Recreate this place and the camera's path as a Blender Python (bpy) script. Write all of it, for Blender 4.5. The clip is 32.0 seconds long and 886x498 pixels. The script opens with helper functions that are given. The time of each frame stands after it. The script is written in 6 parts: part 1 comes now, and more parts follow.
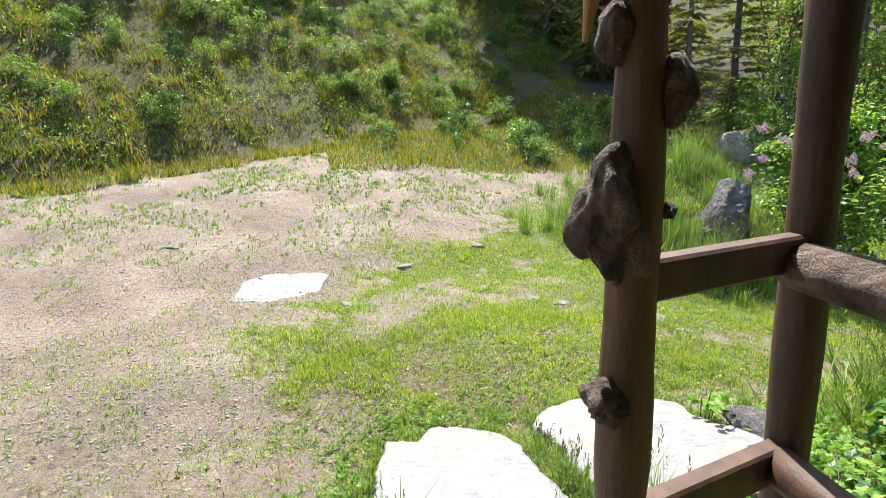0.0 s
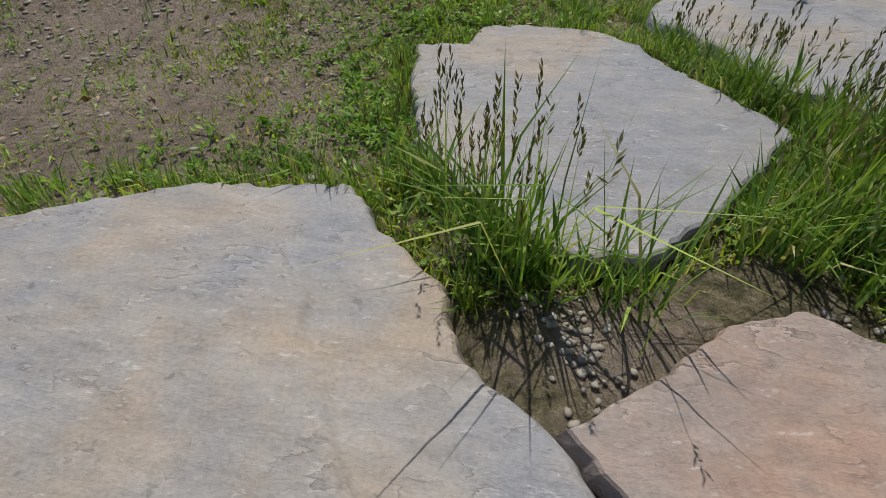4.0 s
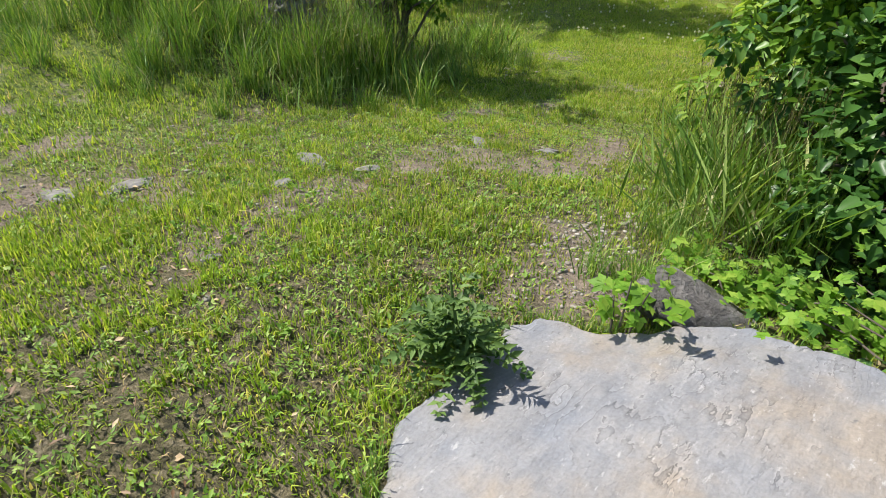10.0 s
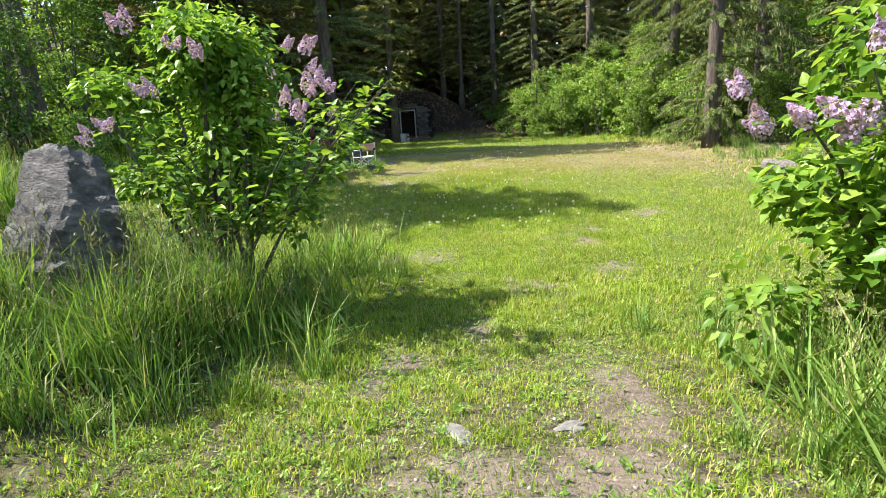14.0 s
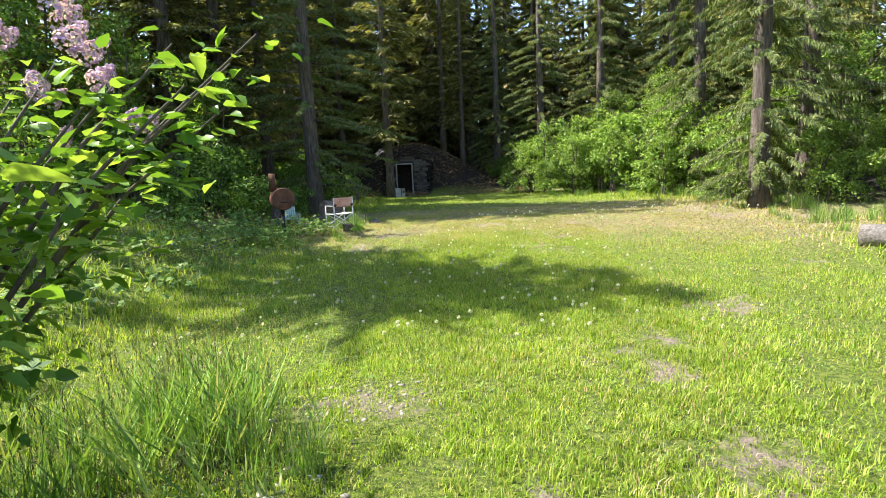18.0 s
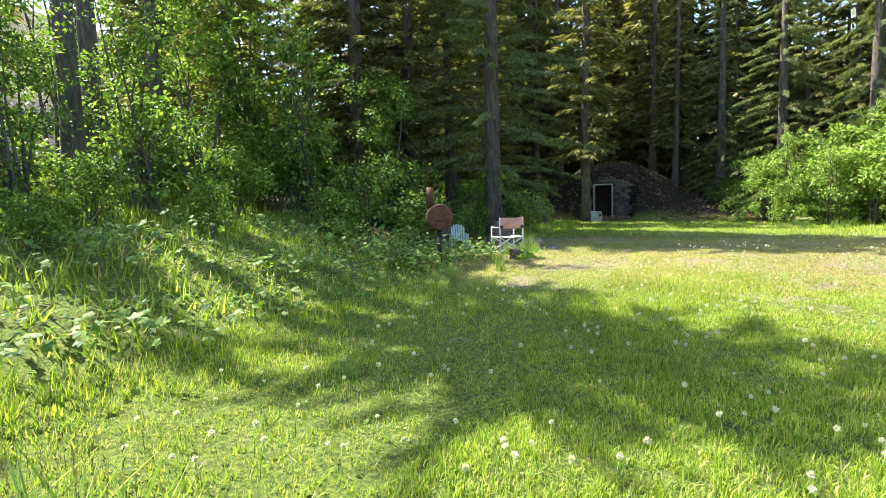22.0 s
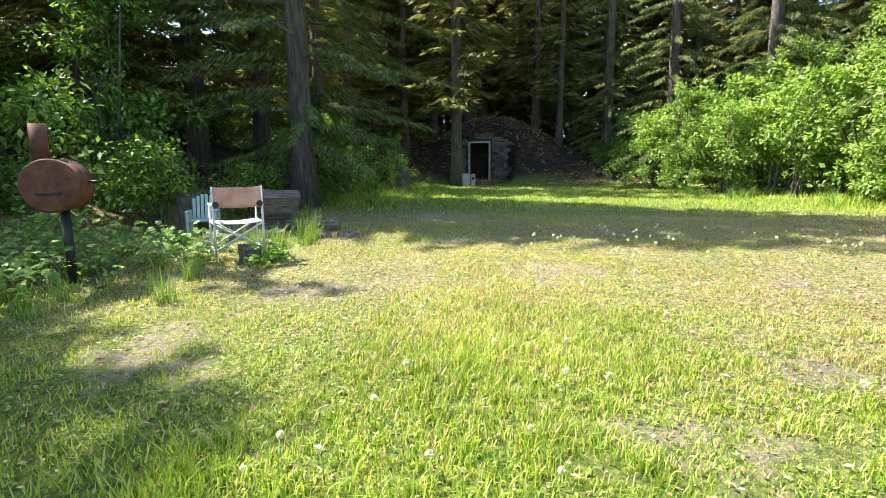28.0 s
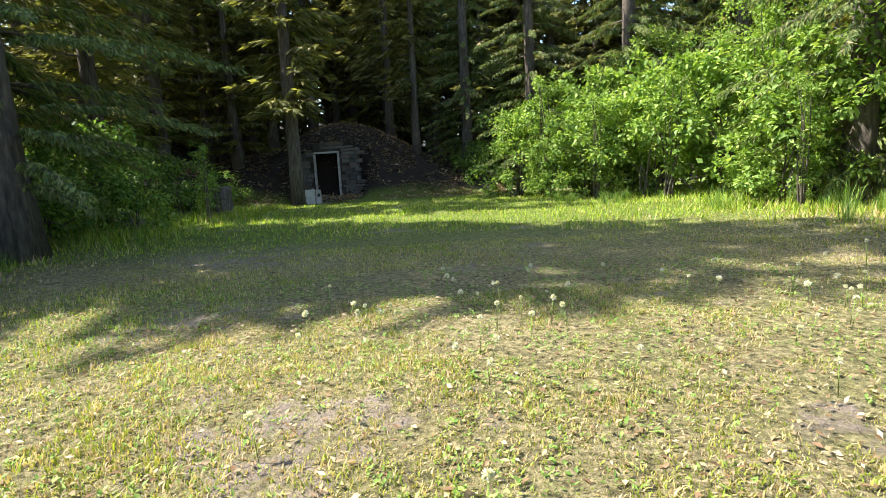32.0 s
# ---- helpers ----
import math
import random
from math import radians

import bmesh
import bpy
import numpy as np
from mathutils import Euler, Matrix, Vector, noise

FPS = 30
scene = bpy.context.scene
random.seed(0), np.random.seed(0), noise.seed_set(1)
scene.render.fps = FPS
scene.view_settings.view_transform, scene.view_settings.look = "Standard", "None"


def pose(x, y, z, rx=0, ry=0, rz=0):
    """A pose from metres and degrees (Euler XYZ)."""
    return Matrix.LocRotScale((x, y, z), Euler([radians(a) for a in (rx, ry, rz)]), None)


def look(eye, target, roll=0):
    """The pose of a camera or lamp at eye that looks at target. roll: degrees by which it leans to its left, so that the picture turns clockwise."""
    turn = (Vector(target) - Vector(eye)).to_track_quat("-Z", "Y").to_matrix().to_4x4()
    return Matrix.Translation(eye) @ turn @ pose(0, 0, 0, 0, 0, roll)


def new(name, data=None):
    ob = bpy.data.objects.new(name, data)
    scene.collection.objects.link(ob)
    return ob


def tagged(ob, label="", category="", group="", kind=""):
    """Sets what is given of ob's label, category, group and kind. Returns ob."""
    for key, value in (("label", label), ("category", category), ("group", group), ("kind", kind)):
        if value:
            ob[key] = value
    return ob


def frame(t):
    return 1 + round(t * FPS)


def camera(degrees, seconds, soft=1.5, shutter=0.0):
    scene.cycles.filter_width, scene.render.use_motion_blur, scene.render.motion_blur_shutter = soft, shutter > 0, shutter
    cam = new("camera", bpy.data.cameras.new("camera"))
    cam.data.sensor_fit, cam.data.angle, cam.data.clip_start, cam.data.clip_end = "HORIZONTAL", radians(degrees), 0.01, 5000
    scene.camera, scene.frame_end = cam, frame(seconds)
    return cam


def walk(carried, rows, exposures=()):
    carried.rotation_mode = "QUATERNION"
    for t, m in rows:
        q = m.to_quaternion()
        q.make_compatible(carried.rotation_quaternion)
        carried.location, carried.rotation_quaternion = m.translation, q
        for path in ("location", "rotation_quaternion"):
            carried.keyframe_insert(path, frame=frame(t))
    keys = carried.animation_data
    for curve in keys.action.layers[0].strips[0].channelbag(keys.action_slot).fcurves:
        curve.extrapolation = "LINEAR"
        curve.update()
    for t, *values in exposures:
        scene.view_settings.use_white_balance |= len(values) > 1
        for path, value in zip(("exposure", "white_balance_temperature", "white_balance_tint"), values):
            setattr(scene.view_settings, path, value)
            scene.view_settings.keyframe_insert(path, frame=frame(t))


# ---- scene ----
cam = camera(79.1, 32.0, soft=0.6)

PATH = [
    (0, (4.202, 4.832, 2.500), (2.286, 5.245, 2.106), -1.6),
    (0.5, (4.164, 4.775, 2.500), (2.221, 4.969, 2.070), -1.7),
    (1, (4.133, 4.731, 2.510), (2.196, 4.884, 2.036), -1.8),
    (1.5, (4.072, 4.790, 2.510), (2.135, 4.928, 2.028), -1.9),
    (2, (3.985, 4.780, 2.480), (2.134, 5.060, 1.777), -1.8),
    (2.5, (3.420, 4.600, 2.020), (1.790, 4.960, 0.919), -0.5),
    (3, (3.215, 4.690, 1.499), (1.741, 4.846, 0.156), -2.0),
    (3.5, (3.056, 4.704, 1.478), (1.704, 4.892, 0.016), -2.4),
    (4, (2.940, 4.708, 1.467), (1.586, 5.013, 0.027), -1.7),
    (4.1, (3.089, 4.648, 1.550), (1.699, 5.006, 0.157), -1.4),
    (4.2, (3.237, 4.589, 1.633), (1.816, 5.001, 0.288), -1.1),
    (4.3, (3.386, 4.530, 1.716), (1.936, 4.997, 0.420), -0.8),
    (4.4, (3.534, 4.470, 1.798), (2.060, 4.995, 0.554), -0.4),
    (4.5, (3.683, 4.411, 1.881), (2.188, 4.995, 0.689), -0.1),
    (6.5, (3.033, 4.689, 1.851), (1.779, 5.633, 0.611), 0.8),
    (7, (2.772, 4.681, 1.822), (1.524, 5.673, 0.614), 1.5),
    (7.5, (2.377, 4.725, 1.804), (1.171, 5.796, 0.622), 1.9),
    (8, (2.071, 4.855, 1.784), (0.989, 6.059, 0.609), 2.9),
    (8.5, (1.764, 4.958, 1.813), (0.838, 6.277, 0.628), 3.0),
    (9, (1.546, 5.276, 1.731), (0.760, 6.717, 0.588), 2.2),
    (9.5, (1.311, 5.517, 1.801), (0.603, 7.058, 0.740), 0.9),
    (10, (0.971, 5.687, 1.827), (0.297, 7.247, 0.773), -0.2),
    (10.5, (0.766, 5.906, 1.792), (0.104, 7.460, 0.722), -0.5),
    (11, (0.628, 5.982, 1.793), (-0.021, 7.540, 0.721), -0.8),
    (11.5, (0.303, 6.049, 1.774), (-0.351, 7.614, 0.715), -1.7),
    (12, (0.023, 6.243, 1.780), (-0.530, 7.905, 0.814), -1.3),
    (12.5, (-0.120, 6.528, 1.841), (-0.536, 8.322, 1.060), -2.5),
    (13, (-0.267, 6.689, 1.863), (-0.560, 8.558, 1.215), -4.3),
    (13.5, (-0.364, 6.943, 1.832), (-0.543, 8.849, 1.251), -4.2),
    (14, (-0.458, 7.323, 1.818), (-0.502, 9.264, 1.339), -3.5),
    (14.5, (-0.554, 7.724, 1.837), (-0.485, 9.681, 1.431), -3.2),
    (15, (-0.603, 8.199, 1.847), (-0.448, 10.162, 1.497), -2.7),
    (15.5, (-0.671, 8.648, 1.865), (-0.469, 10.619, 1.592), -2.6),
    (17.5, (-0.276, 10.308, 1.675), (-0.210, 12.288, 1.400), -2.7),
    (18, (-0.235, 10.677, 1.624), (-0.276, 12.657, 1.346), -2.7),
    (18.5, (-0.233, 11.052, 1.642), (-0.386, 13.029, 1.379), -2.9),
    (19, (-0.197, 11.407, 1.602), (-0.477, 13.371, 1.348), -3.3),
    (19.5, (-0.119, 11.742, 1.573), (-0.637, 13.658, 1.329), -3.3),
    (20, (-0.140, 12.062, 1.540), (-0.930, 13.885, 1.315), -2.8),
    (20.5, (-0.085, 12.343, 1.500), (-1.069, 14.072, 1.289), -2.5),
    (21, (-0.093, 12.625, 1.468), (-1.102, 14.340, 1.269), -2.1),
    (21.5, (-0.081, 12.935, 1.468), (-0.991, 14.707, 1.289), -1.8),
    (22, (-0.028, 13.210, 1.473), (-0.784, 15.054, 1.305), -1.4),
    (22.5, (-0.011, 13.483, 1.484), (-0.610, 15.383, 1.307), -1.1),
    (23, (0.086, 13.783, 1.486), (-0.430, 15.705, 1.284), -1.2),
    (23.5, (0.185, 14.115, 1.486), (-0.312, 16.038, 1.249), -0.9),
    (24, (0.278, 14.487, 1.453), (-0.212, 16.407, 1.188), -0.1),
    (24.5, (0.478, 14.913, 1.451), (0.011, 16.835, 1.158), 1.0),
    (25, (0.594, 15.359, 1.481), (0.163, 17.288, 1.174), 2.0),
    (25.5, (0.750, 15.858, 1.447), (0.364, 17.800, 1.162), 1.7),
    (27.5, (0.520, 18.389, 1.424), (0.121, 20.322, 1.102), -0.2),
    (28, (0.572, 18.867, 1.403), (0.164, 20.799, 1.083), -0.5),
    (28.5, (0.643, 19.355, 1.410), (0.255, 21.293, 1.101), -0.0),
    (29, (0.740, 19.845, 1.397), (0.378, 21.788, 1.096), 0.1),
    (29.5, (0.839, 20.323, 1.394), (0.478, 22.265, 1.081), -0.2),
    (30, (0.897, 20.750, 1.379), (0.557, 22.694, 1.059), -0.0),
    (30.5, (0.897, 21.027, 1.398), (0.605, 22.984, 1.109), 0.3),
    (31, (1.009, 21.536, 1.385), (0.758, 23.503, 1.120), -0.9),
    (31.5, (1.075, 21.973, 1.367), (0.862, 23.944, 1.102), -1.9),
    (32, (1.163, 22.345, 1.355), (1.197, 24.324, 1.063), -3.2),
]


walk(cam, [(t, look(e, p, r)) for t, e, p, r in PATH],
     exposures=[(0.0, 1.3), (1.0, 0.72), (2.0, 0.58), (2.7, 0.05), (3.2, -0.25), (4.5, -0.3), (7.0, 0.12), (10.0, 0.6), (12.0, 0.92), (13.0, 1.3), (15.0, 1.25), (18.0, 1.47), (21.0, 1.77), (22.5, 1.9), (25.0, 2.1), (28.0, 1.84), (29.5, 1.62), (31.0, 1.52), (32.0, 1.55)])

# ---- daylight ----
SUN_EL, SUN_FROM = radians(54), Vector((-0.985, 0.17))
world = bpy.data.worlds.new("world")
scene.world = world
world.use_nodes = True
_n = world.node_tree.nodes
_sky = _n.new("ShaderNodeTexSky")
_sky.sky_type, _sky.sun_disc, _sky.sun_elevation = "NISHITA", False, SUN_EL
_sky.sun_rotation = math.atan2(SUN_FROM.x, SUN_FROM.y)
_n["Background"].inputs["Strength"].default_value = 0.15
world.node_tree.links.new(_sky.outputs["Color"], _n["Background"].inputs["Color"])
_sun = bpy.data.lights.new("sun", "SUN")
_sun.energy, _sun.angle, _sun.color = 5.0, radians(0.55), (1.0, 0.95, 0.86)
sun = new("sun", _sun)
_h = SUN_FROM.normalized() * math.cos(SUN_EL)
sun.matrix_world = look((_h.x * 50, _h.y * 50, math.sin(SUN_EL) * 50), (0, 0, 0))


# ---- materials ----
def ramp(nt, fac, stops):
    r = nt.nodes.new("ShaderNodeValToRGB")
    while len(r.color_ramp.elements) < len(stops):
        r.color_ramp.elements.new(0.5)
    for el, (p, c) in zip(r.color_ramp.elements, stops):
        el.position, el.color = p, (*c, 1)
    nt.links.new(fac, r.inputs[0])
    return r.outputs[0]


def noise_tex(nt, scale, detail=6, rough=0.6, vec=None):
    n = nt.nodes.new("ShaderNodeTexNoise")
    n.inputs["Scale"].default_value, n.inputs["Detail"].default_value, n.inputs["Roughness"].default_value = scale, detail, rough
    if vec is not None:
        nt.links.new(vec, n.inputs["Vector"])
    return n.outputs["Fac"]


def mixc(nt, fac, a, b, mode="MIX"):
    m = nt.nodes.new("ShaderNodeMix")
    m.data_type, m.blend_type = "RGBA", mode
    for sock, v in ((m.inputs[0], fac), (m.inputs[6], a), (m.inputs[7], b)):
        if hasattr(v, "links") or hasattr(v, "is_linked"):
            nt.links.new(v, sock)
        elif isinstance(v, tuple):
            sock.default_value = (*v, 1)
        else:
            sock.default_value = v
    return m.outputs[2]


def base_mat(name):
    m = bpy.data.materials.new(name)
    m.use_nodes = True
    nt = m.node_tree
    return m, nt, nt.nodes["Principled BSDF"], nt.nodes["Material Output"]


def obj_vec(nt, stretch=(1, 1, 1), coord="Object"):
    c = nt.nodes.new("ShaderNodeTexCoord")
    mp = nt.nodes.new("ShaderNodeMapping")
    mp.inputs["Scale"].default_value = stretch
    nt.links.new(c.outputs[coord], mp.inputs["Vector"])
    return mp.outputs[0]


def world_vec(nt):
    return nt.nodes.new("ShaderNodeNewGeometry").outputs["Position"]


def bump(nt, bsdf, height, strength=0.3, dist=0.02):
    b = nt.nodes.new("ShaderNodeBump")
    b.inputs["Strength"].default_value, b.inputs["Distance"].default_value = strength, dist
    nt.links.new(height, b.inputs["Height"])
    nt.links.new(b.outputs[0], bsdf.inputs["Normal"])


def rough_mat(name, dark, mid, light, scale=4.0, fine=40.0, rough=0.85, bmp=0.4, bdist=0.02, stretch=(1, 1, 1), metal=0.0):
    """A worn surface: blotches of three tones, fine grain over them, and relief."""
    m, nt, b, _ = base_mat(name)
    v = obj_vec(nt, stretch)
    big, small = noise_tex(nt, scale, 8, 0.65, v), noise_tex(nt, fine, 6, 0.7, v)
    col = ramp(nt, big, [(0.3, dark), (0.5, mid), (0.72, light)])
    col = mixc(nt, 0.5, col, ramp(nt, small, [(0.3, (0.35, 0.35, 0.35)), (0.7, (0.65, 0.65, 0.65))]), "OVERLAY")
    nt.links.new(col, b.inputs["Base Color"])
    b.inputs["Roughness"].default_value, b.inputs["Metallic"].default_value = rough, metal
    add = nt.nodes.new("ShaderNodeMath")
    add.operation = "ADD"
    nt.links.new(big, add.inputs[0])
    nt.links.new(small, add.inputs[1])
    bump(nt, b, add.outputs[0], bmp, bdist)
    return m


def leaf_mat(name, stops, trans=0.45, rough=0.5):
    """Thin leaves: each one its own tone, some light passing through."""
    m, nt, b, out = base_mat(name)
    g = nt.nodes.new("ShaderNodeNewGeometry")
    col = ramp(nt, g.outputs["Random Per Island"], stops)
    big = noise_tex(nt, 0.9, 3, 0.5, g.outputs["Position"])
    col = mixc(nt, 0.6, col, ramp(nt, big, [(0.3, (0.36, 0.38, 0.36)), (0.7, (0.62, 0.62, 0.55))]), "OVERLAY")
    nt.links.new(col, b.inputs["Base Color"])
    b.inputs["Roughness"].default_value = rough
    b.inputs["Specular IOR Level"].default_value = 0.2
    t = nt.nodes.new("ShaderNodeBsdfTranslucent")
    bright = mixc(nt, 1.0, col, (1.25, 1.25, 0.55), "MULTIPLY")
    nt.links.new(bright, t.inputs["Color"])
    s = nt.nodes.new("ShaderNodeMixShader")
    s.inputs[0].default_value = trans
    nt.links.new(b.outputs[0], s.inputs[1])
    nt.links.new(t.outputs[0], s.inputs[2])
    nt.links.new(s.outputs[0], out.inputs["Surface"])
    return m


def mathn(nt, op, a, b=None, c=None):
    n = nt.nodes.new("ShaderNodeMath")
    n.operation = op
    for sock, val in zip(n.inputs, (a, b, c)):
        if val is None:
            continue
        if isinstance(val, (int, float)):
            sock.default_value = val
        else:
            nt.links.new(val, sock)
    return n.outputs[0]


def stone_mat(name, tint, warm, grey, along=-1.15):
    """Split slab stone: thin broken layers with crisp lips, pale scuffs, dark flecks, rusty and bluish patches."""
    m, nt, b, _ = base_mat(name)
    v = world_vec(nt)
    rot, st = nt.nodes.new("ShaderNodeMapping"), nt.nodes.new("ShaderNodeMapping")
    rot.inputs["Rotation"].default_value = (0, 0, along)
    st.inputs["Scale"].default_value = (1.0, 2.4, 2.0)
    nt.links.new(v, rot.inputs["Vector"])
    nt.links.new(rot.outputs[0], st.inputs["Vector"])
    lay = st.outputs[0]
    big, mid, fine = noise_tex(nt, 1.9, 5, 0.6, v), noise_tex(nt, 5.0, 8, 0.65, lay), noise_tex(nt, 85, 5, 0.7, v)
    col = ramp(nt, big, [(0.36, grey), (0.5, tint), (0.62, warm)])
    col = mixc(nt, 0.6, col, ramp(nt, mid, [(0.3, (0.36, 0.36, 0.37)), (0.5, (0.5, 0.5, 0.5)), (0.7, (0.65, 0.64, 0.62))]), "OVERLAY")
    col = mixc(nt, 0.55, col, ramp(nt, fine, [(0.3, (0.36, 0.36, 0.36)), (0.7, (0.63, 0.63, 0.63))]), "OVERLAY")
    height = mathn(nt, "MULTIPLY", fine, 0.10)
    height = mathn(nt, "MULTIPLY_ADD", mid, 0.5, height)
    for scale, steps, tall, deep, gate_at in ((1.1, 15.0, 1.3, 0.2, 0.51), (3.2, 10.0, 0.5, 0.26, 0.55)):
        n = noise_tex(nt, scale, 7, 0.58, lay)
        up = mathn(nt, "MULTIPLY", n, steps)
        height = mathn(nt, "MULTIPLY_ADD", mathn(nt, "FLOOR", up), tall / steps * 3, height)
        lip = ramp(nt, mathn(nt, "FRACT", up), [(0.0, (deep, deep, deep)), (0.12, (0.42, 0.42, 0.42)), (0.3, (0.5, 0.5, 0.5)), (0.8, (0.5, 0.5, 0.5)), (0.98, (0.66, 0.65, 0.64))])
        gate = ramp(nt, noise_tex(nt, scale * 1.6, 4, 0.7, v), [(gate_at, (0, 0, 0)), (gate_at + 0.08, (0.9, 0.9, 0.9))])
        col = mixc(nt, gate, col, mixc(nt, 1.0, col, lip, "OVERLAY"))
    scuff = noise_tex(nt, 17, 6, 0.7, lay)
    col = mixc(nt, ramp(nt, scuff, [(0.61, (0, 0, 0)), (0.68, (0.4, 0.4, 0.4))]), col, (0.55, 0.54, 0.53))
    fleck = noise_tex(nt, 15, 3, 0.6, v)
    col = mixc(nt, ramp(nt, fleck, [(0.68, (0, 0, 0)), (0.73, (0.6, 0.6, 0.6))]), col, (0.10, 0.10, 0.10))
    nt.links.new(col, b.inputs["Base Color"])
    b.inputs["Roughness"].default_value = 0.66
    bump(nt, b, height, 0.9, 0.024)
    return m


def ground_mat():
    m, nt, b, _ = base_mat("earth and thatch")
    v = world_vec(nt)
    at = nt.nodes.new("ShaderNodeAttribute")
    at.attribute_name = "bare"
    nd = nt.nodes.new("ShaderNodeAttribute")
    nd.attribute_name = "needles"
    big, mid, fine = noise_tex(nt, 0.7, 5, 0.6, v), noise_tex(nt, 6, 8, 0.7, v), noise_tex(nt, 55, 6, 0.75, v)
    dirt = ramp(nt, big, [(0.3, (0.215, 0.168, 0.128)), (0.55, (0.32, 0.255, 0.195)), (0.75, (0.43, 0.355, 0.28))])
    dirt = mixc(nt, 0.6, dirt, ramp(nt, mid, [(0.3, (0.34, 0.34, 0.34)), (0.7, (0.64, 0.64, 0.64))]), "OVERLAY")
    vo = nt.nodes.new("ShaderNodeTexVoronoi")
    vo.inputs["Scale"].default_value = 34
    nt.links.new(v, vo.inputs["Vector"])
    grav = ramp(nt, vo.outputs["Distance"], [(0.16, (0.48, 0.43, 0.37)), (0.3, (0.23, 0.185, 0.145))])
    dirt = mixc(nt, ramp(nt, mid, [(0.5, (0, 0, 0)), (0.68, (0.75, 0.75, 0.75))]), dirt, grav)
    clod = noise_tex(nt, 17, 6, 0.7, v)
    dirt = mixc(nt, 0.8, dirt, ramp(nt, clod, [(0.34, (0.26, 0.25, 0.24)), (0.46, (0.5, 0.5, 0.5)), (0.62, (0.64, 0.63, 0.62))]), "OVERLAY")
    tuft = noise_tex(nt, 21, 5, 0.75, v)
    thatch = ramp(nt, tuft, [(0.33, (0.03, 0.05, 0.005)), (0.47, (0.11, 0.16, 0.014)), (0.56, (0.20, 0.255, 0.026)), (0.7, (0.33, 0.30, 0.08))])
    under = ramp(nt, tuft, [(0.36, (0.055, 0.048, 0.024)), (0.48, (0.145, 0.125, 0.062)), (0.57, (0.24, 0.20, 0.115)), (0.68, (0.38, 0.32, 0.21))])
    straw = ramp(nt, tuft, [(0.33, (0.07, 0.055, 0.025)), (0.45, (0.22, 0.175, 0.08)), (0.54, (0.36, 0.29, 0.15)), (0.66, (0.55, 0.45, 0.28))])
    dn, dr = nt.nodes.new("ShaderNodeAttribute"), nt.nodes.new("ShaderNodeAttribute")
    dn.attribute_name, dr.attribute_name = "dense", "dry"
    thatch = mixc(nt, dn.outputs["Fac"], thatch, under)
    thatch = mixc(nt, dr.outputs["Fac"], thatch, straw)
    # needle duff, darkened past its own tone to stand for tree shade
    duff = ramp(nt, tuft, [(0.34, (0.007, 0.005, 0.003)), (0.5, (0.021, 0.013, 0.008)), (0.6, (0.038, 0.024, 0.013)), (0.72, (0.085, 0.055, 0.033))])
    edge = nt.nodes.new("ShaderNodeMath")
    edge.operation = "MULTIPLY_ADD"
    nt.links.new(mid, edge.inputs[0])
    edge.inputs[1].default_value = 2.2
    nt.links.new(at.outputs["Fac"], edge.inputs[2])
    half = nt.nodes.new("ShaderNodeMath")
    half.operation = "MULTIPLY"
    half.inputs[1].default_value = 0.5
    nt.links.new(edge.outputs[0], half.inputs[0])
    col = mixc(nt, ramp(nt, half.outputs[0], [(0.675, (0, 0, 0)), (0.875, (1, 1, 1))]), thatch, dirt)
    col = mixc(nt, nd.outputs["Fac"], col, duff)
    ms = nt.nodes.new("ShaderNodeAttribute")
    ms.attribute_name = "moss_shade"
    # bank moss colours; their dark tone also stands for shade under tall grass
    moss_shade = ramp(nt, tuft, [(0.32, (0.012, 0.014, 0.003)), (0.46, (0.05, 0.058, 0.010)), (0.56, (0.10, 0.112, 0.018)), (0.7, (0.19, 0.15, 0.045))])
    moss_shade = mixc(nt, ramp(nt, big, [(0.42, (0, 0, 0)), (0.6, (0.8, 0.8, 0.8))]), moss_shade, ramp(nt, tuft, [(0.35, (0.022, 0.013, 0.006)), (0.55, (0.075, 0.048, 0.017)), (0.7, (0.14, 0.09, 0.035))]))
    col = mixc(nt, ms.outputs["Fac"], col, moss_shade)
    col = mixc(nt, 0.5, col, ramp(nt, fine, [(0.28, (0.33, 0.33, 0.33)), (0.72, (0.66, 0.66, 0.66))]), "OVERLAY")
    nt.links.new(col, b.inputs["Base Color"])
    b.inputs["Roughness"].default_value = 0.95
    add = nt.nodes.new("ShaderNodeMath")
    add.operation = "MULTIPLY_ADD"
    nt.links.new(mid, add.inputs[0])
    add.inputs[1].default_value = 2.0
    nt.links.new(fine, add.inputs[2])
    bump(nt, b, add.outputs[0], 1.0, 0.045)
    return m


GRASS = leaf_mat("lawn grass", [(0.0, (0.11, 0.19, 0.016)), (0.4, (0.26, 0.395, 0.045)), (0.75, (0.42, 0.51, 0.085)), (0.9, (0.48, 0.49, 0.13)), (1.0, (0.58, 0.50, 0.24))], 0.42)
DRYGRASS = leaf_mat("sunburnt lawn grass", [(0.0, (0.20, 0.26, 0.03)), (0.22, (0.29, 0.37, 0.05)), (0.4, (0.42, 0.41, 0.11)), (0.55, (0.52, 0.42, 0.20)), (0.8, (0.59, 0.44, 0.27)), (1.0, (0.65, 0.51, 0.36))], 0.36)
TALL = leaf_mat("tall grass", [(0.0, (0.09, 0.18, 0.035)), (0.6, (0.19, 0.32, 0.065)), (0.9, (0.33, 0.43, 0.12)), (1.0, (0.50, 0.44, 0.25))], 0.3)
SEEDHEAD = leaf_mat("grass seed heads", [(0.0, (0.10, 0.12, 0.06)), (1.0, (0.26, 0.24, 0.13))], 0.2)
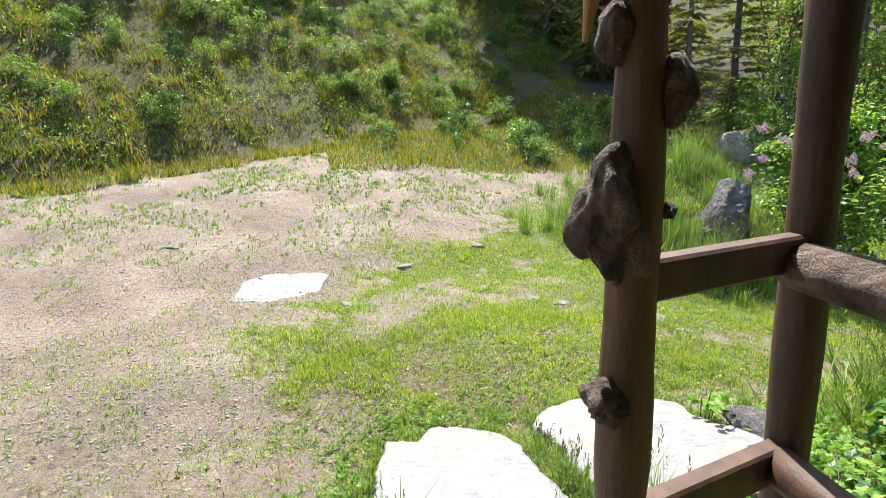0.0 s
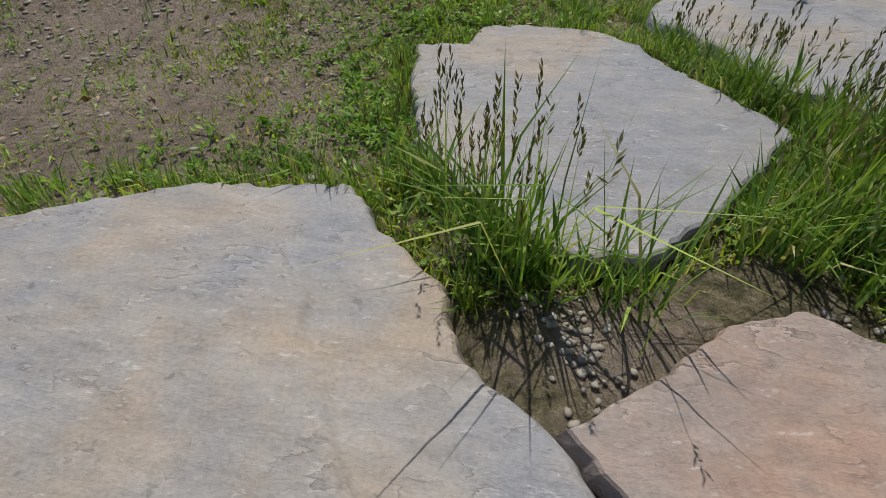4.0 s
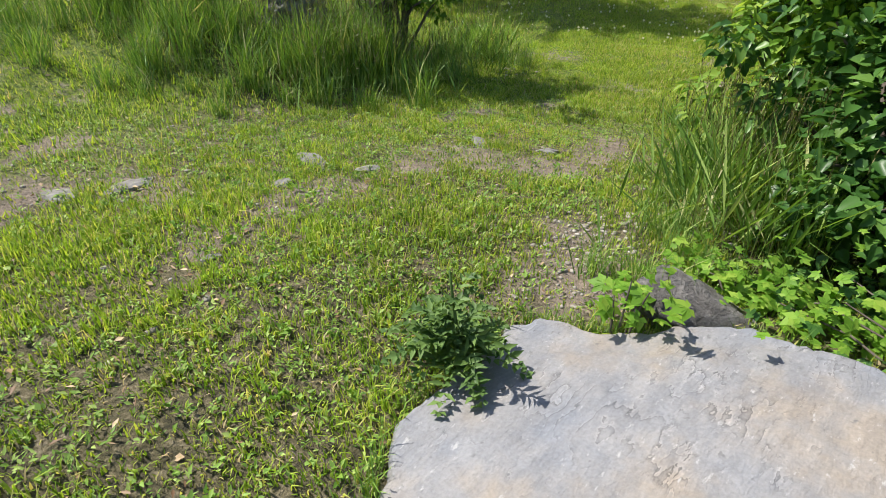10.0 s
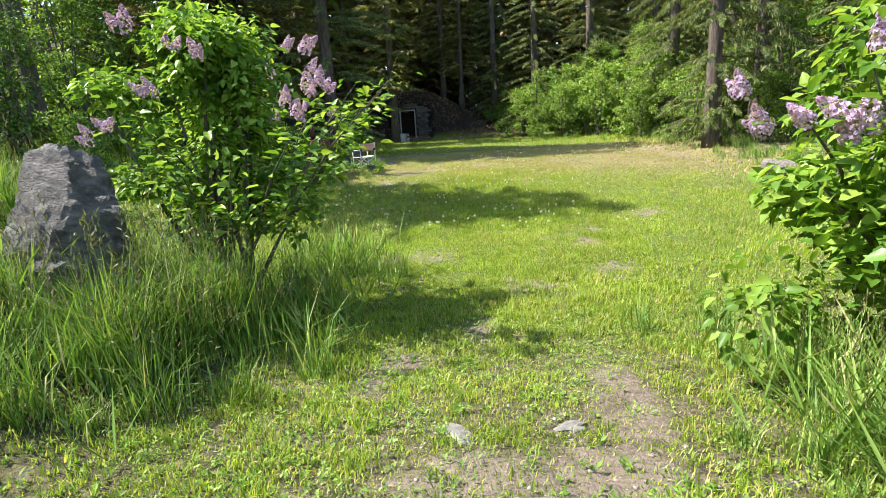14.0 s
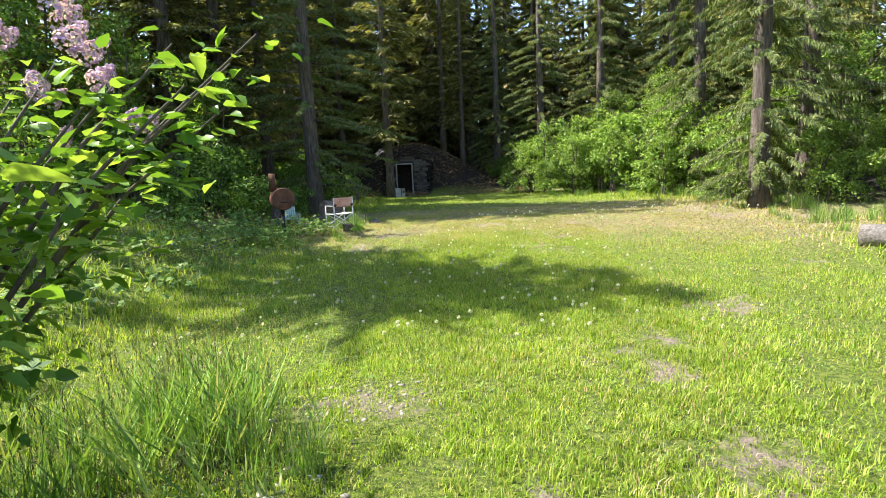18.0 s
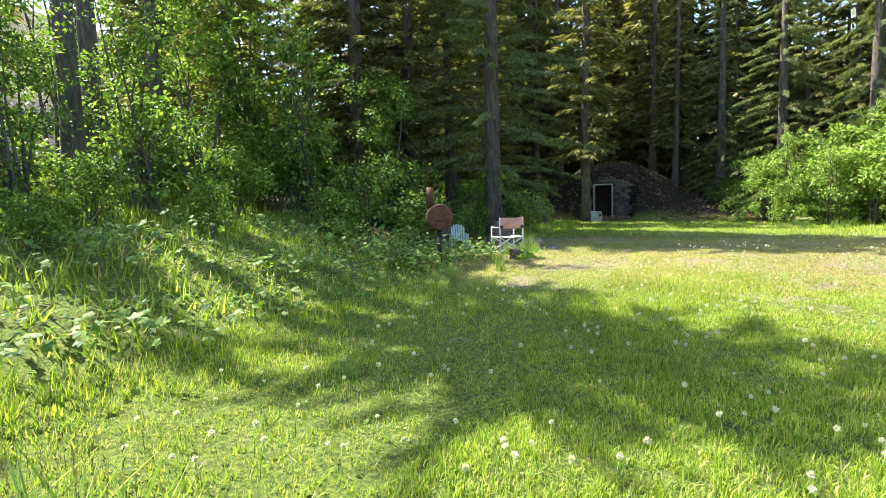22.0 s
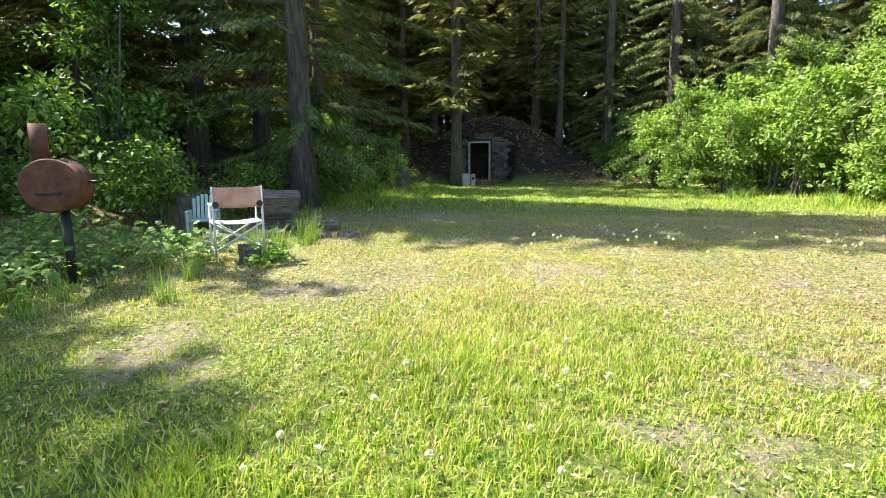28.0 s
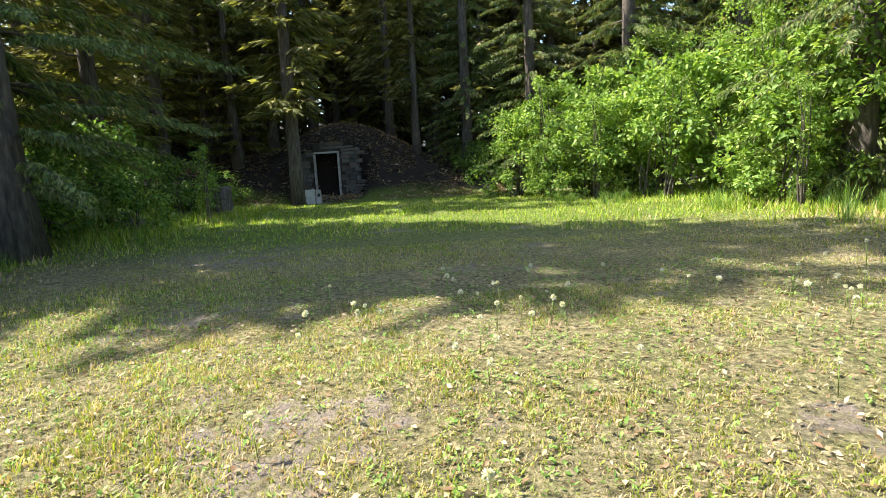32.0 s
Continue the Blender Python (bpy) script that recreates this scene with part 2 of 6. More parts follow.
WEED = leaf_mat("broad weeds", [(0.0, (0.11, 0.20, 0.04)), (0.6, (0.24, 0.37, 0.08)), (1.0, (0.40, 0.50, 0.15))], 0.28)
LILAC = leaf_mat("lilac leaves", [(0.0, (0.08, 0.175, 0.025)), (0.5, (0.17, 0.30, 0.046)), (1.0, (0.34, 0.46, 0.095))], 0.4, 0.38)
BUSH = leaf_mat("bright broadleaf", [(0.0, (0.10, 0.19, 0.035)), (0.6, (0.24, 0.36, 0.085)), (1.0, (0.42, 0.52, 0.16))], 0.36)
SHRUB = leaf_mat("woodland leaves", [(0.0, (0.06, 0.13, 0.026)), (0.6, (0.16, 0.28, 0.056)), (1.0, (0.36, 0.47, 0.14))], 0.4)
VINE = leaf_mat("maple seedlings", [(0.0, (0.13, 0.27, 0.03)), (0.6, (0.21, 0.38, 0.05)), (1.0, (0.34, 0.47, 0.08))], 0.45)
DARKLEAF = leaf_mat("dull green leaves", [(0.0, (0.06, 0.12, 0.035)), (1.0, (0.16, 0.25, 0.075))], 0.3)
NEEDLE = leaf_mat("conifer needles", [(0.0, (0.095, 0.105, 0.043)), (0.5, (0.20, 0.21, 0.076)), (0.85, (0.31, 0.31, 0.11)), (1.0, (0.35, 0.26, 0.16))], 0.38, 0.6)
FIR = leaf_mat("sunlit fir needles", [(0.0, (0.06, 0.10, 0.045)), (0.5, (0.15, 0.20, 0.065)), (0.85, (0.27, 0.32, 0.105)), (1.0, (0.32, 0.25, 0.16))], 0.3, 0.6)
PETAL = leaf_mat("lilac blossom", [(0.0, (0.40, 0.24, 0.54)), (0.6, (0.56, 0.40, 0.67)), (1.0, (0.72, 0.58, 0.79))], 0.35)
LITTER = leaf_mat("dead leaves", [(0.0, (0.16, 0.09, 0.05)), (0.6, (0.34, 0.23, 0.14)), (1.0, (0.55, 0.42, 0.28))], 0.15)
FLUFF = leaf_mat("dandelion down", [(0.0, (0.62, 0.60, 0.55)), (1.0, (0.82, 0.80, 0.76))], 0.4)
# darker than LILAC: own tone plus the leaves' shaded side put into the colour
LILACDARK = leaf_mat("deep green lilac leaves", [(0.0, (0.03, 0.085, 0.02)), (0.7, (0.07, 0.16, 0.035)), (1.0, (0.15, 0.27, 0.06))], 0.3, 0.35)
BANKGRASS = leaf_mat("ochre and green bank grass", [(0.0, (0.06, 0.10, 0.012)), (0.4, (0.13, 0.17, 0.018)), (0.65, (0.22, 0.235, 0.028)), (0.8, (0.29, 0.22, 0.05)), (1.0, (0.33, 0.22, 0.07))], 0.4)
EAR = leaf_mat("ripening grass ears", [(0.0, (0.06, 0.07, 0.03)), (0.6, (0.13, 0.13, 0.05)), (1.0, (0.28, 0.24, 0.12))], 0.2)
GROUND = ground_mat()
SLAB = stone_mat("pale slab stone", (0.222, 0.218, 0.222), (0.255, 0.222, 0.190), (0.188, 0.198, 0.222))
SLABWARM = stone_mat("warm grey slab stone", (0.262, 0.245, 0.230), (0.300, 0.245, 0.192), (0.212, 0.218, 0.238))
SLABRED = stone_mat("reddish slab stone", (0.262, 0.208, 0.182), (0.295, 0.198, 0.152), (0.232, 0.214, 0.205))
PALEROCK = rough_mat("pale tan rock", (0.16, 0.14, 0.12), (0.32, 0.28, 0.24), (0.48, 0.43, 0.38), 4.5, 22, 0.9, 1.0, 0.08)
ROCK = rough_mat("grey lichen rock", (0.05, 0.046, 0.043), (0.20, 0.185, 0.175), (0.40, 0.38, 0.365), 5.5, 26, 0.9, 1.0, 0.08, (1, 1, 2.2))
PEBBLE = rough_mat("pale pebble", (0.15, 0.13, 0.105), (0.27, 0.24, 0.20), (0.42, 0.385, 0.335), 9, 50, 0.8, 0.3, 0.01)
BARK = rough_mat("conifer bark", (0.05, 0.04, 0.033), (0.14, 0.113, 0.093), (0.26, 0.215, 0.18), 5, 24, 0.95, 1.0, 0.05, (3, 3, 0.5))
TWIG = rough_mat("shrub stem bark", (0.05, 0.04, 0.03), (0.11, 0.09, 0.07), (0.19, 0.165, 0.14), 9, 40, 0.9, 0.5, 0.01, (1, 1, 0.3))
POSTWOOD = rough_mat("varnished log", (0.045, 0.020, 0.010), (0.12, 0.055, 0.026), (0.23, 0.11, 0.05), 4, 30, 0.5, 0.4, 0.01, (3, 3, 0.35))
BURLWOOD = rough_mat("burl wood", (0.028, 0.017, 0.011), (0.15, 0.10, 0.068), (0.40, 0.31, 0.245), 11, 40, 0.75, 1.0, 0.05)
DARKWOOD = rough_mat("dark stained timber", (0.030, 0.014, 0.008), (0.075, 0.035, 0.018), (0.13, 0.065, 0.035), 4, 40, 0.55, 0.35, 0.008, (4, 4, 0.5))
GREYWOOD = rough_mat("weathered grey wood", (0.09, 0.075, 0.065), (0.21, 0.185, 0.165), (0.36, 0.33, 0.30), 6, 40, 0.92, 0.8, 0.03, (1, 5, 5))


# ---- building helpers ----
RNG = np.random.default_rng(7)


def mesh_np(name, verts, faces, mat=None, smooth=False):
    """A mesh straight from arrays; all faces with the same number of corners."""
    verts, faces = np.asarray(verts, np.float32), np.asarray(faces, np.int32)
    me = bpy.data.meshes.new(name)
    me.vertices.add(len(verts))
    me.vertices.foreach_set("co", verts.ravel())
    k = faces.shape[1]
    me.loops.add(faces.size)
    me.loops.foreach_set("vertex_index", faces.ravel())
    me.polygons.add(len(faces))
    me.polygons.foreach_set("loop_start", np.arange(0, faces.size, k, dtype=np.int32))
    me.polygons.foreach_set("loop_total", np.full(len(faces), k, np.int32))
    if smooth:
        me.polygons.foreach_set("use_smooth", np.ones(len(faces), bool))
    me.update(calc_edges=True)
    me.validate()
    if mat:
        me.materials.append(mat)
    return me


def part(name, bm, material, parent, label=""):
    """Links a bmesh (or a finished mesh) as one object under a thing or under a part."""
    if isinstance(bm, bmesh.types.BMesh):
        me = bpy.data.meshes.new(name)
        bm.to_mesh(me)
        bm.free()
        me.materials.append(material)
    else:
        me = bm
        if material and not me.materials:
            me.materials.append(material)
    ob = new(name, me)
    ob.parent = parent
    return tagged(ob, label)


def thing(name, m, label, category, group="", kind=""):
    ob = new(name)
    ob.empty_display_size = 0.1
    ob.matrix_world = m
    return tagged(ob, label, category, group, kind)


def solo(name, me, m, label, category, group="", kind=""):
    ob = new(name, me)
    ob.matrix_world = m
    return tagged(ob, label, category, group, kind)


def tube(points, radii, seg=8, wob=0.0, closed_ends=True):
    """Arrays of a tube along points."""
    pts = np.asarray(points, float)
    n = len(pts)
    tang = np.gradient(pts, axis=0)
    tang /= np.linalg.norm(tang, axis=1)[:, None] + 1e-9
    up = np.array([0.31, 0.17, 0.93]) if abs(tang[0][2]) < 0.8 else np.array([0.93, 0.31, 0.1])
    a = np.cross(tang, up)
    a /= np.linalg.norm(a, axis=1)[:, None] + 1e-9
    b = np.cross(tang, a)
    ang = np.linspace(0, 2 * np.pi, seg, endpoint=False)
    rr = np.asarray(radii, float)[:, None] * (1 + wob * RNG.standard_normal((n, seg)))
    v = pts[:, None] + (a[:, None] * np.cos(ang)[None, :, None] + b[:, None] * np.sin(ang)[None, :, None]) * rr[..., None]
    v = v.reshape(-1, 3)
    f = []
    for i in range(n - 1):
        for j in range(seg):
            k = (j + 1) % seg
            f.append((i * seg + j, i * seg + k, (i + 1) * seg + k, (i + 1) * seg + j))
    if closed_ends:
        v = np.vstack([v, pts[:1], pts[-1:]])
        s, e = len(v) - 2, len(v) - 1
        for j in range(seg):
            k = (j + 1) % seg
            f.append((s, k, j, j))
            f.append((e, (n - 1) * seg + j, (n - 1) * seg + k, (n - 1) * seg + k))
    return v, f


def tubes_mesh(name, list_of_tubes, mat, smooth=True):
    verts, faces, off = [], [], 0
    for v, f in list_of_tubes:
        verts.append(v)
        faces += [tuple(dict.fromkeys(i + off for i in q)) for q in f]
        off += len(v)
    me = bpy.data.meshes.new(name)
    me.from_pydata(np.vstack(verts).tolist(), [], faces)
    if smooth:
        me.polygons.foreach_set("use_smooth", np.ones(len(me.polygons), bool))
    me.materials.append(mat)
    return me


def leaves(pos, direction, normal, length, width, fold=0.25):
    """Rhombic leaves folded along the midrib: arrays in, verts and triangles out."""
    d = direction / (np.linalg.norm(direction, axis=1)[:, None] + 1e-9)
    s = np.cross(d, normal)
    s /= np.linalg.norm(s, axis=1)[:, None] + 1e-9
    n = np.cross(s, d)
    L, W = length[:, None], width[:, None]
    mid = pos + d * L * 0.42
    v = np.stack([pos, mid + s * W * 0.5 + n * W * fold, pos + d * L, mid - s * W * 0.5 + n * W * fold], 1).reshape(-1, 3)
    k = np.arange(len(pos))[:, None] * 4
    return v, np.concatenate([k + [[0, 1, 2]], k + [[0, 2, 3]]], 1).reshape(-1, 3)


def hearts(pos, direction, normal, length, width, fold=0.18):
    """Heart-shaped leaves with a drooping tip."""
    d = direction / (np.linalg.norm(direction, axis=1)[:, None] + 1e-9)
    s = np.cross(d, normal)
    s /= np.linalg.norm(s, axis=1)[:, None] + 1e-9
    n = np.cross(s, d)
    L, W = length[:, None], width[:, None]
    pts = [pos]
    for sg in (1, -1):
        for u, w, z in ((-0.07, 0.24, 0.3), (0.2, 0.5, 1.0), (0.6, 0.33, 0.4)):
            pts.append(pos + d * L * u + s * W * (w * sg) + n * W * fold * z)
    pts.append(pos + d * L - n * L * 0.16)
    v = np.stack(pts, 1).reshape(-1, 3)
    k = np.arange(len(pos))[:, None] * 8
    f = [(0, 1, 2), (0, 2, 3), (0, 3, 7), (0, 5, 4), (0, 6, 5), (0, 7, 6)]
    return v, np.concatenate([k + [t] for t in f], 1).reshape(-1, 3)


def rand_dirs(n, zmin=-1.0):
    z = RNG.uniform(zmin, 1, n)
    a = RNG.uniform(0, 2 * np.pi, n)
    r = np.sqrt(1 - np.clip(z, -1, 1) ** 2)
    return np.stack([r * np.cos(a), r * np.sin(a), z], 1)


def box_bm(sx, sy, sz, bevel=0.01, at=(0, 0, 0), seg=1):
    bm = bmesh.new()
    bmesh.ops.create_cube(bm, size=1, matrix=Matrix.Translation(at) @ Matrix.Diagonal((sx, sy, sz, 1)))
    if bevel:
        bmesh.ops.bevel(bm, geom=bm.edges[:], offset=bevel, segments=seg, affect="EDGES")
    return bm


def rod_bm(a, b, r, seg=10):
    a, b = Vector(a), Vector(b)
    bm = bmesh.new()
    m = Matrix.Translation((a + b) / 2) @ (b - a).to_track_quat("Z", "Y").to_matrix().to_4x4()
    bmesh.ops.create_cone(bm, cap_ends=True, segments=seg, radius1=r, radius2=r, depth=(b - a).length, matrix=m)
    for f in bm.faces:
        f.smooth = len(f.verts) == 4
    return bm


# ---- lie of the land ----
YS = [-20, 4, 6, 7.5, 9, 11, 13, 16, 19, 22, 25, 30, 37, 43, 46, 60]
ZS = [0.40, 0.40, 0.40, 0.36, 0.27, 0.05, -0.05, -0.06, 0.0, 0.15, 0.26, 0.31, 0.32, 0.34, 0.5, 0.9]
BANK_P, BANK_N = np.array([-9.5, -3.0]), np.array([-0.81, -0.59])


def ease(a, b, x):
    t = np.clip((x - a) / (b - a), 0, 1)
    return t * t * (3 - 2 * t)


_LATTICE = np.random.default_rng(99).uniform(-1, 1, (256, 256))


def lattice(x, y):
    """Smooth value noise, -1 to 1."""
    xi, yi = np.floor(x).astype(int), np.floor(y).astype(int)
    u, v = x - xi, y - yi
    u, v = u * u * (3 - 2 * u), v * v * (3 - 2 * v)
    a, b, c, d = (_LATTICE[(xi + i) % 256, (yi + j) % 256] for i, j in ((0, 0), (1, 0), (0, 1), (1, 1)))
    return (a * (1 - u) + b * u) * (1 - v) + (c * (1 - u) + d * u) * v


def bumps(x, y, s, k):
    """Uneven ground, the same at every call."""
    x, y = np.asarray(x, float), np.asarray(y, float)
    s = s * 0.55
    return (lattice(x * s + 17.3 * k, y * s - 9.1 * k) + 0.5 * lattice(1.7 * s * x + 1.3 * s * y + 5.2 * k, 1.7 * s * y - 1.3 * s * x) + 0.3 * lattice(s * 4.3 * x - k, s * 4.3 * y + 3 * k)) * 1.2


def bank_dist(x, y):
    return (x - BANK_P[0]) * BANK_N[0] + (y - BANK_P[1]) * BANK_N[1]


def ground(x, y):
    x, y = np.asarray(x, float), np.asarray(y, float)
    z = np.interp(y, YS, ZS)
    w = ease(12, 17, y)
    left = np.maximum(0, np.interp(y, [17, 21, 24, 30, 34], [-3.2, -3.6, -5.2, -5.8, -5.0]) - x)
    z = z + w * 0.26 * left * ease(0, 2.5, left)
    z = z + (1 - w) * 0.17 * np.maximum(0, -3.0 - x) * ease(0, 2.0, -3.0 - x)
    d = bank_dist(x, y)
    z = z + 0.55 * np.clip(d, 0, 14) * ease(0, 1.2, d) + 0.12 * np.maximum(0, d - 14)
    z = z + (0.11 * np.clip(x, -0.3, 6) - 0.155) * ease(-0.6, 0.6, x) * (1 - ease(6.8, 8.6, y))
    z = z + 0.85 * np.exp(-(((x + 3.9) / 1.25) ** 2) - ((y - 11.2) / 1.3) ** 2) + 1.5 * np.exp(-(((x + 5.7) / 1.5) ** 2) - ((y - 12.2) / 1.5) ** 2)
    notch = 1 - (1 - ease(46.25, 46.6, y)) * (1 - ease(1.35, 1.75, np.abs(x + 3.05)))
    z = z + 3.2 * np.exp(-(((x + 2.9) / 4.6) ** 2)) * ease(43.4, 48.5, y) * notch
    z = z + 0.05 * np.maximum(0, y - 52) * ease(52, 56, y) + 0.10 * np.maximum(0, x - 11) * ease(11, 14, x)
    amp = 0.012 + 0.05 * ease(4, 9, np.abs(x)) + 0.15 * ease(0, 4, d)
    return z + amp * bumps(x, y, 1.3, 0.4) + 0.4 * amp * bumps(x, y, 4.1, 2.0)


def fbm(x, y, s, k):
    return (bumps(x, y, s, k) + 0.5 * bumps(x, y, s * 2.3, k + 1) + 0.3 * bumps(x, y, s * 5.1, k + 2)) / 3.0


# worn earth in the grass: middle, reach each way, how bare
WORN = ((-1.9, 5.45, 0.75, 0.5, 0.9), (0.28, 4.8, 0.5, 0.35, 1.0), (2.42, 5.22, 0.16, 0.22, 1.5), (-0.34, 5.42, 0.25, 0.18, 0.6), (-1.2, 7.45, 0.28, 0.3, 0.95), (-1.08, 7.85, 0.22, 0.4, 1.1), (-0.95, 8.35, 0.25, 0.3, 1.1), (-0.72, 9.0, 0.3, 0.35, 1.15), (-0.35, 9.42, 0.45, 0.28, 1.25), (0.2, 9.42, 0.35, 0.28, 1.2), (0.5, 10.2, 0.24, 0.6, 1.1),
        (-2.1, 7.8, 0.6, 0.3, 0.9), (0.55, 7.75, 0.35, 0.3, 1.1), (0.55, 8.4, 0.25, 0.4, 0.8), (-0.27, 11.6, 0.18, 0.5, 1.15), (-0.8, 11.05, 0.22, 0.35, 1.15), (-1.1, 10.65, 0.22, 0.3, 1.1), (-1.7, 10.6, 0.4, 0.25, 0.95), (-2.1, 10.8, 0.5, 0.35, 0.8),
        (1.47, 13.36, 0.35, 0.5, 0.75), (1.77, 15.74, 0.35, 0.8, 0.6), (1.45, 14.9, 0.35, 0.6, 0.62), (-0.95, 14.45, 0.55, 0.4, 0.65), (2.16, 22.35, 0.6, 0.4, 0.55), (-1.67, 23.5, 0.7, 0.4, 0.6),
        (-0.9, 26.6, 1.0, 0.7, 0.5), (7.0, 26.2, 2.6, 0.9, 0.6), (-3.85, 22.4, 0.7, 0.6, 0.45), (-1.9, 29.8, 1.6, 1.1, 0.5), (0.5, 20.5, 0.5, 0.3, 0.6), (1.2, 21.4, 0.4, 0.3, 0.6))


def bare(x, y):
    """How bare the earth is, 0 to 1: the gravel drive, the worn track, spots in the lawn."""
    x, y = np.asarray(x, float), np.asarray(y, float)
    d = bank_dist(x, y)
    drive = ease(-11.5, -6.0, d + 1.4 * fbm(x, y, 0.7, 3)) * (1 - ease(-0.6, 0.2, d)) * (1 - ease(10.5, 12.5, y - 0.35 * np.maximum(0, -x - 4)))
    n = fbm(x, y, 1.6, 5.0)
    line = np.interp(x, [-12, -8, -5, -3.5, -2, -0.5, 0.9, 1.6], [13, 9, 5.6, 4.1, 3.5, 4.2, 4.75, 4.6])
    off = y - line + 1.5 * fbm(x, y, 0.9, 2) + 0.9 * fbm(x, y, 3.0, 8)
    yard = 0.97 * (1 - ease(-0.55, 0.95, off)) * (1 - ease(1.3, 1.7, x)) * (0.8 + 0.2 * ease(-0.3, 0.1, fbm(x, y, 2.6, 13)))
    patchy = 0.9 * ease(-0.10, 0.26, fbm(x, y, 2.3, 21) + 0.25 * fbm(x, y, 7, 22)) * (1 - ease(7.5, 10.5, y)) * (1 - ease(-2.2, -1.0, x))
    worn = np.zeros(x.shape)
    for cx, cy, sx, sy, k in WORN:
        worn = np.maximum(worn, k * np.exp(-(((x - cx) / sx) ** 2) - ((y - cy) / sy) ** 2))
    worn = 0.8 * np.clip(worn * (0.95 + 1.3 * fbm(x, y, 3.0, 15)), 0, 1)
    spots = ease(0.26, 0.5, fbm(x, y, 1.5, 9.0)) * 0.5 * ease(10, 12, y)
    slabside = np.exp(-((x - 0.75) / 0.45) ** 2 - ((y - 7.9) / 0.35) ** 2)
    return np.clip(np.maximum.reduce([drive, yard, patchy, worn, spots, slabside]), 0, 1)


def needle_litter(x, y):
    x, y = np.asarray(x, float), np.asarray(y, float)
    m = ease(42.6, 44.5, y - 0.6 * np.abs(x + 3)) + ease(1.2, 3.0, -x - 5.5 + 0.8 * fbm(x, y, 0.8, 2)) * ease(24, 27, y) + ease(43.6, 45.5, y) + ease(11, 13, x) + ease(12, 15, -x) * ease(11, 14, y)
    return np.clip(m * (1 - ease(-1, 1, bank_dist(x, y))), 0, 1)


def moss_shade_cover(x, y):
    """The mossy bank over the drive, plus shade painted dark under tall grass."""
    far = ease(10.5, 13.0, -x) * ease(5.0, 7.5, y) * (1 - ease(16, 19, y))
    # next three masks darken the ground for shade between tufts, not moss
    mound = 0.85 * ease(1.7, 2.6, -x) * ease(9.3, 10.2, y + 0.25 * (x + 3)) * (1 - ease(13.2, 14.2, y)) * (1 - ease(7.5, 9.5, -x))
    grass_shade = 0.8 * np.exp(-(((x + 2.0) / 0.75) ** 2) - ((y - 13.7) / 0.8) ** 2)
    lilac_shade = 0.8 * ease(1.15, 1.5, x) * (1 - ease(2.8, 3.6, x)) * ease(7.6, 8.2, y) * (1 - ease(10.8, 11.6, y))
    return np.maximum.reduce([far, mound, lilac_shade, grass_shade, ease(-0.5, 0.7, bank_dist(x, y) + 0.6 * fbm(x, y, 1.2, 4))])


# outlines of the stone slabs, which lie on one gentle rise
SLABS = {
    "a": [(1.5, 3.34), (1.55, 3.55), (1.53, 3.76), (1.5, 3.98), (1.52, 4.21), (1.57, 4.4), (1.61, 4.6), (1.68, 4.72), (1.9, 4.78), (2.15, 4.89), (2.37, 4.88), (2.55, 4.975), (2.74, 5.01), (2.91, 5.035), (3.14, 5.075), (3.5, 4.95), (3.75, 3.6), (3.1, 2.6), (1.9, 2.4)],
    "b": [(0.62, 5.14), (0.71, 5.36), (0.45, 5.5), (0.5, 5.7), (0.72, 5.97), (0.93, 6.05), (1.16, 6.06), (1.36, 6.04), (1.68, 6.08), (1.85, 6.06), (1.95, 5.92), (2.1, 5.66), (2.21, 5.44), (2.24, 5.33), (2.18, 5.2), (2.04, 5.12), (1.79, 5.0), (1.51, 4.96), (1.08, 5.02)],
    "c": [(2.59, 5.008), (2.54, 5.12), (2.48, 5.33), (2.45, 5.58), (2.66, 5.76), (2.86, 5.86), (3.06, 5.88), (3.26, 5.72), (3.22, 5.5), (3.17, 5.32), (3.145, 5.10), (3.0, 5.072), (2.8, 5.035)],
    "d": [(0.39, 6.53), (0.31, 6.79), (0.4, 7.02), (0.52, 7.41), (0.63, 7.52), (0.89, 7.48), (1.07, 7.52), (1.21, 7.61), (1.42, 7.67), (1.62, 7.61), (1.78, 7.53), (1.92, 7.46), (2.09, 7.44), (2.0, 7.14), (1.91, 6.97), (1.86, 6.76), (1.78, 6.61), (1.82, 6.5), (1.8, 6.38), (1.57, 6.28), (1.36, 6.25), (1.1, 6.3), (0.97, 6.27), (0.73, 6.24), (0.56, 6.34)],
    "e": [(2.33, 6.02), (2.30, 6.28), (2.5, 6.42), (2.78, 6.38), (2.9, 6.15), (2.84, 5.95), (2.66, 5.86), (2.48, 5.84)],
    "g": [(3.175, 5.085), (3.18, 5.3), (3.24, 5.5), (3.29, 5.70), (3.42, 5.86), (3.8, 5.8), (3.98, 5.35), (3.9, 4.97), (3.53, 4.985)],
    "f": [(1.98, 6.87), (1.92, 6.7), (1.9, 6.48), (2.05, 6.45), (2.25, 6.6), (2.3, 6.85), (2.15, 6.95)],
}


FIELD_STONE = [(-4.55, 4.05), (-4.05, 3.5), (-3.45, 3.45), (-3.2, 3.95), (-3.5, 4.65), (-4.15, 4.8)]


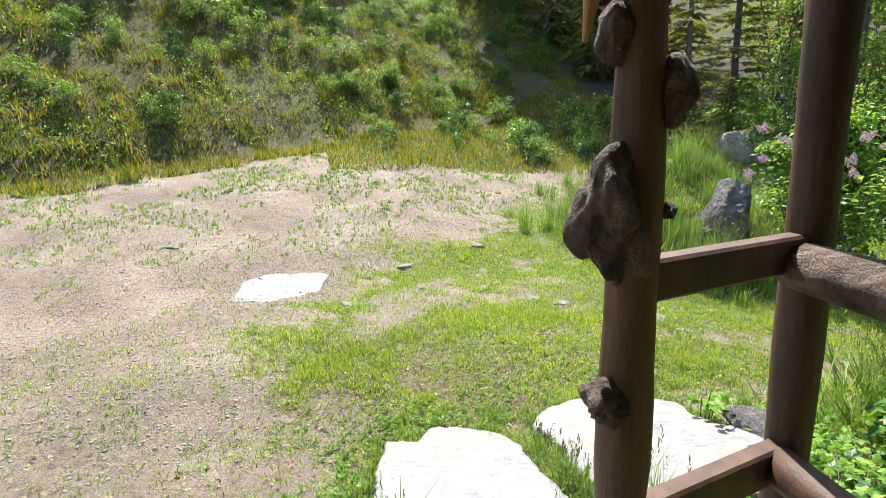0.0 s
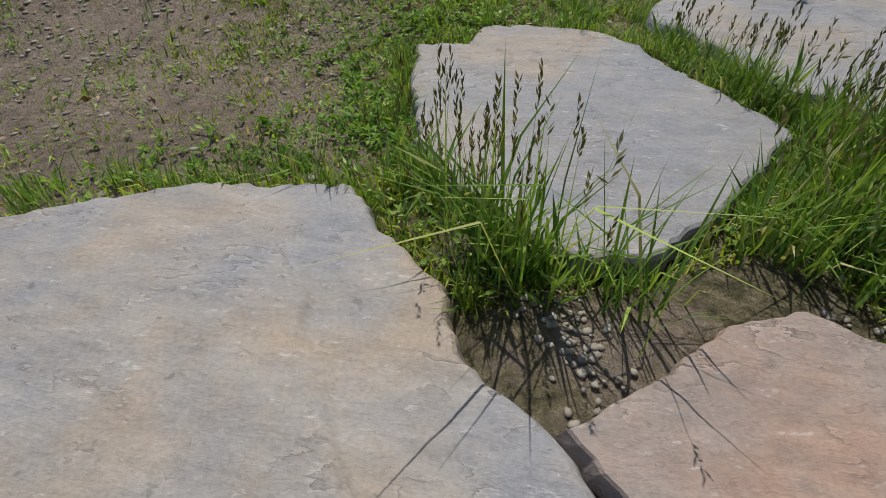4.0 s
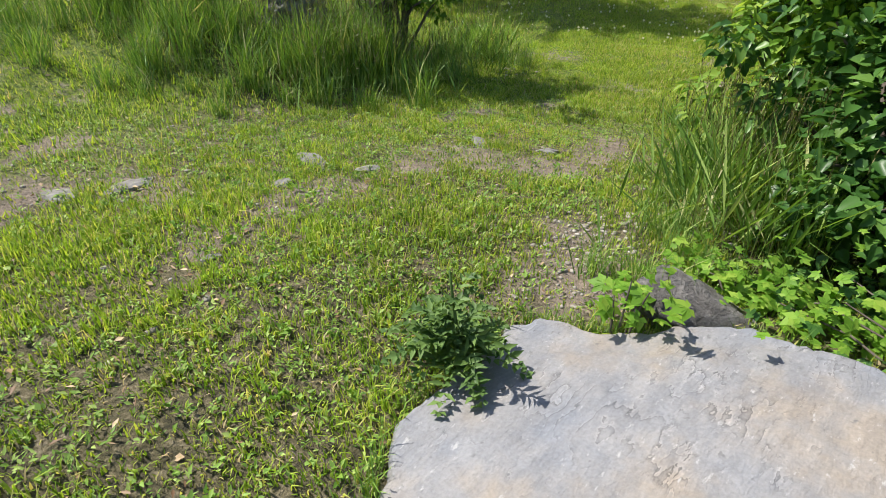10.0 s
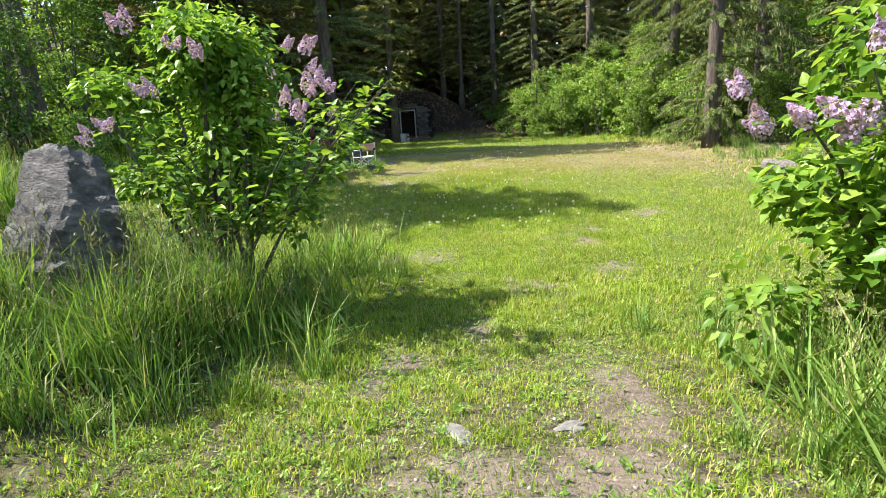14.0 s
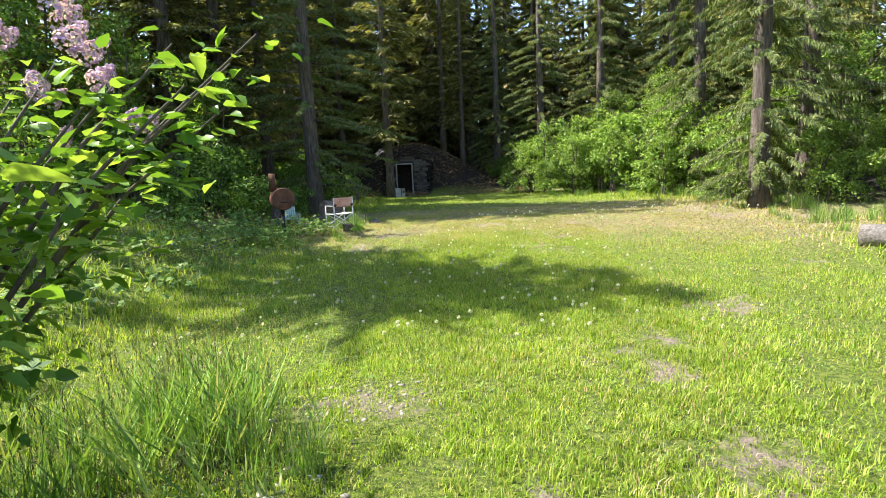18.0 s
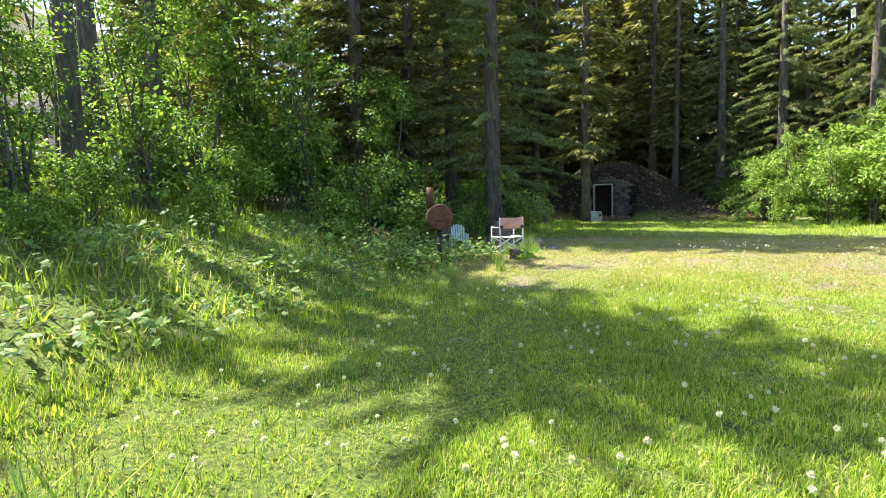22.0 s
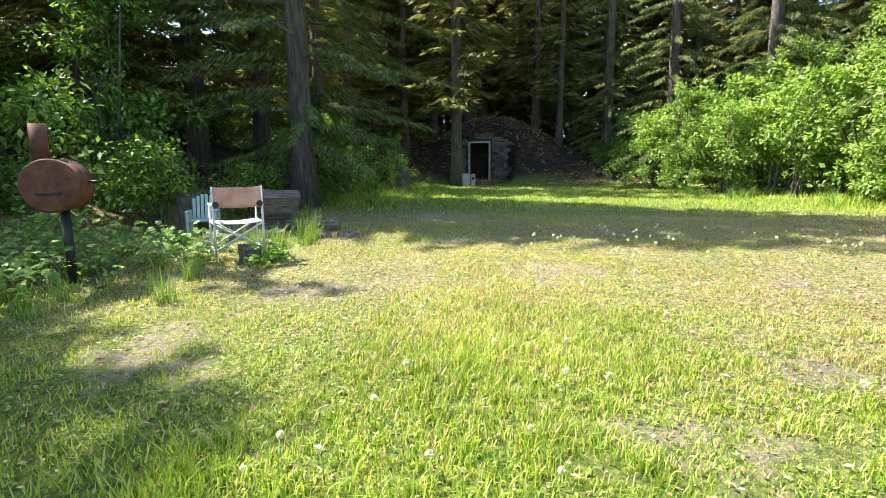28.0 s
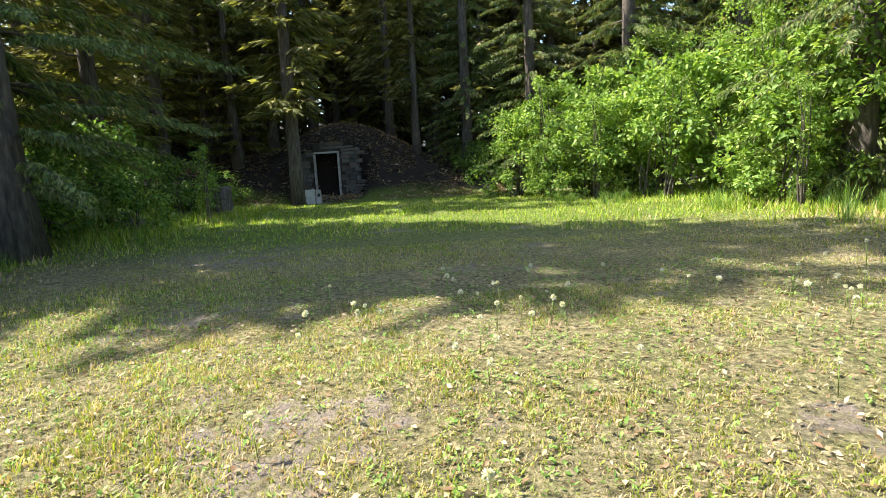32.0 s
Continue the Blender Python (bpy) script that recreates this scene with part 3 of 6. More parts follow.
def in_slab(x, y, grow=1.0):
    hit = np.zeros(x.shape, bool)
    for outline in (*SLABS.values(), FIELD_STONE):
        o = np.asarray(outline, float)
        o = o.mean(0) + (o - o.mean(0)) * grow
        c = np.zeros(x.shape, bool)
        for (x0, y0), (x1, y1) in zip(o, np.roll(o, -1, 0)):
            c ^= ((y0 > y) != (y1 > y)) & (x < (x1 - x0) * (y - y0) / (y1 - y0 + 1e-12) + x0)
        hit |= c
    return hit


def axis(lo, hi, near_lo, near_hi, fine, coarse):
    a = np.arange(near_lo, near_hi, fine)
    return np.unique(np.concatenate([np.geomspace(1, 1 + near_lo - lo, 26)[::-1] * -1 + near_lo + 1, a, near_hi + np.geomspace(1, 1 + hi - near_hi, 26) - 1]))


WALKED = np.array([(3.5, 4.4), (2.4, 4.7), (1.3, 5.5), (0.3, 6.0), (-0.3, 6.8), (-0.6, 8.5), (-0.2, 11), (0, 13.5), (0.6, 16), (0.5, 18.5), (0.9, 21), (1.2, 23.5), (1.3, 26.2)])


def path_dist(x, y):
    """Distance from the trodden line across the yard and the lawn."""
    d = np.full(x.shape, 1e9)
    for a, b in zip(WALKED[:-1], WALKED[1:]):
        ab = b - a
        t = np.clip(((x - a[0]) * ab[0] + (y - a[1]) * ab[1]) / (ab @ ab), 0, 1)
        d = np.minimum(d, np.hypot(x - a[0] - t * ab[0], y - a[1] - t * ab[1]))
    return d


def dryness(x, y):
    """Where the lawn has gone to straw."""
    return np.clip(ease(20.3, 24.5, y + 0.25 * x) * (1 - ease(28, 33, y)) * (0.86 + 0.5 * fbm(x, y, 1.2, 11)), 0, 1)


def build_ground():
    xs, ys = axis(-420, 420, -12, 10, 0.14, 1), axis(-300, 600, -3, 50, 0.16, 1)
    X, Y = np.meshgrid(xs, ys)
    Z = ground(X, Y) - 0.015 * in_slab(X, Y, 0.94)
    Z = np.where((np.abs(X) > 120) | (Y > 160) | (Y < -80), np.minimum(Z, 22), Z)
    v = np.stack([X, Y, Z], -1).reshape(-1, 3)
    w = len(xs)
    i = (np.arange(len(ys) - 1)[:, None] * w + np.arange(w - 1)[None]).ravel()
    me = mesh_np("ground", v, np.stack([i, i + 1, i + w + 1, i + w], 1), GROUND, True)
    for nm, val in (("bare", bare(X, Y)), ("needles", needle_litter(X, Y)), ("moss_shade", moss_shade_cover(X, Y)), ("dense", (1 - ease(1.6, 3.4, path_dist(X, Y))) * (1 - ease(10.3, 12.3, Y))), ("dry", 0.85 * dryness(X, Y))):
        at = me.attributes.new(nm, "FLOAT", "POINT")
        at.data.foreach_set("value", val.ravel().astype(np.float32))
    return solo("ground", me, Matrix(), "uneven ground of grass, gravel drive and bare earth", "ground", kind="structure")


build_ground()


# ---- stone slabs ----
def slab_mesh(name, outline, top, thick, mat, rough=0.006, seed=0, tilt=(0, 0), crack=None):
    """A flat natural slab: broken rim, thin split layers, sides that go into the ground. tilt: rise along x, height at x = 0."""
    rng = np.random.default_rng(seed)
    o = np.asarray(outline, float)
    c = o.mean(0)
    ring = []
    for a, b in zip(o, np.roll(o, -1, 0)):
        for k in np.linspace(0, 1, max(2, int(np.linalg.norm(b - a) / 0.025)), endpoint=False):
            ring.append(a + (b - a) * k)
    ring = np.array(ring)
    m = len(ring)
    out = ring - c
    jit = 0.016 * bumps(ring[:, 0], ring[:, 1], 16, seed) + rng.normal(0, 0.004, m)
    ring = ring + out / np.linalg.norm(out, axis=1)[:, None] * jit[:, None]
    scales = np.r_[np.linspace(0.02, 0.93, 46), 0.955, 0.975, 0.99, 1.0]

    def height(p):
        st = lattice(p[:, 0] * 1.6 + 3.3 * seed, p[:, 1] * 4.2 + p[:, 0]) + 0.5 * lattice(p[:, 0] * 5, p[:, 1] * 11 + seed) + 0.2 * lattice(p[:, 0] * 17, p[:, 1] * 30)
        lay = np.floor(st * 3.2)
        low = 0.016 * ease(-0.012, 0.012, p[:, 1] - np.interp(p[:, 0], crack[0], crack[1]) + 0.03 * lattice(p[:, 0] * 9, p[:, 1] * 9)) if crack else 0.0
        return top - low + tilt[1] + tilt[0] * p[:, 0] + 0.0 * lay + rough * bumps(p[:, 0], p[:, 1], 3.0, seed) + 0.0025 * bumps(p[:, 0], p[:, 1], 30, seed + 1)

    v = [np.column_stack([c[None], height(c[None])])]
    for s in scales:
        p = c + (ring - c) * s
        v.append(np.column_stack([p, height(p) - 0.006 * (s > 0.98) - 0.012 * (s > 0.995)]))
    edge = v[-1]
    for drop, inset in ((0.16, 0.008), (0.3, -0.008), (0.5, 0.006), (0.75, -0.012), (1.0, -0.03)):
        e = edge.copy()
        e[:, 2] -= thick * drop
        off = (e[:, :2] - c) / np.linalg.norm(e[:, :2] - c, axis=1)[:, None]
        e[:, :2] += off * (inset + rng.standard_normal((m, 1)) * 0.004)
        v.append(e)
    faces = [(0, 1 + j, 1 + (j + 1) % m) for j in range(m)]
    for r in range(len(v) - 2):
        for j in range(m):
            a, b = 1 + r * m + j, 1 + r * m + (j + 1) % m
            faces.append((a, a + m, b + m, b))
    me = bpy.data.meshes.new(name)
    me.from_pydata(np.vstack(v).tolist(), [], faces)
    me.polygons.foreach_set("use_smooth", [i < m * (len(scales) - 3) for i in range(len(faces))])
    me.materials.append(mat)
    return me


# where a thin layer has split away: along x, the line in y
CRACKS = {"b": ((0.4, 0.7, 0.89, 1.07, 1.26, 1.45), (5.2, 5.4, 5.54, 5.74, 5.95, 6.4)), "a": ((1.4, 2.0, 2.6, 3.2), (4.3, 4.55, 4.62, 5.2)), "d": ((0.2, 0.8, 1.4, 2.0), (7.2, 7.28, 7.5, 7.7))}
SLAB_LIFT = {"a": 0.0, "b": 0.0, "c": 0.0, "d": 0.005, "e": -0.03, "f": -0.03, "g": -0.008}
SLAB_LABEL = {"a": "broad pale grey-tan stone slab set flat by the porch", "b": "pale grey stone slab stepping stone in the grass",
              "c": "reddish stone slab at the foot of the log post", "d": "large grey slab with rusty stains, raised edge over the shrubs",
              "e": "small pale slab among the vines", "g": "grey slab under the foot of the log post", "f": "half-buried slab beneath the overhanging stone"}
for key, outline in SLABS.items():
    solo("stone_slab", slab_mesh("stone_slab", outline, SLAB_LIFT[key], 0.22, SLABRED if key == "c" else SLABWARM if key in "aeg" else SLAB, seed=ord(key) % 23, tilt=(0.11, 0.30), crack=CRACKS.get(key)), Matrix(),
         SLAB_LABEL[key], "stone slab", "slab steps")


def rock_mesh(name, size, mat, seed, sub=3, amp=0.28):
    bm = bmesh.new()
    bmesh.ops.create_icosphere(bm, subdivisions=sub, radius=1)
    off = Vector((seed * 3.7, seed * 1.3, seed * 2.9))
    for v in bm.verts:
        p = v.co.copy()
        k = 1 + amp * noise.noise(p * 1.1 + off) + amp * 0.5 * noise.noise(p * 2.7 + off) + amp * 0.2 * noise.noise(p * 7 + off)
        q = p * k
        for n in (Vector((0.6, 0.3, 0.74)), Vector((-0.7, 0.5, 0.5)), Vector((0.1, -0.85, 0.5)), Vector((-0.3, -0.2, 0.93))):
            over = q.dot(n.normalized()) - 0.78
            if over > 0:
                q -= n.normalized() * over * 0.8
        v.co = Vector((q.x * size[0], q.y * size[1], q.z * size[2]))
    for f in bm.faces:
        f.smooth = sub > 2
    me = bpy.data.meshes.new(name)
    bm.to_mesh(me)
    bm.free()
    me.materials.append(mat)
    return me


def gz(x, y):
    return float(ground(x, y))


# ---- log porch: posts, rails ----
def burl_mesh(r, seed, stretch=(1, 1, 1)):
    return rock_mesh("burl", (r * stretch[0], r * stretch[1], r * stretch[2]), BURLWOOD, seed, 4, 0.55)


POST = (3.42, 5.32)
post = thing("log_post", pose(POST[0], POST[1], 0.52), "varnished log porch post covered in knobbly burls", "porch post")
zs = np.linspace(0, 2.75, 44)
pv = tube(np.column_stack([0.008 * np.sin(zs * 2.3), 0.007 * np.cos(zs * 3.1), zs]), 0.043 + 0.004 * np.sin(zs * 5) + 0.003 * np.cos(zs * 13), 18, 0.012)
part("shaft", tubes_mesh("shaft", [pv], POSTWOOD), None, post)
side = Vector((0.253, 0.967, 0))      # along the porch front
toward = Vector((0.967, -0.253, 0))
for s, f, z, r, st, sd in ((0.055, -0.01, 2.05, 0.052, (0.66, 0.7, 1.15), 1), (-0.042, 0.02, 1.87, 0.076, (0.72, 0.75, 1.45), 2), (-0.038, 0.02, 1.54, 0.046, (0.85, 0.8, 1.0), 3),
                           (-0.036, 0.0, 2.14, 0.034, (0.8, 0.8, 1.5), 4), (0.052, 0.0, 1.86, 0.015, (1, 1, 1), 5), (-0.07, 0.02, 0.80, 0.085, (0.9, 0.9, 1.2), 6),
                           (-0.085, 0.03, 0.42, 0.115, (0.95, 0.95, 1.1), 7), (-0.13, 0.03, 0.22, 0.095, (1, 1, 0.95), 8), (0.03, 0.05, 0.14, 0.10, (1, 1, 0.9), 9)):
    b = part("burl", burl_mesh(r, sd, st), None, post, "rough grey-brown burl")
    b.location = side * s + toward * f + Vector((0, 0, z))
spl = tube(np.array([(-0.02, 0, 2.75), (-0.05, 0.01, 2.45), (-0.075, 0.02, 2.22), (-0.09, 0.02, 2.12)]) @ np.array([[side.x, side.y, 0], [toward.x, toward.y, 0], [0, 0, 1]]), [0.04, 0.03, 0.018, 0.004], 8, 0.08)
part("split_strip", tubes_mesh("split_strip", [spl], rough_mat("fresh split wood", (0.20, 0.09, 0.03), (0.38, 0.19, 0.07), (0.5, 0.3, 0.13), 5, 40, 0.6, 0.4, 0.01, (3, 3, 0.4))), None, post, "orange strip of split wood")
P2 = Vector((3.30, 5.80, 0))
corner = thing("corner_post", pose(P2.x, P2.y, 0.5), "dark stained timber porch corner post", "porch post")
pv = tube(np.column_stack([0 * zs, 0 * zs, zs]), 0.046 + 0.002 * np.sin(zs * 9), 16, 0.01)
part("shaft", tubes_mesh("shaft", [pv], DARKWOOD), None, corner)
for zc, hh, nm, lab in ((2.26, 0.075, "top_rail", "dark stained flat top rail of the porch"), (1.79, 0.085, "bottom_rail", "dark stained bottom rail of the porch")):
    a, b = Vector((*POST, 0)), P2
    d = b - a
    bm = box_bm(d.length, 0.045, hh, 0.006)
    me = bpy.data.meshes.new(nm)
    bm.to_mesh(me)
    bm.free()
    me.materials.append(DARKWOOD)
    solo(nm, me, Matrix.Translation(((a + b) / 2).to_tuple()[:2] + (zc,)) @ Matrix.Rotation(math.atan2(d.y, d.x), 4, "Z"), lab, "porch rail", "porch rails")
lv = tube(np.linspace((P2.x + 0.03, P2.y - 0.05, 2.235), (4.7, 5.62, 2.24), 14), np.full(14, 0.05), 14, 0.015)
solo("log_rail", tubes_mesh("log_rail", [lv], BURLWOOD), Matrix(), "round peeled log handrail, dark varnish", "porch rail", "porch rails")
lv = tube(np.linspace((P2.x + 0.03, P2.y - 0.05, 1.79), (4.7, 5.62, 1.79), 14), np.full(14, 0.045), 14, 0.015)
solo("log_rail", tubes_mesh("log_rail", [lv], DARKWOOD), Matrix(), "round peeled log lower rail, dark varnish", "porch rail", "porch rails")
# roof added out of view to put the porch posts in shade
me = bpy.data.meshes.new("shade_roof")
bm = box_bm(3.6, 6.5, 0.12, 0.01)
bm.to_mesh(me)
bm.free()
me.materials.append(DARKWOOD)
solo("shade_roof", me, pose(5.15, 5.1, 3.32, 0, 6, -14), "unseen plain dark roof added over the log posts to shade them", "porch roof", kind="structure")
# unseen log wall, added to close the porch and keep it dark
for i in range(12):
    lv = tube(np.array([(6.5, 1.4, 0.53 + 0.24 * i), (7.3, 4.8, 0.53 + 0.24 * i), (8.1, 8.6, 0.53 + 0.24 * i)]), [0.125] * 3, 12, 0.01)
    if i == 0:
        wall = thing("wall_unseen", Matrix(), "unseen dark log wall added behind the porch to keep light off", "wall", kind="structure")
    part("log", tubes_mesh("log", [lv], DARKWOOD), None, wall)


# ---- root cellar in the mound ----
WALLSTONE = [rough_mat("cellar stone %s" % n, tuple(0.45 * c for c in t), t, tuple(1.5 * c for c in t), 4, 30, 0.9, 0.7, 0.03)
             for n, t in (("grey", (0.16, 0.145, 0.13)), ("brown", (0.15, 0.115, 0.09)), ("dark", (0.09, 0.08, 0.07)))]
WHITEPAINT = rough_mat("flaking white paint", (0.26, 0.25, 0.23), (0.42, 0.40, 0.37), (0.60, 0.58, 0.55), 6, 50, 0.7, 0.3, 0.005)
DOOR_X0, DOOR_X1, WALL_Y, DOOR_Z0, DOOR_Z1 = -3.74, -2.74, 46.0, 0.40, 2.36
cellar = thing("wall_cellar", pose(0, 0, 0), "dry-stone root cellar front built into a needle-covered mound", "stone wall", kind="structure")
rng = np.random.default_rng(5)
stone_meshes = []
for k in range(10):
    bm = box_bm(1, 1, 1, 0.12, seg=1)
    for v in bm.verts:
        v.co += Vector(rng.uniform(-0.07, 0.07, 3))
    me = bpy.data.meshes.new("stone")
    bm.to_mesh(me)
    bm.free()
    me.materials.append(WALLSTONE[k % 3])
    stone_meshes.append(me)
z = 0.30
while z < 3.0:
    h = rng.uniform(0.09, 0.19)
    x = -4.45 + rng.uniform(0, 0.15)
    while x < -1.95:
        w = rng.uniform(0.16, 0.46)
        top = 2.78 - 0.35 * abs(x + 3.1) ** 1.3
        if z < top and not (x + w > DOOR_X0 - 0.03 and x < DOOR_X1 + 0.03 and z < DOOR_Z1 + 0.04):
            st = new("stone", stone_meshes[rng.integers(10)])
            st.parent = cellar
            st.location = (x + w / 2, WALL_Y + 0.12 + rng.uniform(-0.03, 0.03), z + h / 2)
            st.scale = (w * 0.97, 0.34, h * 0.97)
        x += w
    z += h
MORTAR = rough_mat("earth between the stones", (0.03, 0.025, 0.02), (0.06, 0.05, 0.04), (0.09, 0.075, 0.06), 5, 40)
for sx, px, sz, pz in ((0.7, -4.12, 2.3, 1.2), (0.85, -2.27, 2.3, 1.2), (1.1, -3.24, 0.4, 2.58)):
    part("backing", box_bm(sx, 0.3, sz, 0.0, (px, WALL_Y + 0.2, pz)), MORTAR, cellar)
# passage colour kept near black: stands for the unlit depth of the doorway
CELLARSHADE = rough_mat("near-black passage shade", (0.008, 0.007, 0.006), (0.018, 0.015, 0.012), (0.03, 0.026, 0.02), 5, 40)
room = thing("cellar_passage", pose(0, 0, 0), "cellar passage behind the doorway, walls coloured near black for its shade", "passage", kind="structure")
for nm, sx, sy, sz, px, py, pz in (("side_wall", 0.15, 3.4, 2.6, -3.9, 48.05, 1.4), ("side_wall", 0.15, 3.4, 2.6, -2.58, 48.05, 1.4), ("end_wall", 1.5, 0.15, 2.6, -3.24, 49.8, 1.4), ("roof_slab", 1.5, 3.6, 0.15, -3.24, 48.1, 2.62), ("floor_slab", 1.5, 3.9, 0.1, -3.24, 48.0, 0.42)):
    part(nm, box_bm(sx, sy, sz, 0.0, (px, py, pz)), CELLARSHADE, room)
frame_ob = thing("door_1", pose(0, 0, 0), "open doorway with flaking white wooden frame in the cellar wall", "doorway", kind="structure")
for nm, sx, sz, px, pz in (("jamb", 0.075, 1.98, DOOR_X0 - 0.01, 1.37), ("jamb", 0.075, 1.98, DOOR_X1 + 0.01, 1.37), ("lintel", 1.1, 0.075, -3.24, DOOR_Z1)):
    part(nm, box_bm(sx, 0.2, sz, 0.008, (px, WALL_Y - 0.05, pz)), WHITEPAINT, frame_ob)


# ---- conifers ----
def conifer_meshes(seed, height, base_r, crown_from, spread, droop, density, spray=0.42, many=6, hang=0.0):
    rng = np.random.default_rng(seed)
    zs = np.linspace(0, height, 16)
    lean = 0.004 * height * np.sin(zs / height * 3 + seed)
    rad = base_r * (1 - zs / height) ** 0.8 + 0.012
    rad[0] *= 1.35
    rad[1] *= 1.08
    trunk = tubes_mesh("trunk", [tube(np.column_stack([lean, 0.6 * lean, zs]), rad, 12, 0.05)], BARK)
    P, D, N, L, W = [], [], [], [], []
    limbs = []
    z = crown_from
    while z < height * 0.985:
        f = (z - crown_from) / (height - crown_from)
        reach = spread * (1 - f) ** 0.75 * (0.45 + 0.55 * min(1, f * 5 + 0.35))
        for _ in range(rng.integers(4, 7)):
            a = rng.uniform(0, 2 * np.pi)
            r = reach * rng.uniform(0.6, 1.12)
            n = max(4, int(r * 7 * density))
            s = np.linspace(0, 1, 7)
            pts = np.column_stack([np.cos(a) * s * r, np.sin(a) * s * r, z + r * (0.18 * s - droop * s**2) + 0.25 * r * droop * s**4])
            if rng.uniform() < 0.6:
                limbs.append(tube(pts[::3], np.array([0.03, 0.016, 0.005]) * (0.5 + r / spread), 3, 0, False))
            t = rng.uniform(0.12, 1.0, n * many) ** 0.8
            base = np.stack([np.interp(t, s, pts[:, i]) for i in range(3)], 1)
            out = np.array([np.cos(a), np.sin(a), 0.0])
            lat = np.array([-np.sin(a), np.cos(a), 0.0])
            sg = rng.choice([-1, 1], len(t)) * rng.uniform(0.2, 1.1, len(t))
            d = out[None] * 0.8 + lat[None] * sg[:, None] + np.array([0, 0, -1]) * (rng.uniform(0.0, 0.55 + droop + 1.6 * hang, len(t)))[:, None]
            P.append(base + rng.normal(0, 0.03, base.shape))
            D.append(d)
            N.append(np.array([0, 0, 1.0]) + rng.normal(0, 0.45, base.shape))
            ln = spray * rng.uniform(0.6, 1.3, len(t)) * (0.55 + 0.45 * (1 - t)) * (0.7 + 0.3 * min(1, r))
            L.append(ln)
            W.append(ln * rng.uniform(0.17, 0.30, len(t)) * (1 - 0.35 * hang))
        z += rng.uniform(0.16, 0.34) * (0.85 + 0.03 * height) * (1 + 0.7 * f)
    v, fcs = leaves(np.vstack(P), np.vstack(D), np.vstack(N), np.concatenate(L), np.concatenate(W), 0.12)
    dead = []
    for _ in range(int(crown_from * 3)):
        a, zz = rng.uniform(0, 6.28), rng.uniform(0.5 * crown_from, crown_from)
        r = rng.uniform(0.3, 1.1)
        dead.append(tube([(0, 0, zz), (np.cos(a) * r * 0.6, np.sin(a) * r * 0.6, zz - 0.05), (np.cos(a + 0.2) * r, np.sin(a + 0.2) * r, zz - 0.25 * r)], [0.016, 0.01, 0.004], 3, 0, False))
    return trunk, mesh_np("crown", v, fcs), tubes_mesh("limbs", limbs + dead, BARK)


def conifer(name, x, y, meshes, needle, label, scale=1.0, rz=0.0, dz=0.0):
    t = thing(name, Matrix.LocRotScale((x, y, gz(x, y) - 0.12 + dz), Euler((0, 0, rz)), (scale,) * 3), label, "tree", "conifers round the lawn")
    for nm, me in zip(("trunk", "crown", "branchwork"), meshes):
        if nm == "crown":
            if not me.materials:
                me.materials.append(needle)
        p = part(nm, me, None, t)
        if nm == "branchwork":
            tagged(p, kind="stuff")
    return t


SPRUCE = [conifer_meshes(11, 19, 0.24, 1.7, 3.0, 0.34, 1.0, 0.38, 8), conifer_meshes(12, 23, 0.27, 2.1, 4.0, 0.42, 1.0, 0.38, 8), conifer_meshes(13, 15, 0.19, 0.9, 2.5, 0.3, 1.0, 0.38, 8)]
TALLFIR = [conifer_meshes(21, 24, 0.24, 3.6, 2.6, 0.35, 0.8, 0.65, 4), conifer_meshes(22, 27, 0.28, 5.0, 2.8, 0.4, 0.8, 0.65, 4)]
SUNFIR = [conifer_meshes(31, 20, 0.28, 0.6, 3.3, 0.55, 1.0, 0.28, 16, 1.0), conifer_meshes(32, 22, 0.30, 0.8, 3.1, 0.6, 1.0, 0.28, 16, 1.0)]
HIGHFIR = conifer_meshes(36, 17.5, 0.2, 8.8, 3.2, 0.3, 1.0, 0.34, 7)
LOWSPRUCE = conifer_meshes(35, 22, 0.27, 1.25, 4.4, 0.45, 1.0, 0.19, 26, 0.5)
FARFIR = [conifer_meshes(33, 15, 0.18, 0.3, 3.0, 0.3, 0.5, 1.1, 2), conifer_meshes(34, 19, 0.2, 0.8, 3.2, 0.35, 0.5, 1.2, 2)]
DARK_LABEL, TALL_LABEL, SUN_LABEL = "dark shaded spruce with drooping boughs at the wood's edge", "tall bare-stemmed fir in the shaded wood", "sunlit grey-green fir with hanging boughs beside the lawn"
# by the chair and the cellar
conifer("spruce_tree", -5.3, 30.9, LOWSPRUCE, FIR, "large spruce whose low boughs hang over the seats", 0.98, 0.4)
conifer("fir_tree", -3.85, 42.9, TALLFIR[0], NEEDLE, "straight fir trunk standing before the cellar wall", 1.0, 1.2)
trees = np.random.default_rng(3)
for x, y, s in ((-9.4, 48.9, 1.0), (-11.0, 47.6, 1.05), (-8.6, 51.0, 1.0), (-10.4, 45.4, 0.95)):
    conifer("fir_tree", x, y, HIGHFIR, NEEDLE, "bare-trunked fir in the wood beside the cellar", s, x + y)
# sun side wood: these shade the lawn
for x, y, s in ((-9.6, 19.5, 0.92), (-11.0, 20.9, 0.98), (-11.3, 22.8, 0.74)):
    conifer("fir_tree", x, y, HIGHFIR, NEEDLE, "bare-trunked fir at the top of the leafy slope", s, x + y)
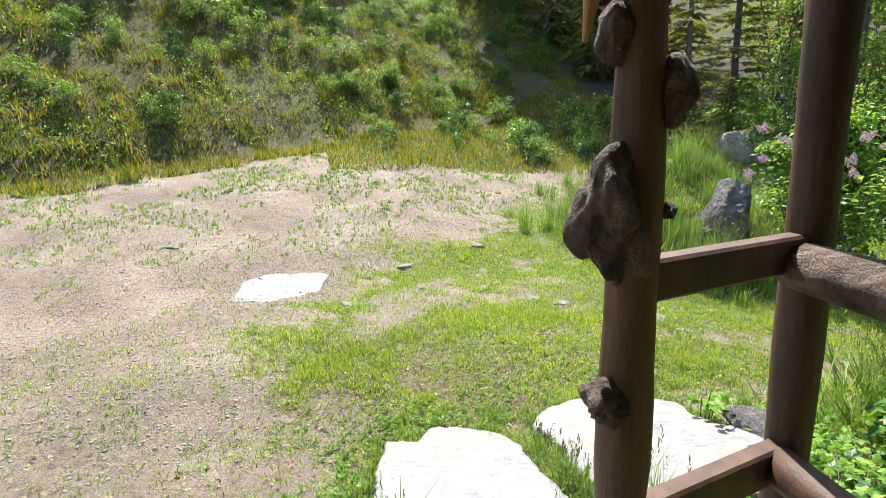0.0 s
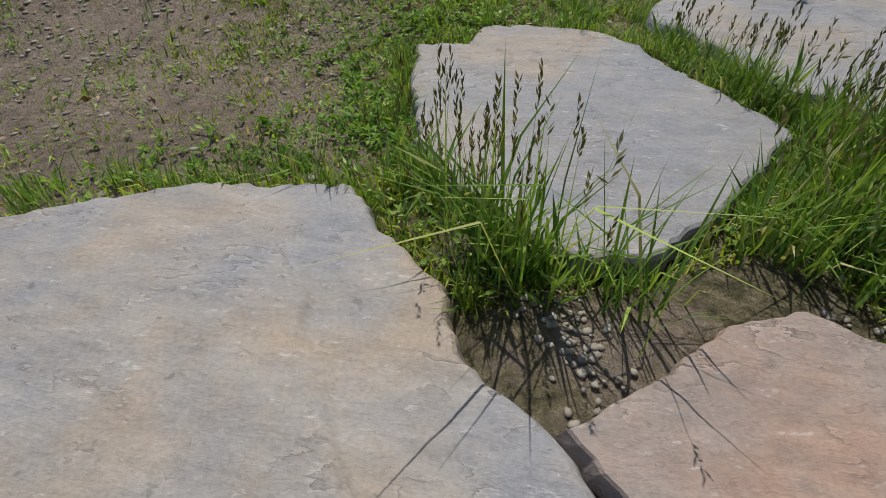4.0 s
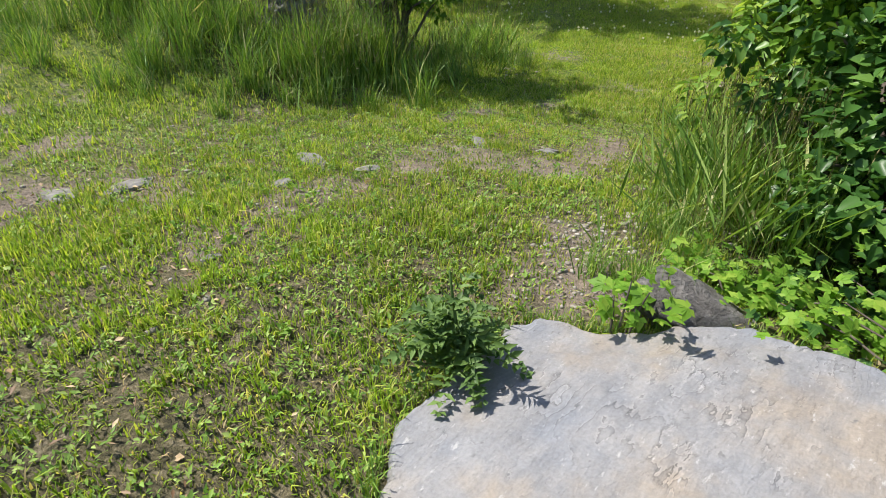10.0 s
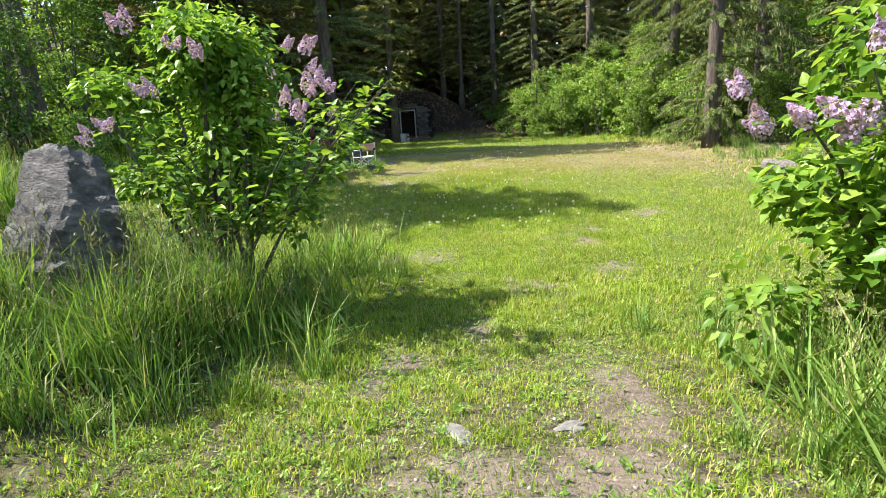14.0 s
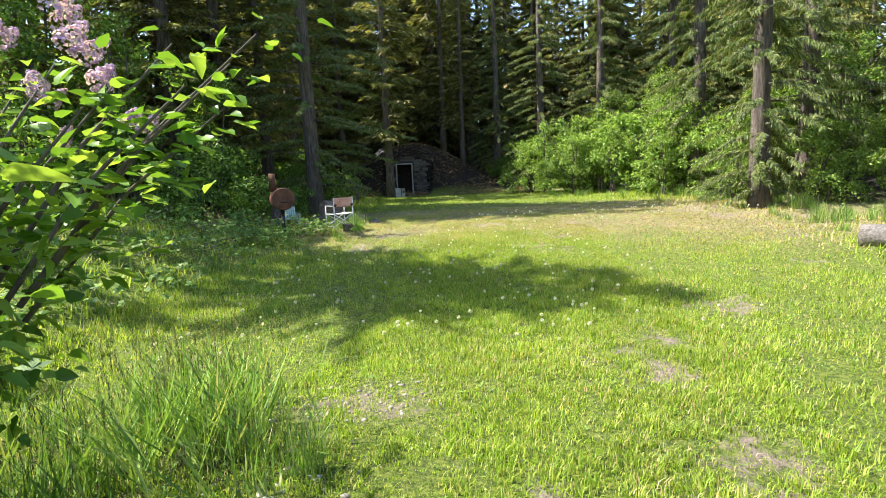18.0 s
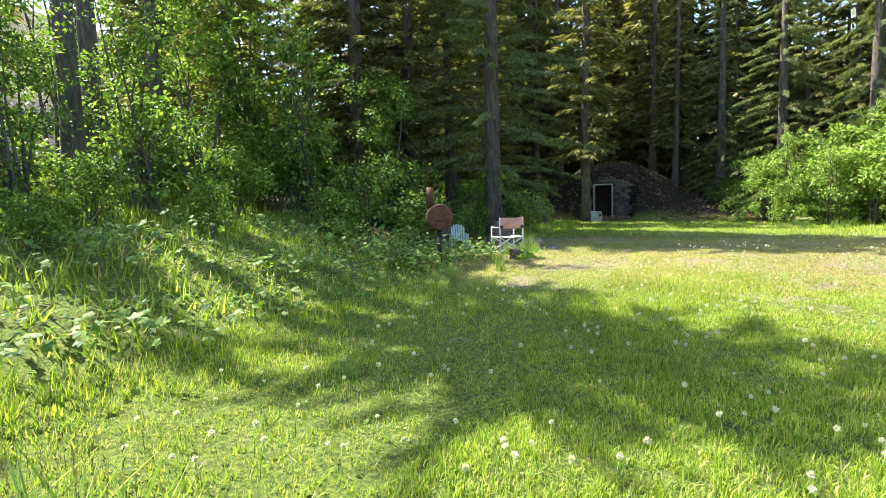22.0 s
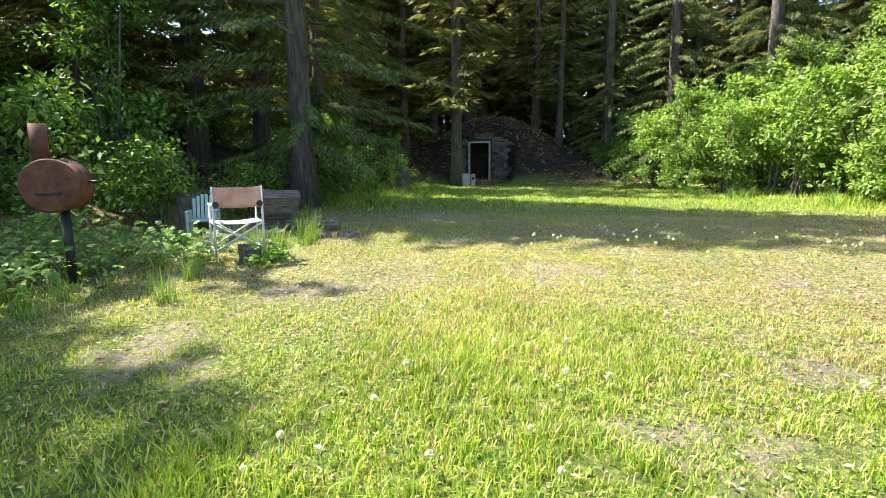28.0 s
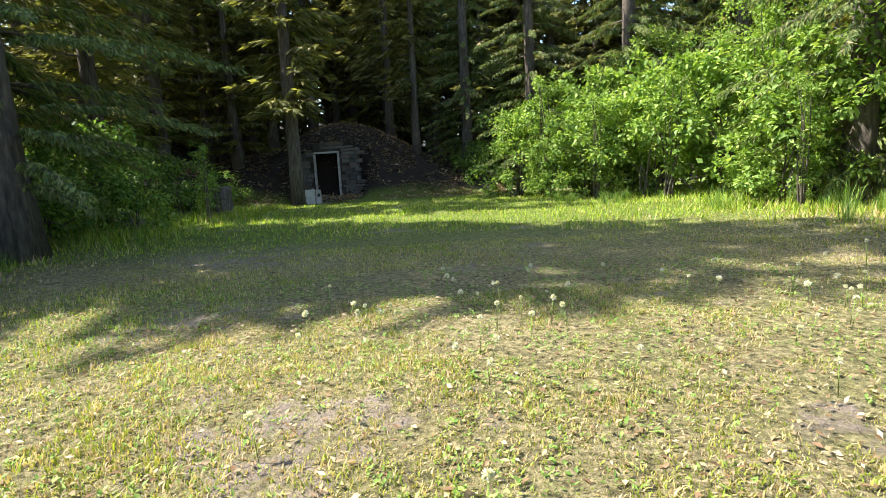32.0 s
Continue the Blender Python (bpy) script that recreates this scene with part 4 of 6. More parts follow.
for x, y, k, s in ((-10.8, 31.2, 1, 1.12), (-11.3, 25.2, 0, 0.66), (-11.8, 18.3, 0, 0.55), (-11.4, 16.3, 2, 0.6), (-9.2, 32.4, 1, 0.98), (-8.0, 48.6, 1, 1.0), (-9.0, 49.9, 1, 1.08), (-12.5, 51.0, 1, 0.9), (-8.4, 52.5, 1, 0.9),
                   (-9.6, 29.2, 1, 0.92), (-14.5, 30.0, 0, 0.95), (-8.0, 33.5, 0, 0.95), (-12.0, 33.5, 1, 1.0),
                   (-8.2, 38.0, 0, 1.0), (-11.5, 40.5, 1, 1.05), (-16.5, 36.0, 1, 1.0), (-7.2, 46.5, 2, 1.0), (-9.5, 44.5, 0, 1.0), (-13.5, 46.5, 1, 1.0), (-20, 30.5, 1, 0.9)):
    conifer("spruce_tree", x, y, SPRUCE[k], NEEDLE, DARK_LABEL, s, trees.uniform(0, 6.28))
for x, y, k, s in ((-6.3, 48.8, 0, 0.9), (-4.6, 50.6, 1, 0.85), (-0.6, 49.6, 0, 0.8), (0.7, 47.6, 0, 0.7)):
    conifer("fir_tree", x, y, TALLFIR[k], NEEDLE, "thin fir trunk rising from the cellar mound", s, trees.uniform(0, 6.28))
# behind the cellar and far wood
for i in range(30):
    x = -17 + 40 * ((i * 0.618) % 1) + trees.uniform(-1, 1)
    y = 49.5 + 13 * ((i * 0.381) % 1) + trees.uniform(-1, 1)
    if abs(x + 3.1) < 2.4 and y < 53:
        x += 4.2
    if i % 3 == 0:
        conifer("spruce_tree", x, y, SPRUCE[i % 2], NEEDLE, DARK_LABEL, trees.uniform(0.8, 1.15), trees.uniform(0, 6.28))
    else:
        conifer("fir_tree", x, y, TALLFIR[i % 2], NEEDLE, TALL_LABEL, trees.uniform(0.8, 1.1), trees.uniform(0, 6.28))
for i in range(124):
    if i >= 84:
        x, y = trees.uniform(-22, 22), trees.uniform(53, 66)
    elif i < 50:
        x, y = trees.uniform(-26, 34), trees.uniform(56, 74)
    elif i < 66:
        x, y = trees.uniform(-36, -24), trees.uniform(16, 56)
    else:
        x, y = trees.uniform(17, 34), trees.uniform(8, 56)
    conifer("spruce_tree", x, y, FARFIR[i % 2], NEEDLE, "dense spruce deep in the wood behind the clearing", trees.uniform(0.75, 1.2), trees.uniform(0, 6.28))
# sunny side
for x, y, k, s in ((8.6, 26.2, 1, 0.85), (11.3, 28.6, 1, 0.95), (12.6, 23.6, 0, 0.95), (9.9, 33.2, 1, 0.95), (13.0, 34.0, 0, 1.0), (14.2, 19.8, 1, 0.9), (8.2, 41.5, 1, 0.9), (12.0, 41.0, 0, 1.0), (3.0, 47.5, 1, 0.85), (5.6, 45.5, 0, 0.9), (16.2, 27.0, 1, 1.05), (17, 37.5, 0, 1.0), (16.5, 14.5, 1, 1.0)):
    conifer("fir_tree", x, y, SUNFIR[k], FIR, SUN_LABEL, s, trees.uniform(0, 6.28))


# ---- broadleaf shrubs ----
def bush_meshes(seed, rx, ry, h, n, leaf, mat, clumps=26, lift=0.12, stems=9, curl=0.8, tight=1.0):
    rng = np.random.default_rng(seed)
    c = np.column_stack([rng.normal(0, 0.42 * rx, clumps), rng.normal(0, 0.42 * ry, clumps), h * (lift + (0.93 - lift) * rng.uniform(0, 1, clumps) ** 0.8)])
    shrink = 1 - 0.45 * (c[:, 2] / h) ** 2
    c[:, :2] *= shrink[:, None]
    cr = rng.uniform(0.16, 0.34, clumps) * min(rx, ry, h) * 1.05 * tight
    k = rng.integers(0, clumps, n)
    dirs = rng.standard_normal((n, 3))
    dirs /= np.linalg.norm(dirs, axis=1)[:, None]
    p = c[k] + dirs * (cr[k] * rng.uniform(0.35, 1.12, n))[:, None] * np.array([1, 1, 0.85])
    p[:, 2] = np.maximum(p[:, 2], 0.03)
    d = dirs * curl + np.array([0, 0, -0.25]) + rng.normal(0, 0.5, (n, 3))
    nn = np.array([0, 0, 1.0]) + 0.6 * dirs + rng.normal(0, 0.35, (n, 3))
    ln = leaf * rng.uniform(0.6, 1.3, n)
    v, f = leaves(p, d, nn, ln, ln * rng.uniform(0.5, 0.75, n), 0.2)
    st = []
    for j in range(stems):
        e = c[rng.integers(0, clumps)]
        b = np.array([rng.normal(0, 0.1 * rx), rng.normal(0, 0.1 * ry), -0.05])
        m = (b + e) / 2 + np.array([rng.normal(0, 0.08), rng.normal(0, 0.08), 0.1 * h])
        st.append(tube([b, (b + m) / 2, m, e], np.array([0.02, 0.016, 0.011, 0.004]) * (0.6 + h * 0.3), 6, 0.05, False))
    return tubes_mesh("stems", st, TWIG), mesh_np("leaves", v, f, mat), c, cr


def bush(name, x, y, meshes, label, scale=1.0, rz=0.0, category="shrub", group=""):
    t = thing(name, Matrix.LocRotScale((x, y, gz(x, y) - 0.03), Euler((0, 0, rz)), (scale,) * 3), label, category, group)
    tagged(part("branchwork", meshes[0], None, t), kind="stuff")
    tagged(part("foliage", meshes[1], None, t), kind="stuff")
    return t


BRIGHT = [bush_meshes(41 + i, 1.7, 1.6, 2.7, 5200, 0.105, BUSH, 75, 0.05, 10, 0.8, 0.5) for i in range(3)]
WOODS = [bush_meshes(51 + i, 1.4, 1.4, 1.9, 2600, 0.12, SHRUB, 30, 0.03) for i in range(3)]
TALLBUSH = [bush_meshes(61 + i, 1.6, 1.6, 4.8, 4200, 0.10, SHRUB, 70, 0.12, 12, 0.8, 0.6) for i in range(2)]
SAPLING = bush_meshes(66, 0.75, 0.75, 4.6, 2600, 0.09, BUSH, 55, 0.08, 7, 0.8, 0.75)
k = np.random.default_rng(8)
for x, y, i, s in ((4.9, 38.8, 1, 0.7), (6.0, 38.4, 2, 1.1), (7.4, 37.4, 0, 1.3), (8.8, 36.2, 1, 1.45), (9.9, 34.0, 2, 1.4), (8.6, 33.6, 1, 0.9), (10.4, 31.0, 0, 1.3), (9.2, 29.2, 2, 0.9),
                   (10.6, 26.6, 1, 0.9), (11.8, 25.2, 2, 0.9), (6.3, 40.2, 1, 1.5), (8.2, 39.4, 0, 1.6), (10.8, 37.6, 2, 1.6), (4.2, 40.6, 2, 1.2), (12.3, 31.5, 1, 1.5)):
    bush("bright_bush", x, y, BRIGHT[i], "bright green sunlit broadleaf bush at the lawn's edge", s, k.uniform(0, 6.28), group="sunlit bushes")
for x, y, i, s in ((-7.2, 17.4, 0, 0.4), (-8.4, 19.0, 1, 0.55), (-7.6, 20.6, 2, 0.5), (-8.6, 22.4, 0, 0.75), (-7.2, 23.8, 1, 0.65), (-7.4, 25.6, 2, 1.0), (-6.2, 26.8, 0, 0.8), (-7.6, 28.2, 1, 1.1), (-6.6, 33.0, 2, 0.9),
                   (-5.9, 35.0, 0, 0.8), (-7.4, 36.4, 1, 1.1), (-6.3, 38.6, 2, 0.9), (-9.6, 24.8, 0, 1.2), (-10.2, 21.6, 1, 1.2), (-9.4, 17.6, 2, 0.9), (-11.4, 15.6, 1, 0.9), (-5.6, 28.8, 1, 0.6), (-11.8, 18.8, 0, 1.1),
                   (-6.7, 42.6, 2, 0.6), (3.4, 46.4, 0, 0.9)):
    bush("woodland_shrub", x, y, WOODS[i], "leafy woodland shrub in dappled shade", s, k.uniform(0, 6.28), group="woodland shrubs")
for j in range(22):
    bush("woodland_shrub", k.uniform(-15.5, -9.0), k.uniform(27, 45), WOODS[j % 3], "leafy shrub deep in the shaded wood", k.uniform(0.8, 1.3), k.uniform(0, 6.28), group="woodland shrubs")
for x, y, i, s in ((-9.0, 18.3, 1, 0.75), (-9.4, 20.6, 0, 0.85)):
    bush("maple_tree", x, y, TALLBUSH[i], "many-stemmed leafy maple shading the slope", s, k.uniform(0, 6.28), "tree", group="woodland shrubs")
SUNTREE = [bush_meshes(64 + i, 1.7, 1.7, 5.0, 9000, 0.075, BUSH, 75, 0.10, 10, 0.8, 0.62) for i in range(2)]
for x, y, i, s in ((8.8, 40.6, 1, 1.1), (10.6, 37.4, 0, 1.2)):
    bush("maple_tree", x, y, SUNTREE[i], "tall light green maple clump in the sun", s, k.uniform(0, 6.28), "tree", group="sunlit bushes")
for x, y, i, s in ((-10.8, 23.6, 1, 1.2), (-8.9, 25.2, 0, 1.1), (-11.6, 26.0, 0, 1.6), (-14.8, 23.0, 0, 1.4), (-7.8, 27.8, 1, 1.0), (12.8, 29.4, 0, 1.1), (13.5, 26.0, 1, 1.0), (14.5, 31.2, 0, 1.2)):
    bush("tall_shrub", x, y, TALLBUSH[i], "tall thin-stemmed woodland shrub with light leaves", s, k.uniform(0, 6.28), group="woodland shrubs")
for x, y, s in ((4.9, 39.6, 0.9), (5.9, 37.4, 0.7), (7.4, 36.2, 0.75), (8.4, 32.6, 0.6), (9.6, 36.0, 1.1), (8.9, 28.0, 0.6), (10.4, 29.4, 0.85), (-4.9, 37.0, 0.5), (-6.2, 31.6, 0.45)):
    bush("sapling", x, y, SAPLING, "slender light green sapling at the edge of the wood", s, k.uniform(0, 6.28), group="sunlit bushes")
# on the bank across the drive
LOWBUSH = [bush_meshes(71 + i, 1.2, 1.2, 1.5, 900, 0.12, (SHRUB, LILACDARK, SHRUB)[i], 22, 0.05, 6, 0.8, 0.8) for i in range(3)]
for j in range(200):
    u, dd = k.uniform(-10, 38), 0.9 + 11 * k.uniform() ** 0.9
    x, y = BANK_P[0] - 0.59 * u + BANK_N[0] * dd, BANK_P[1] + 0.81 * u + BANK_N[1] * dd
    bush("bank_shrub", x, y, LOWBUSH[j % 3], "low green shrub on the steep bank over the drive", k.uniform(0.22, 0.62) * (1 + 0.07 * dd), k.uniform(0, 6.28), group="bank shrubs")


for j in range(34):
    bush("bank_shrub", k.uniform(-22, -11.5), k.uniform(6.5, 17), LOWBUSH[j % 3], "low green shrub on the rise behind the drive", k.uniform(0.4, 0.9), k.uniform(0, 6.28), group="bank shrubs")
for j in range(16):
    u, dd = k.uniform(-14, 36), k.uniform(13, 20)
    conifer("spruce_tree", BANK_P[0] - 0.59 * u + BANK_N[0] * dd, BANK_P[1] + 0.81 * u + BANK_N[1] * dd, FARFIR[j % 2], NEEDLE, "young spruce on the bank above the drive", k.uniform(0.42, 0.62), k.uniform(0, 6.28))


# ---- grass ----
def blades(x, y, h, w, lean=0.5, bend=0.6, z=None, simple=False):
    """Bent tapering blades of three triangles, or plain ones of one."""
    n = len(x)
    z = ground(x, y) - 0.01 if z is None else z
    a = RNG.uniform(0, 2 * np.pi, n)
    d = np.stack([np.cos(a), np.sin(a)], 1)
    s = np.stack([-d[:, 1], d[:, 0]], 1)
    l1 = RNG.uniform(0, lean, n) * 0.5
    l2 = l1 + RNG.uniform(0, bend, n)
    p0 = np.stack([x, y], 1)
    pm = p0 + d * (h * l1)[:, None]
    pt = p0 + d * (h * l2)[:, None]
    zt = z + h * np.sqrt(np.clip(1 - (l2 * 0.8) ** 2, 0.15, 1))
    hw = (w * 0.5)[:, None]
    v = np.stack([np.column_stack([p0 - s * hw, z]), np.column_stack([p0 + s * hw, z]), np.column_stack([pm + s * hw * 0.8, z + h * 0.55]),
                  np.column_stack([pm - s * hw * 0.8, z + h * 0.55]), np.column_stack([pt, zt])], 1).reshape(-1, 3)
    if simple:
        return v.reshape(-1, 5, 3)[:, [0, 1, 4]].reshape(-1, 3), np.arange(n * 3).reshape(-1, 3)
    k = np.arange(n)[:, None] * 5
    f = np.concatenate([k + [[0, 1, 2]], k + [[0, 2, 3]], k + [[3, 2, 4]]], 1).reshape(-1, 3)
    return v, f


def lawn_grass():
    # three rings of density about the walked line
    for lo, hi, per, wide, tall, lab in ((0, 1.9, 6300, 0.0070, 0.066, "near"), (1.9, 5.0, 1700, 0.012, 0.07, "mid"), (5.0, 17.0, 340, 0.026, 0.085, "far")):
        bx = (-3 - hi * 0.8, 4 + hi * 0.8, 2 - hi * 0.3, 25 + hi)
        n = int((bx[1] - bx[0]) * (bx[3] - bx[2]) * per * (0.55 if hi > 5 else 1))
        x, y = RNG.uniform(bx[0], bx[1], n), RNG.uniform(bx[2], bx[3], n)
        d = path_dist(x, y)
        keep = (d >= lo) & (d < hi) & (x < 9) & (RNG.uniform(0, 1, n) < 1.15 - 1.0 * bare(x, y)) & (RNG.uniform(0, 1, n) < 1.0 - 0.95 * needle_litter(x, y))
        clump = lattice(x * 8, y * 8) + 0.6 * lattice(x * 19, y * 19)
        keep &= (bank_dist(x, y) < 0.3) & (y < 45.6) & (RNG.uniform(0, 1, n) < (0.9 if hi < 2.5 else 0.85) + 0.5 * fbm(x, y, 2.2, 1.0) + (0.7 if hi < 2.5 else 0.5) * clump)
        keep &= ~((x > 3.0) & (y < 6.5)) & ~((x > 2.25) & (y > 4.85) & (y < 5.75))
        x, y = x[keep], y[keep]
        keep = ~in_slab(x, y, 1.0)
        x, y = x[keep], y[keep]
        n = len(x)
        patch = 0.75 + 0.7 * np.clip(fbm(x, y, 1.1, 6.0), -0.6, 1) - 0.35 * bare(x, y)
        edge = 1 + 1.6 * ease(3.0, 5.5, -x) * ease(12, 15, y) + 1.2 * ease(5.5, 8, x)
        h = tall * RNG.uniform(0.45, 1.7, n) * np.clip(patch + 0.35 * lattice(x * 7, y * 7), 0.3, 1.8) * edge
        h = h * (1 - 0.55 * dryness(x, y))
        w = wide * RNG.uniform(0.6, 1.4, n)
        dry = RNG.uniform(0, 1, n) < np.clip(0.05 + 1.1 * dryness(x, y) + 0.3 * fbm(x, y, 1.2, 11), 0.02, 0.97)
        for sel, mt, nm, lb in ((~dry, GRASS, "lawn_grass", "short uneven green lawn grass"), (dry, DRYGRASS, "dry_lawn_grass", "sun-bleached yellowing lawn grass with straw")):
            v, f = blades(x[sel], y[sel], h[sel], w[sel], 0.6, 0.75, simple=hi > 2.5)
            solo(nm, mesh_np(nm, v, f, mt), Matrix(), lb, "grass", kind="stuff")


def weeds():
    """Low rosettes of clover, plantain and dandelion leaves."""
    n = 105000
    x, y = RNG.uniform(-4.5, 4.5, n), RNG.uniform(2.2, 28, n)
    keep = (RNG.uniform(0, 1, n) < np.where(y < 12, 0.7, np.where(y > 20.5, 0.3, 0.10)) + 0.2 * lattice(x * 5, y * 5)) & (RNG.uniform(0, 1, n) < 0.9 - 0.8 * bare(x, y)) & ~in_slab(x, y, 1.0) & (path_dist(x, y) < 3.5) & ~((x > 2.9) & (y < 6.5)) & ~((x > 2.35) & (y < 5.75))
    keep &= ~((x > 2.2) & (y < 5.75) & (y > 4.85)) & (fbm(x, y, 1.9, 7) > -0.22)
    x, y = x[keep], y[keep]
    m = RNG.integers(3, 7, len(x))
    x, y = np.repeat(x, m), np.repeat(y, m)
    n = len(x)
    a = RNG.uniform(0, 6.28, n)
    up = RNG.uniform(0.15, 0.9, n)
    d = np.stack([np.cos(a), np.sin(a), up], 1)
    ln = RNG.uniform(0.012, 0.036, n)
    v, f = leaves(np.stack([x + RNG.normal(0, 0.015, n), y + RNG.normal(0, 0.012, n), ground(x, y) + RNG.uniform(0.0, 0.035, n)], 1), d, np.tile([0, 0, 1.0], (n, 1)) + RNG.normal(0, 0.2, (n, 3)), ln, ln * RNG.uniform(0.25, 0.6, n))
    solo("low_weeds", mesh_np("low_weeds", v, f, WEED), Matrix(), "low broad-leaved weeds and clover among the grass", "weeds", kind="stuff")


def tuft_field(name, spots, label, mat=TALL, seeds=True):
    """Tall grass: spots of (x, y, spread x, spread y, blades, height)."""
    V, F, off = [], [], 0
    SV, SF, soff = [], [], 0
    for cx, cy, sx, sy, n, hh in spots:
        m = max(3, n // 75)
        who = RNG.integers(0, m, n)
        root, tuft_h = np.stack([RNG.normal(cx, sx, m), RNG.normal(cy, sy, m)], 1), RNG.uniform(0.45, 1.3, m)
        x, y = (root[who] + RNG.normal(0, 0.03 + 0.07 * hh, (n, 2))).T
        tall = tuft_h[who]
        k = ~in_slab(x, y, 1.0) & (bank_dist(x, y) < 30)
        tall = tall[k]
        x, y = x[k], y[k]
        if not len(x):
            continue
        h = hh * tall * RNG.uniform(0.4, 1.15, len(x))
        v, f = blades(x, y, h, (0.004 + 0.007 * hh) * RNG.uniform(0.5, 1.6, len(x)), 0.7, 0.7)
        V.append(v)
        F.append(f + off)
        off += len(v)
        if seeds:
            m = max(2, len(x) // 16)
            xs, ys = RNG.normal(cx, sx, m), RNG.normal(cy, sy, m)
            k = ~in_slab(xs, ys, 1.0)
            xs, ys = xs[k], ys[k]
            hs = hh * RNG.uniform(0.9, 1.35, len(xs))
            v, f = blades(xs, ys, hs, np.full(len(xs), 0.0028), 0.2, 0.15)
            tips = v.reshape(-1, 5, 3)[:, 4]
            V.append(v)
            F.append(f + off)
            off += len(v)
            for q in range(7):
                p = tips - np.array([0, 0, 1.0]) * (hs * 0.03 * q)[:, None]
                dd = RNG.normal(0, 0.45, p.shape) + np.array([0, 0, 1.0])
                lv, lf = leaves(p, dd, RNG.standard_normal(p.shape), np.full(len(p), 0.05 * hh + 0.012), np.full(len(p), 0.012 * hh + 0.003), 0.1)
                SV.append(lv)
                SF.append(lf + soff)
                soff += len(lv)
    solo(name, mesh_np(name, np.vstack(V), np.vstack(F), mat), Matrix(), label, "grass", kind="stuff")
    if SV:
        solo("grass_seed_heads", mesh_np("grass_seed_heads", np.vstack(SV), np.vstack(SF), SEEDHEAD), Matrix(), "dark feathery seed heads on tall grass stems", "grass", kind="stuff")


def leaf_litter():
    """Dead leaves and straw on the dry lawn and along the drive."""
    n = 24000
    x, y = RNG.uniform(-4, 7, n), RNG.normal(23.8, 2.8, n)
    m = 5000
    x, y = np.r_[x, RNG.uniform(-9, 1, m)], np.r_[y, RNG.uniform(0.5, 9, m)]
    k = ~in_slab(x, y, 1.02) & (bank_dist(x, y) < 0)
    x, y = x[k], y[k]
    n = len(x)
    d = rand_dirs(n) * [1, 1, 0.25]
    ln = RNG.uniform(0.015, 0.05, n)
    v, f = leaves(np.stack([x, y, ground(x, y) + RNG.uniform(0.004, 0.03, n)], 1), d, np.array([0, 0, 1.0]) + RNG.normal(0, 0.4, (n, 3)), ln, ln * RNG.uniform(0.15, 0.6, n), 0.2)
    solo("leaf_litter", mesh_np("leaf_litter", v, f, LITTER), Matrix(), "scattered dead leaves and straw on the dry lawn", "leaf litter", kind="stuff")


def drive_sprigs():
    """Sparse sprigs and small weeds on the gravel drive."""
    n = 9000
    x, y = RNG.uniform(-16, 1.2, n), RNG.uniform(-2, 11, n)
    k = (bank_dist(x, y) < 0) & ~in_slab(x, y, 1.0) & (lattice(x * 1.1, y * 1.1) + 0.5 * lattice(x * 3, y * 3) > -0.05)
    x, y = x[k], y[k]
    m = RNG.integers(4, 9, len(x))
    x, y = np.repeat(x, m), np.repeat(y, m)
    n = len(x)
    x, y = x + RNG.normal(0, 0.03, n), y + RNG.normal(0, 0.03, n)
    far = ease(2, 10, -x)
    v, f = blades(x, y, RNG.uniform(0.02, 0.08, n) * (1 + 0.5 * far), (0.007 + 0.014 * far) * RNG.uniform(0.6, 1.4, n), 0.8, 0.9)
    solo("drive_sprigs", mesh_np("drive_sprigs", v, f, WEED), Matrix(), "sparse green sprigs on the gravel drive", "weeds", kind="stuff")


def yard_weeds():
    """Thicker broad-leaved weeds hugging the slabs and the track."""
    P = [np.column_stack([RNG.normal(cx, sx, n), RNG.normal(cy, sy, n)]) for cx, cy, sx, sy, n in ((0.32, 5.3, 0.18, 0.35, 420), (0.35, 6.0, 0.2, 0.2, 120), (1.3, 4.6, 0.12, 0.35, 300), (0.9, 4.85, 0.25, 0.08, 220), (-0.5, 7.6, 0.6, 0.5, 420), (-1.6, 8.6, 0.7, 0.5, 380), (-0.9, 10.4, 0.6, 0.4, 300), (0.3, 8.8, 0.3, 0.4, 260), (-2.2, 9.4, 0.6, 0.4, 300), (1.5, 4.95, 0.12, 0.05, 90))]
    x, y = np.vstack(P).T
    k = ~in_slab(x, y, 1.0)
    x, y = x[k], y[k]
    k = RNG.uniform(0, 1, len(x)) < 0.55
    x, y = x[k], y[k]
    m = RNG.integers(5, 10, len(x))
    big = np.repeat(RNG.uniform(0.6, 1.3, len(x)), m)
    x, y = np.repeat(x, m), np.repeat(y, m)
    n = len(x)
    a = RNG.uniform(0, 6.28, n)
    d = np.stack([np.cos(a), np.sin(a), RNG.uniform(0.1, 1.0, n)], 1)
    ln = big * RNG.uniform(0.016, 0.04, n)
    v, f = leaves(np.stack([x + RNG.normal(0, 0.01, n), y + RNG.normal(0, 0.01, n), ground(x, y) + RNG.uniform(0, 0.04, n)], 1), d, np.array([0, 0, 1.0]) + RNG.normal(0, 0.25, (n, 3)), ln, ln * RNG.uniform(0.3, 0.6, n))
    solo("yard_weeds", mesh_np("yard_weeds", v, f, YARDWEED), Matrix(), "deep green dandelion and plantain rosettes by the slabs", "weeds", kind="stuff")


YARDWEED = leaf_mat("deep green weeds", [(0.0, (0.08, 0.17, 0.025)), (0.6, (0.16, 0.29, 0.04)), (1.0, (0.28, 0.41, 0.075))], 0.4)
yard_weeds()
leaf_litter()


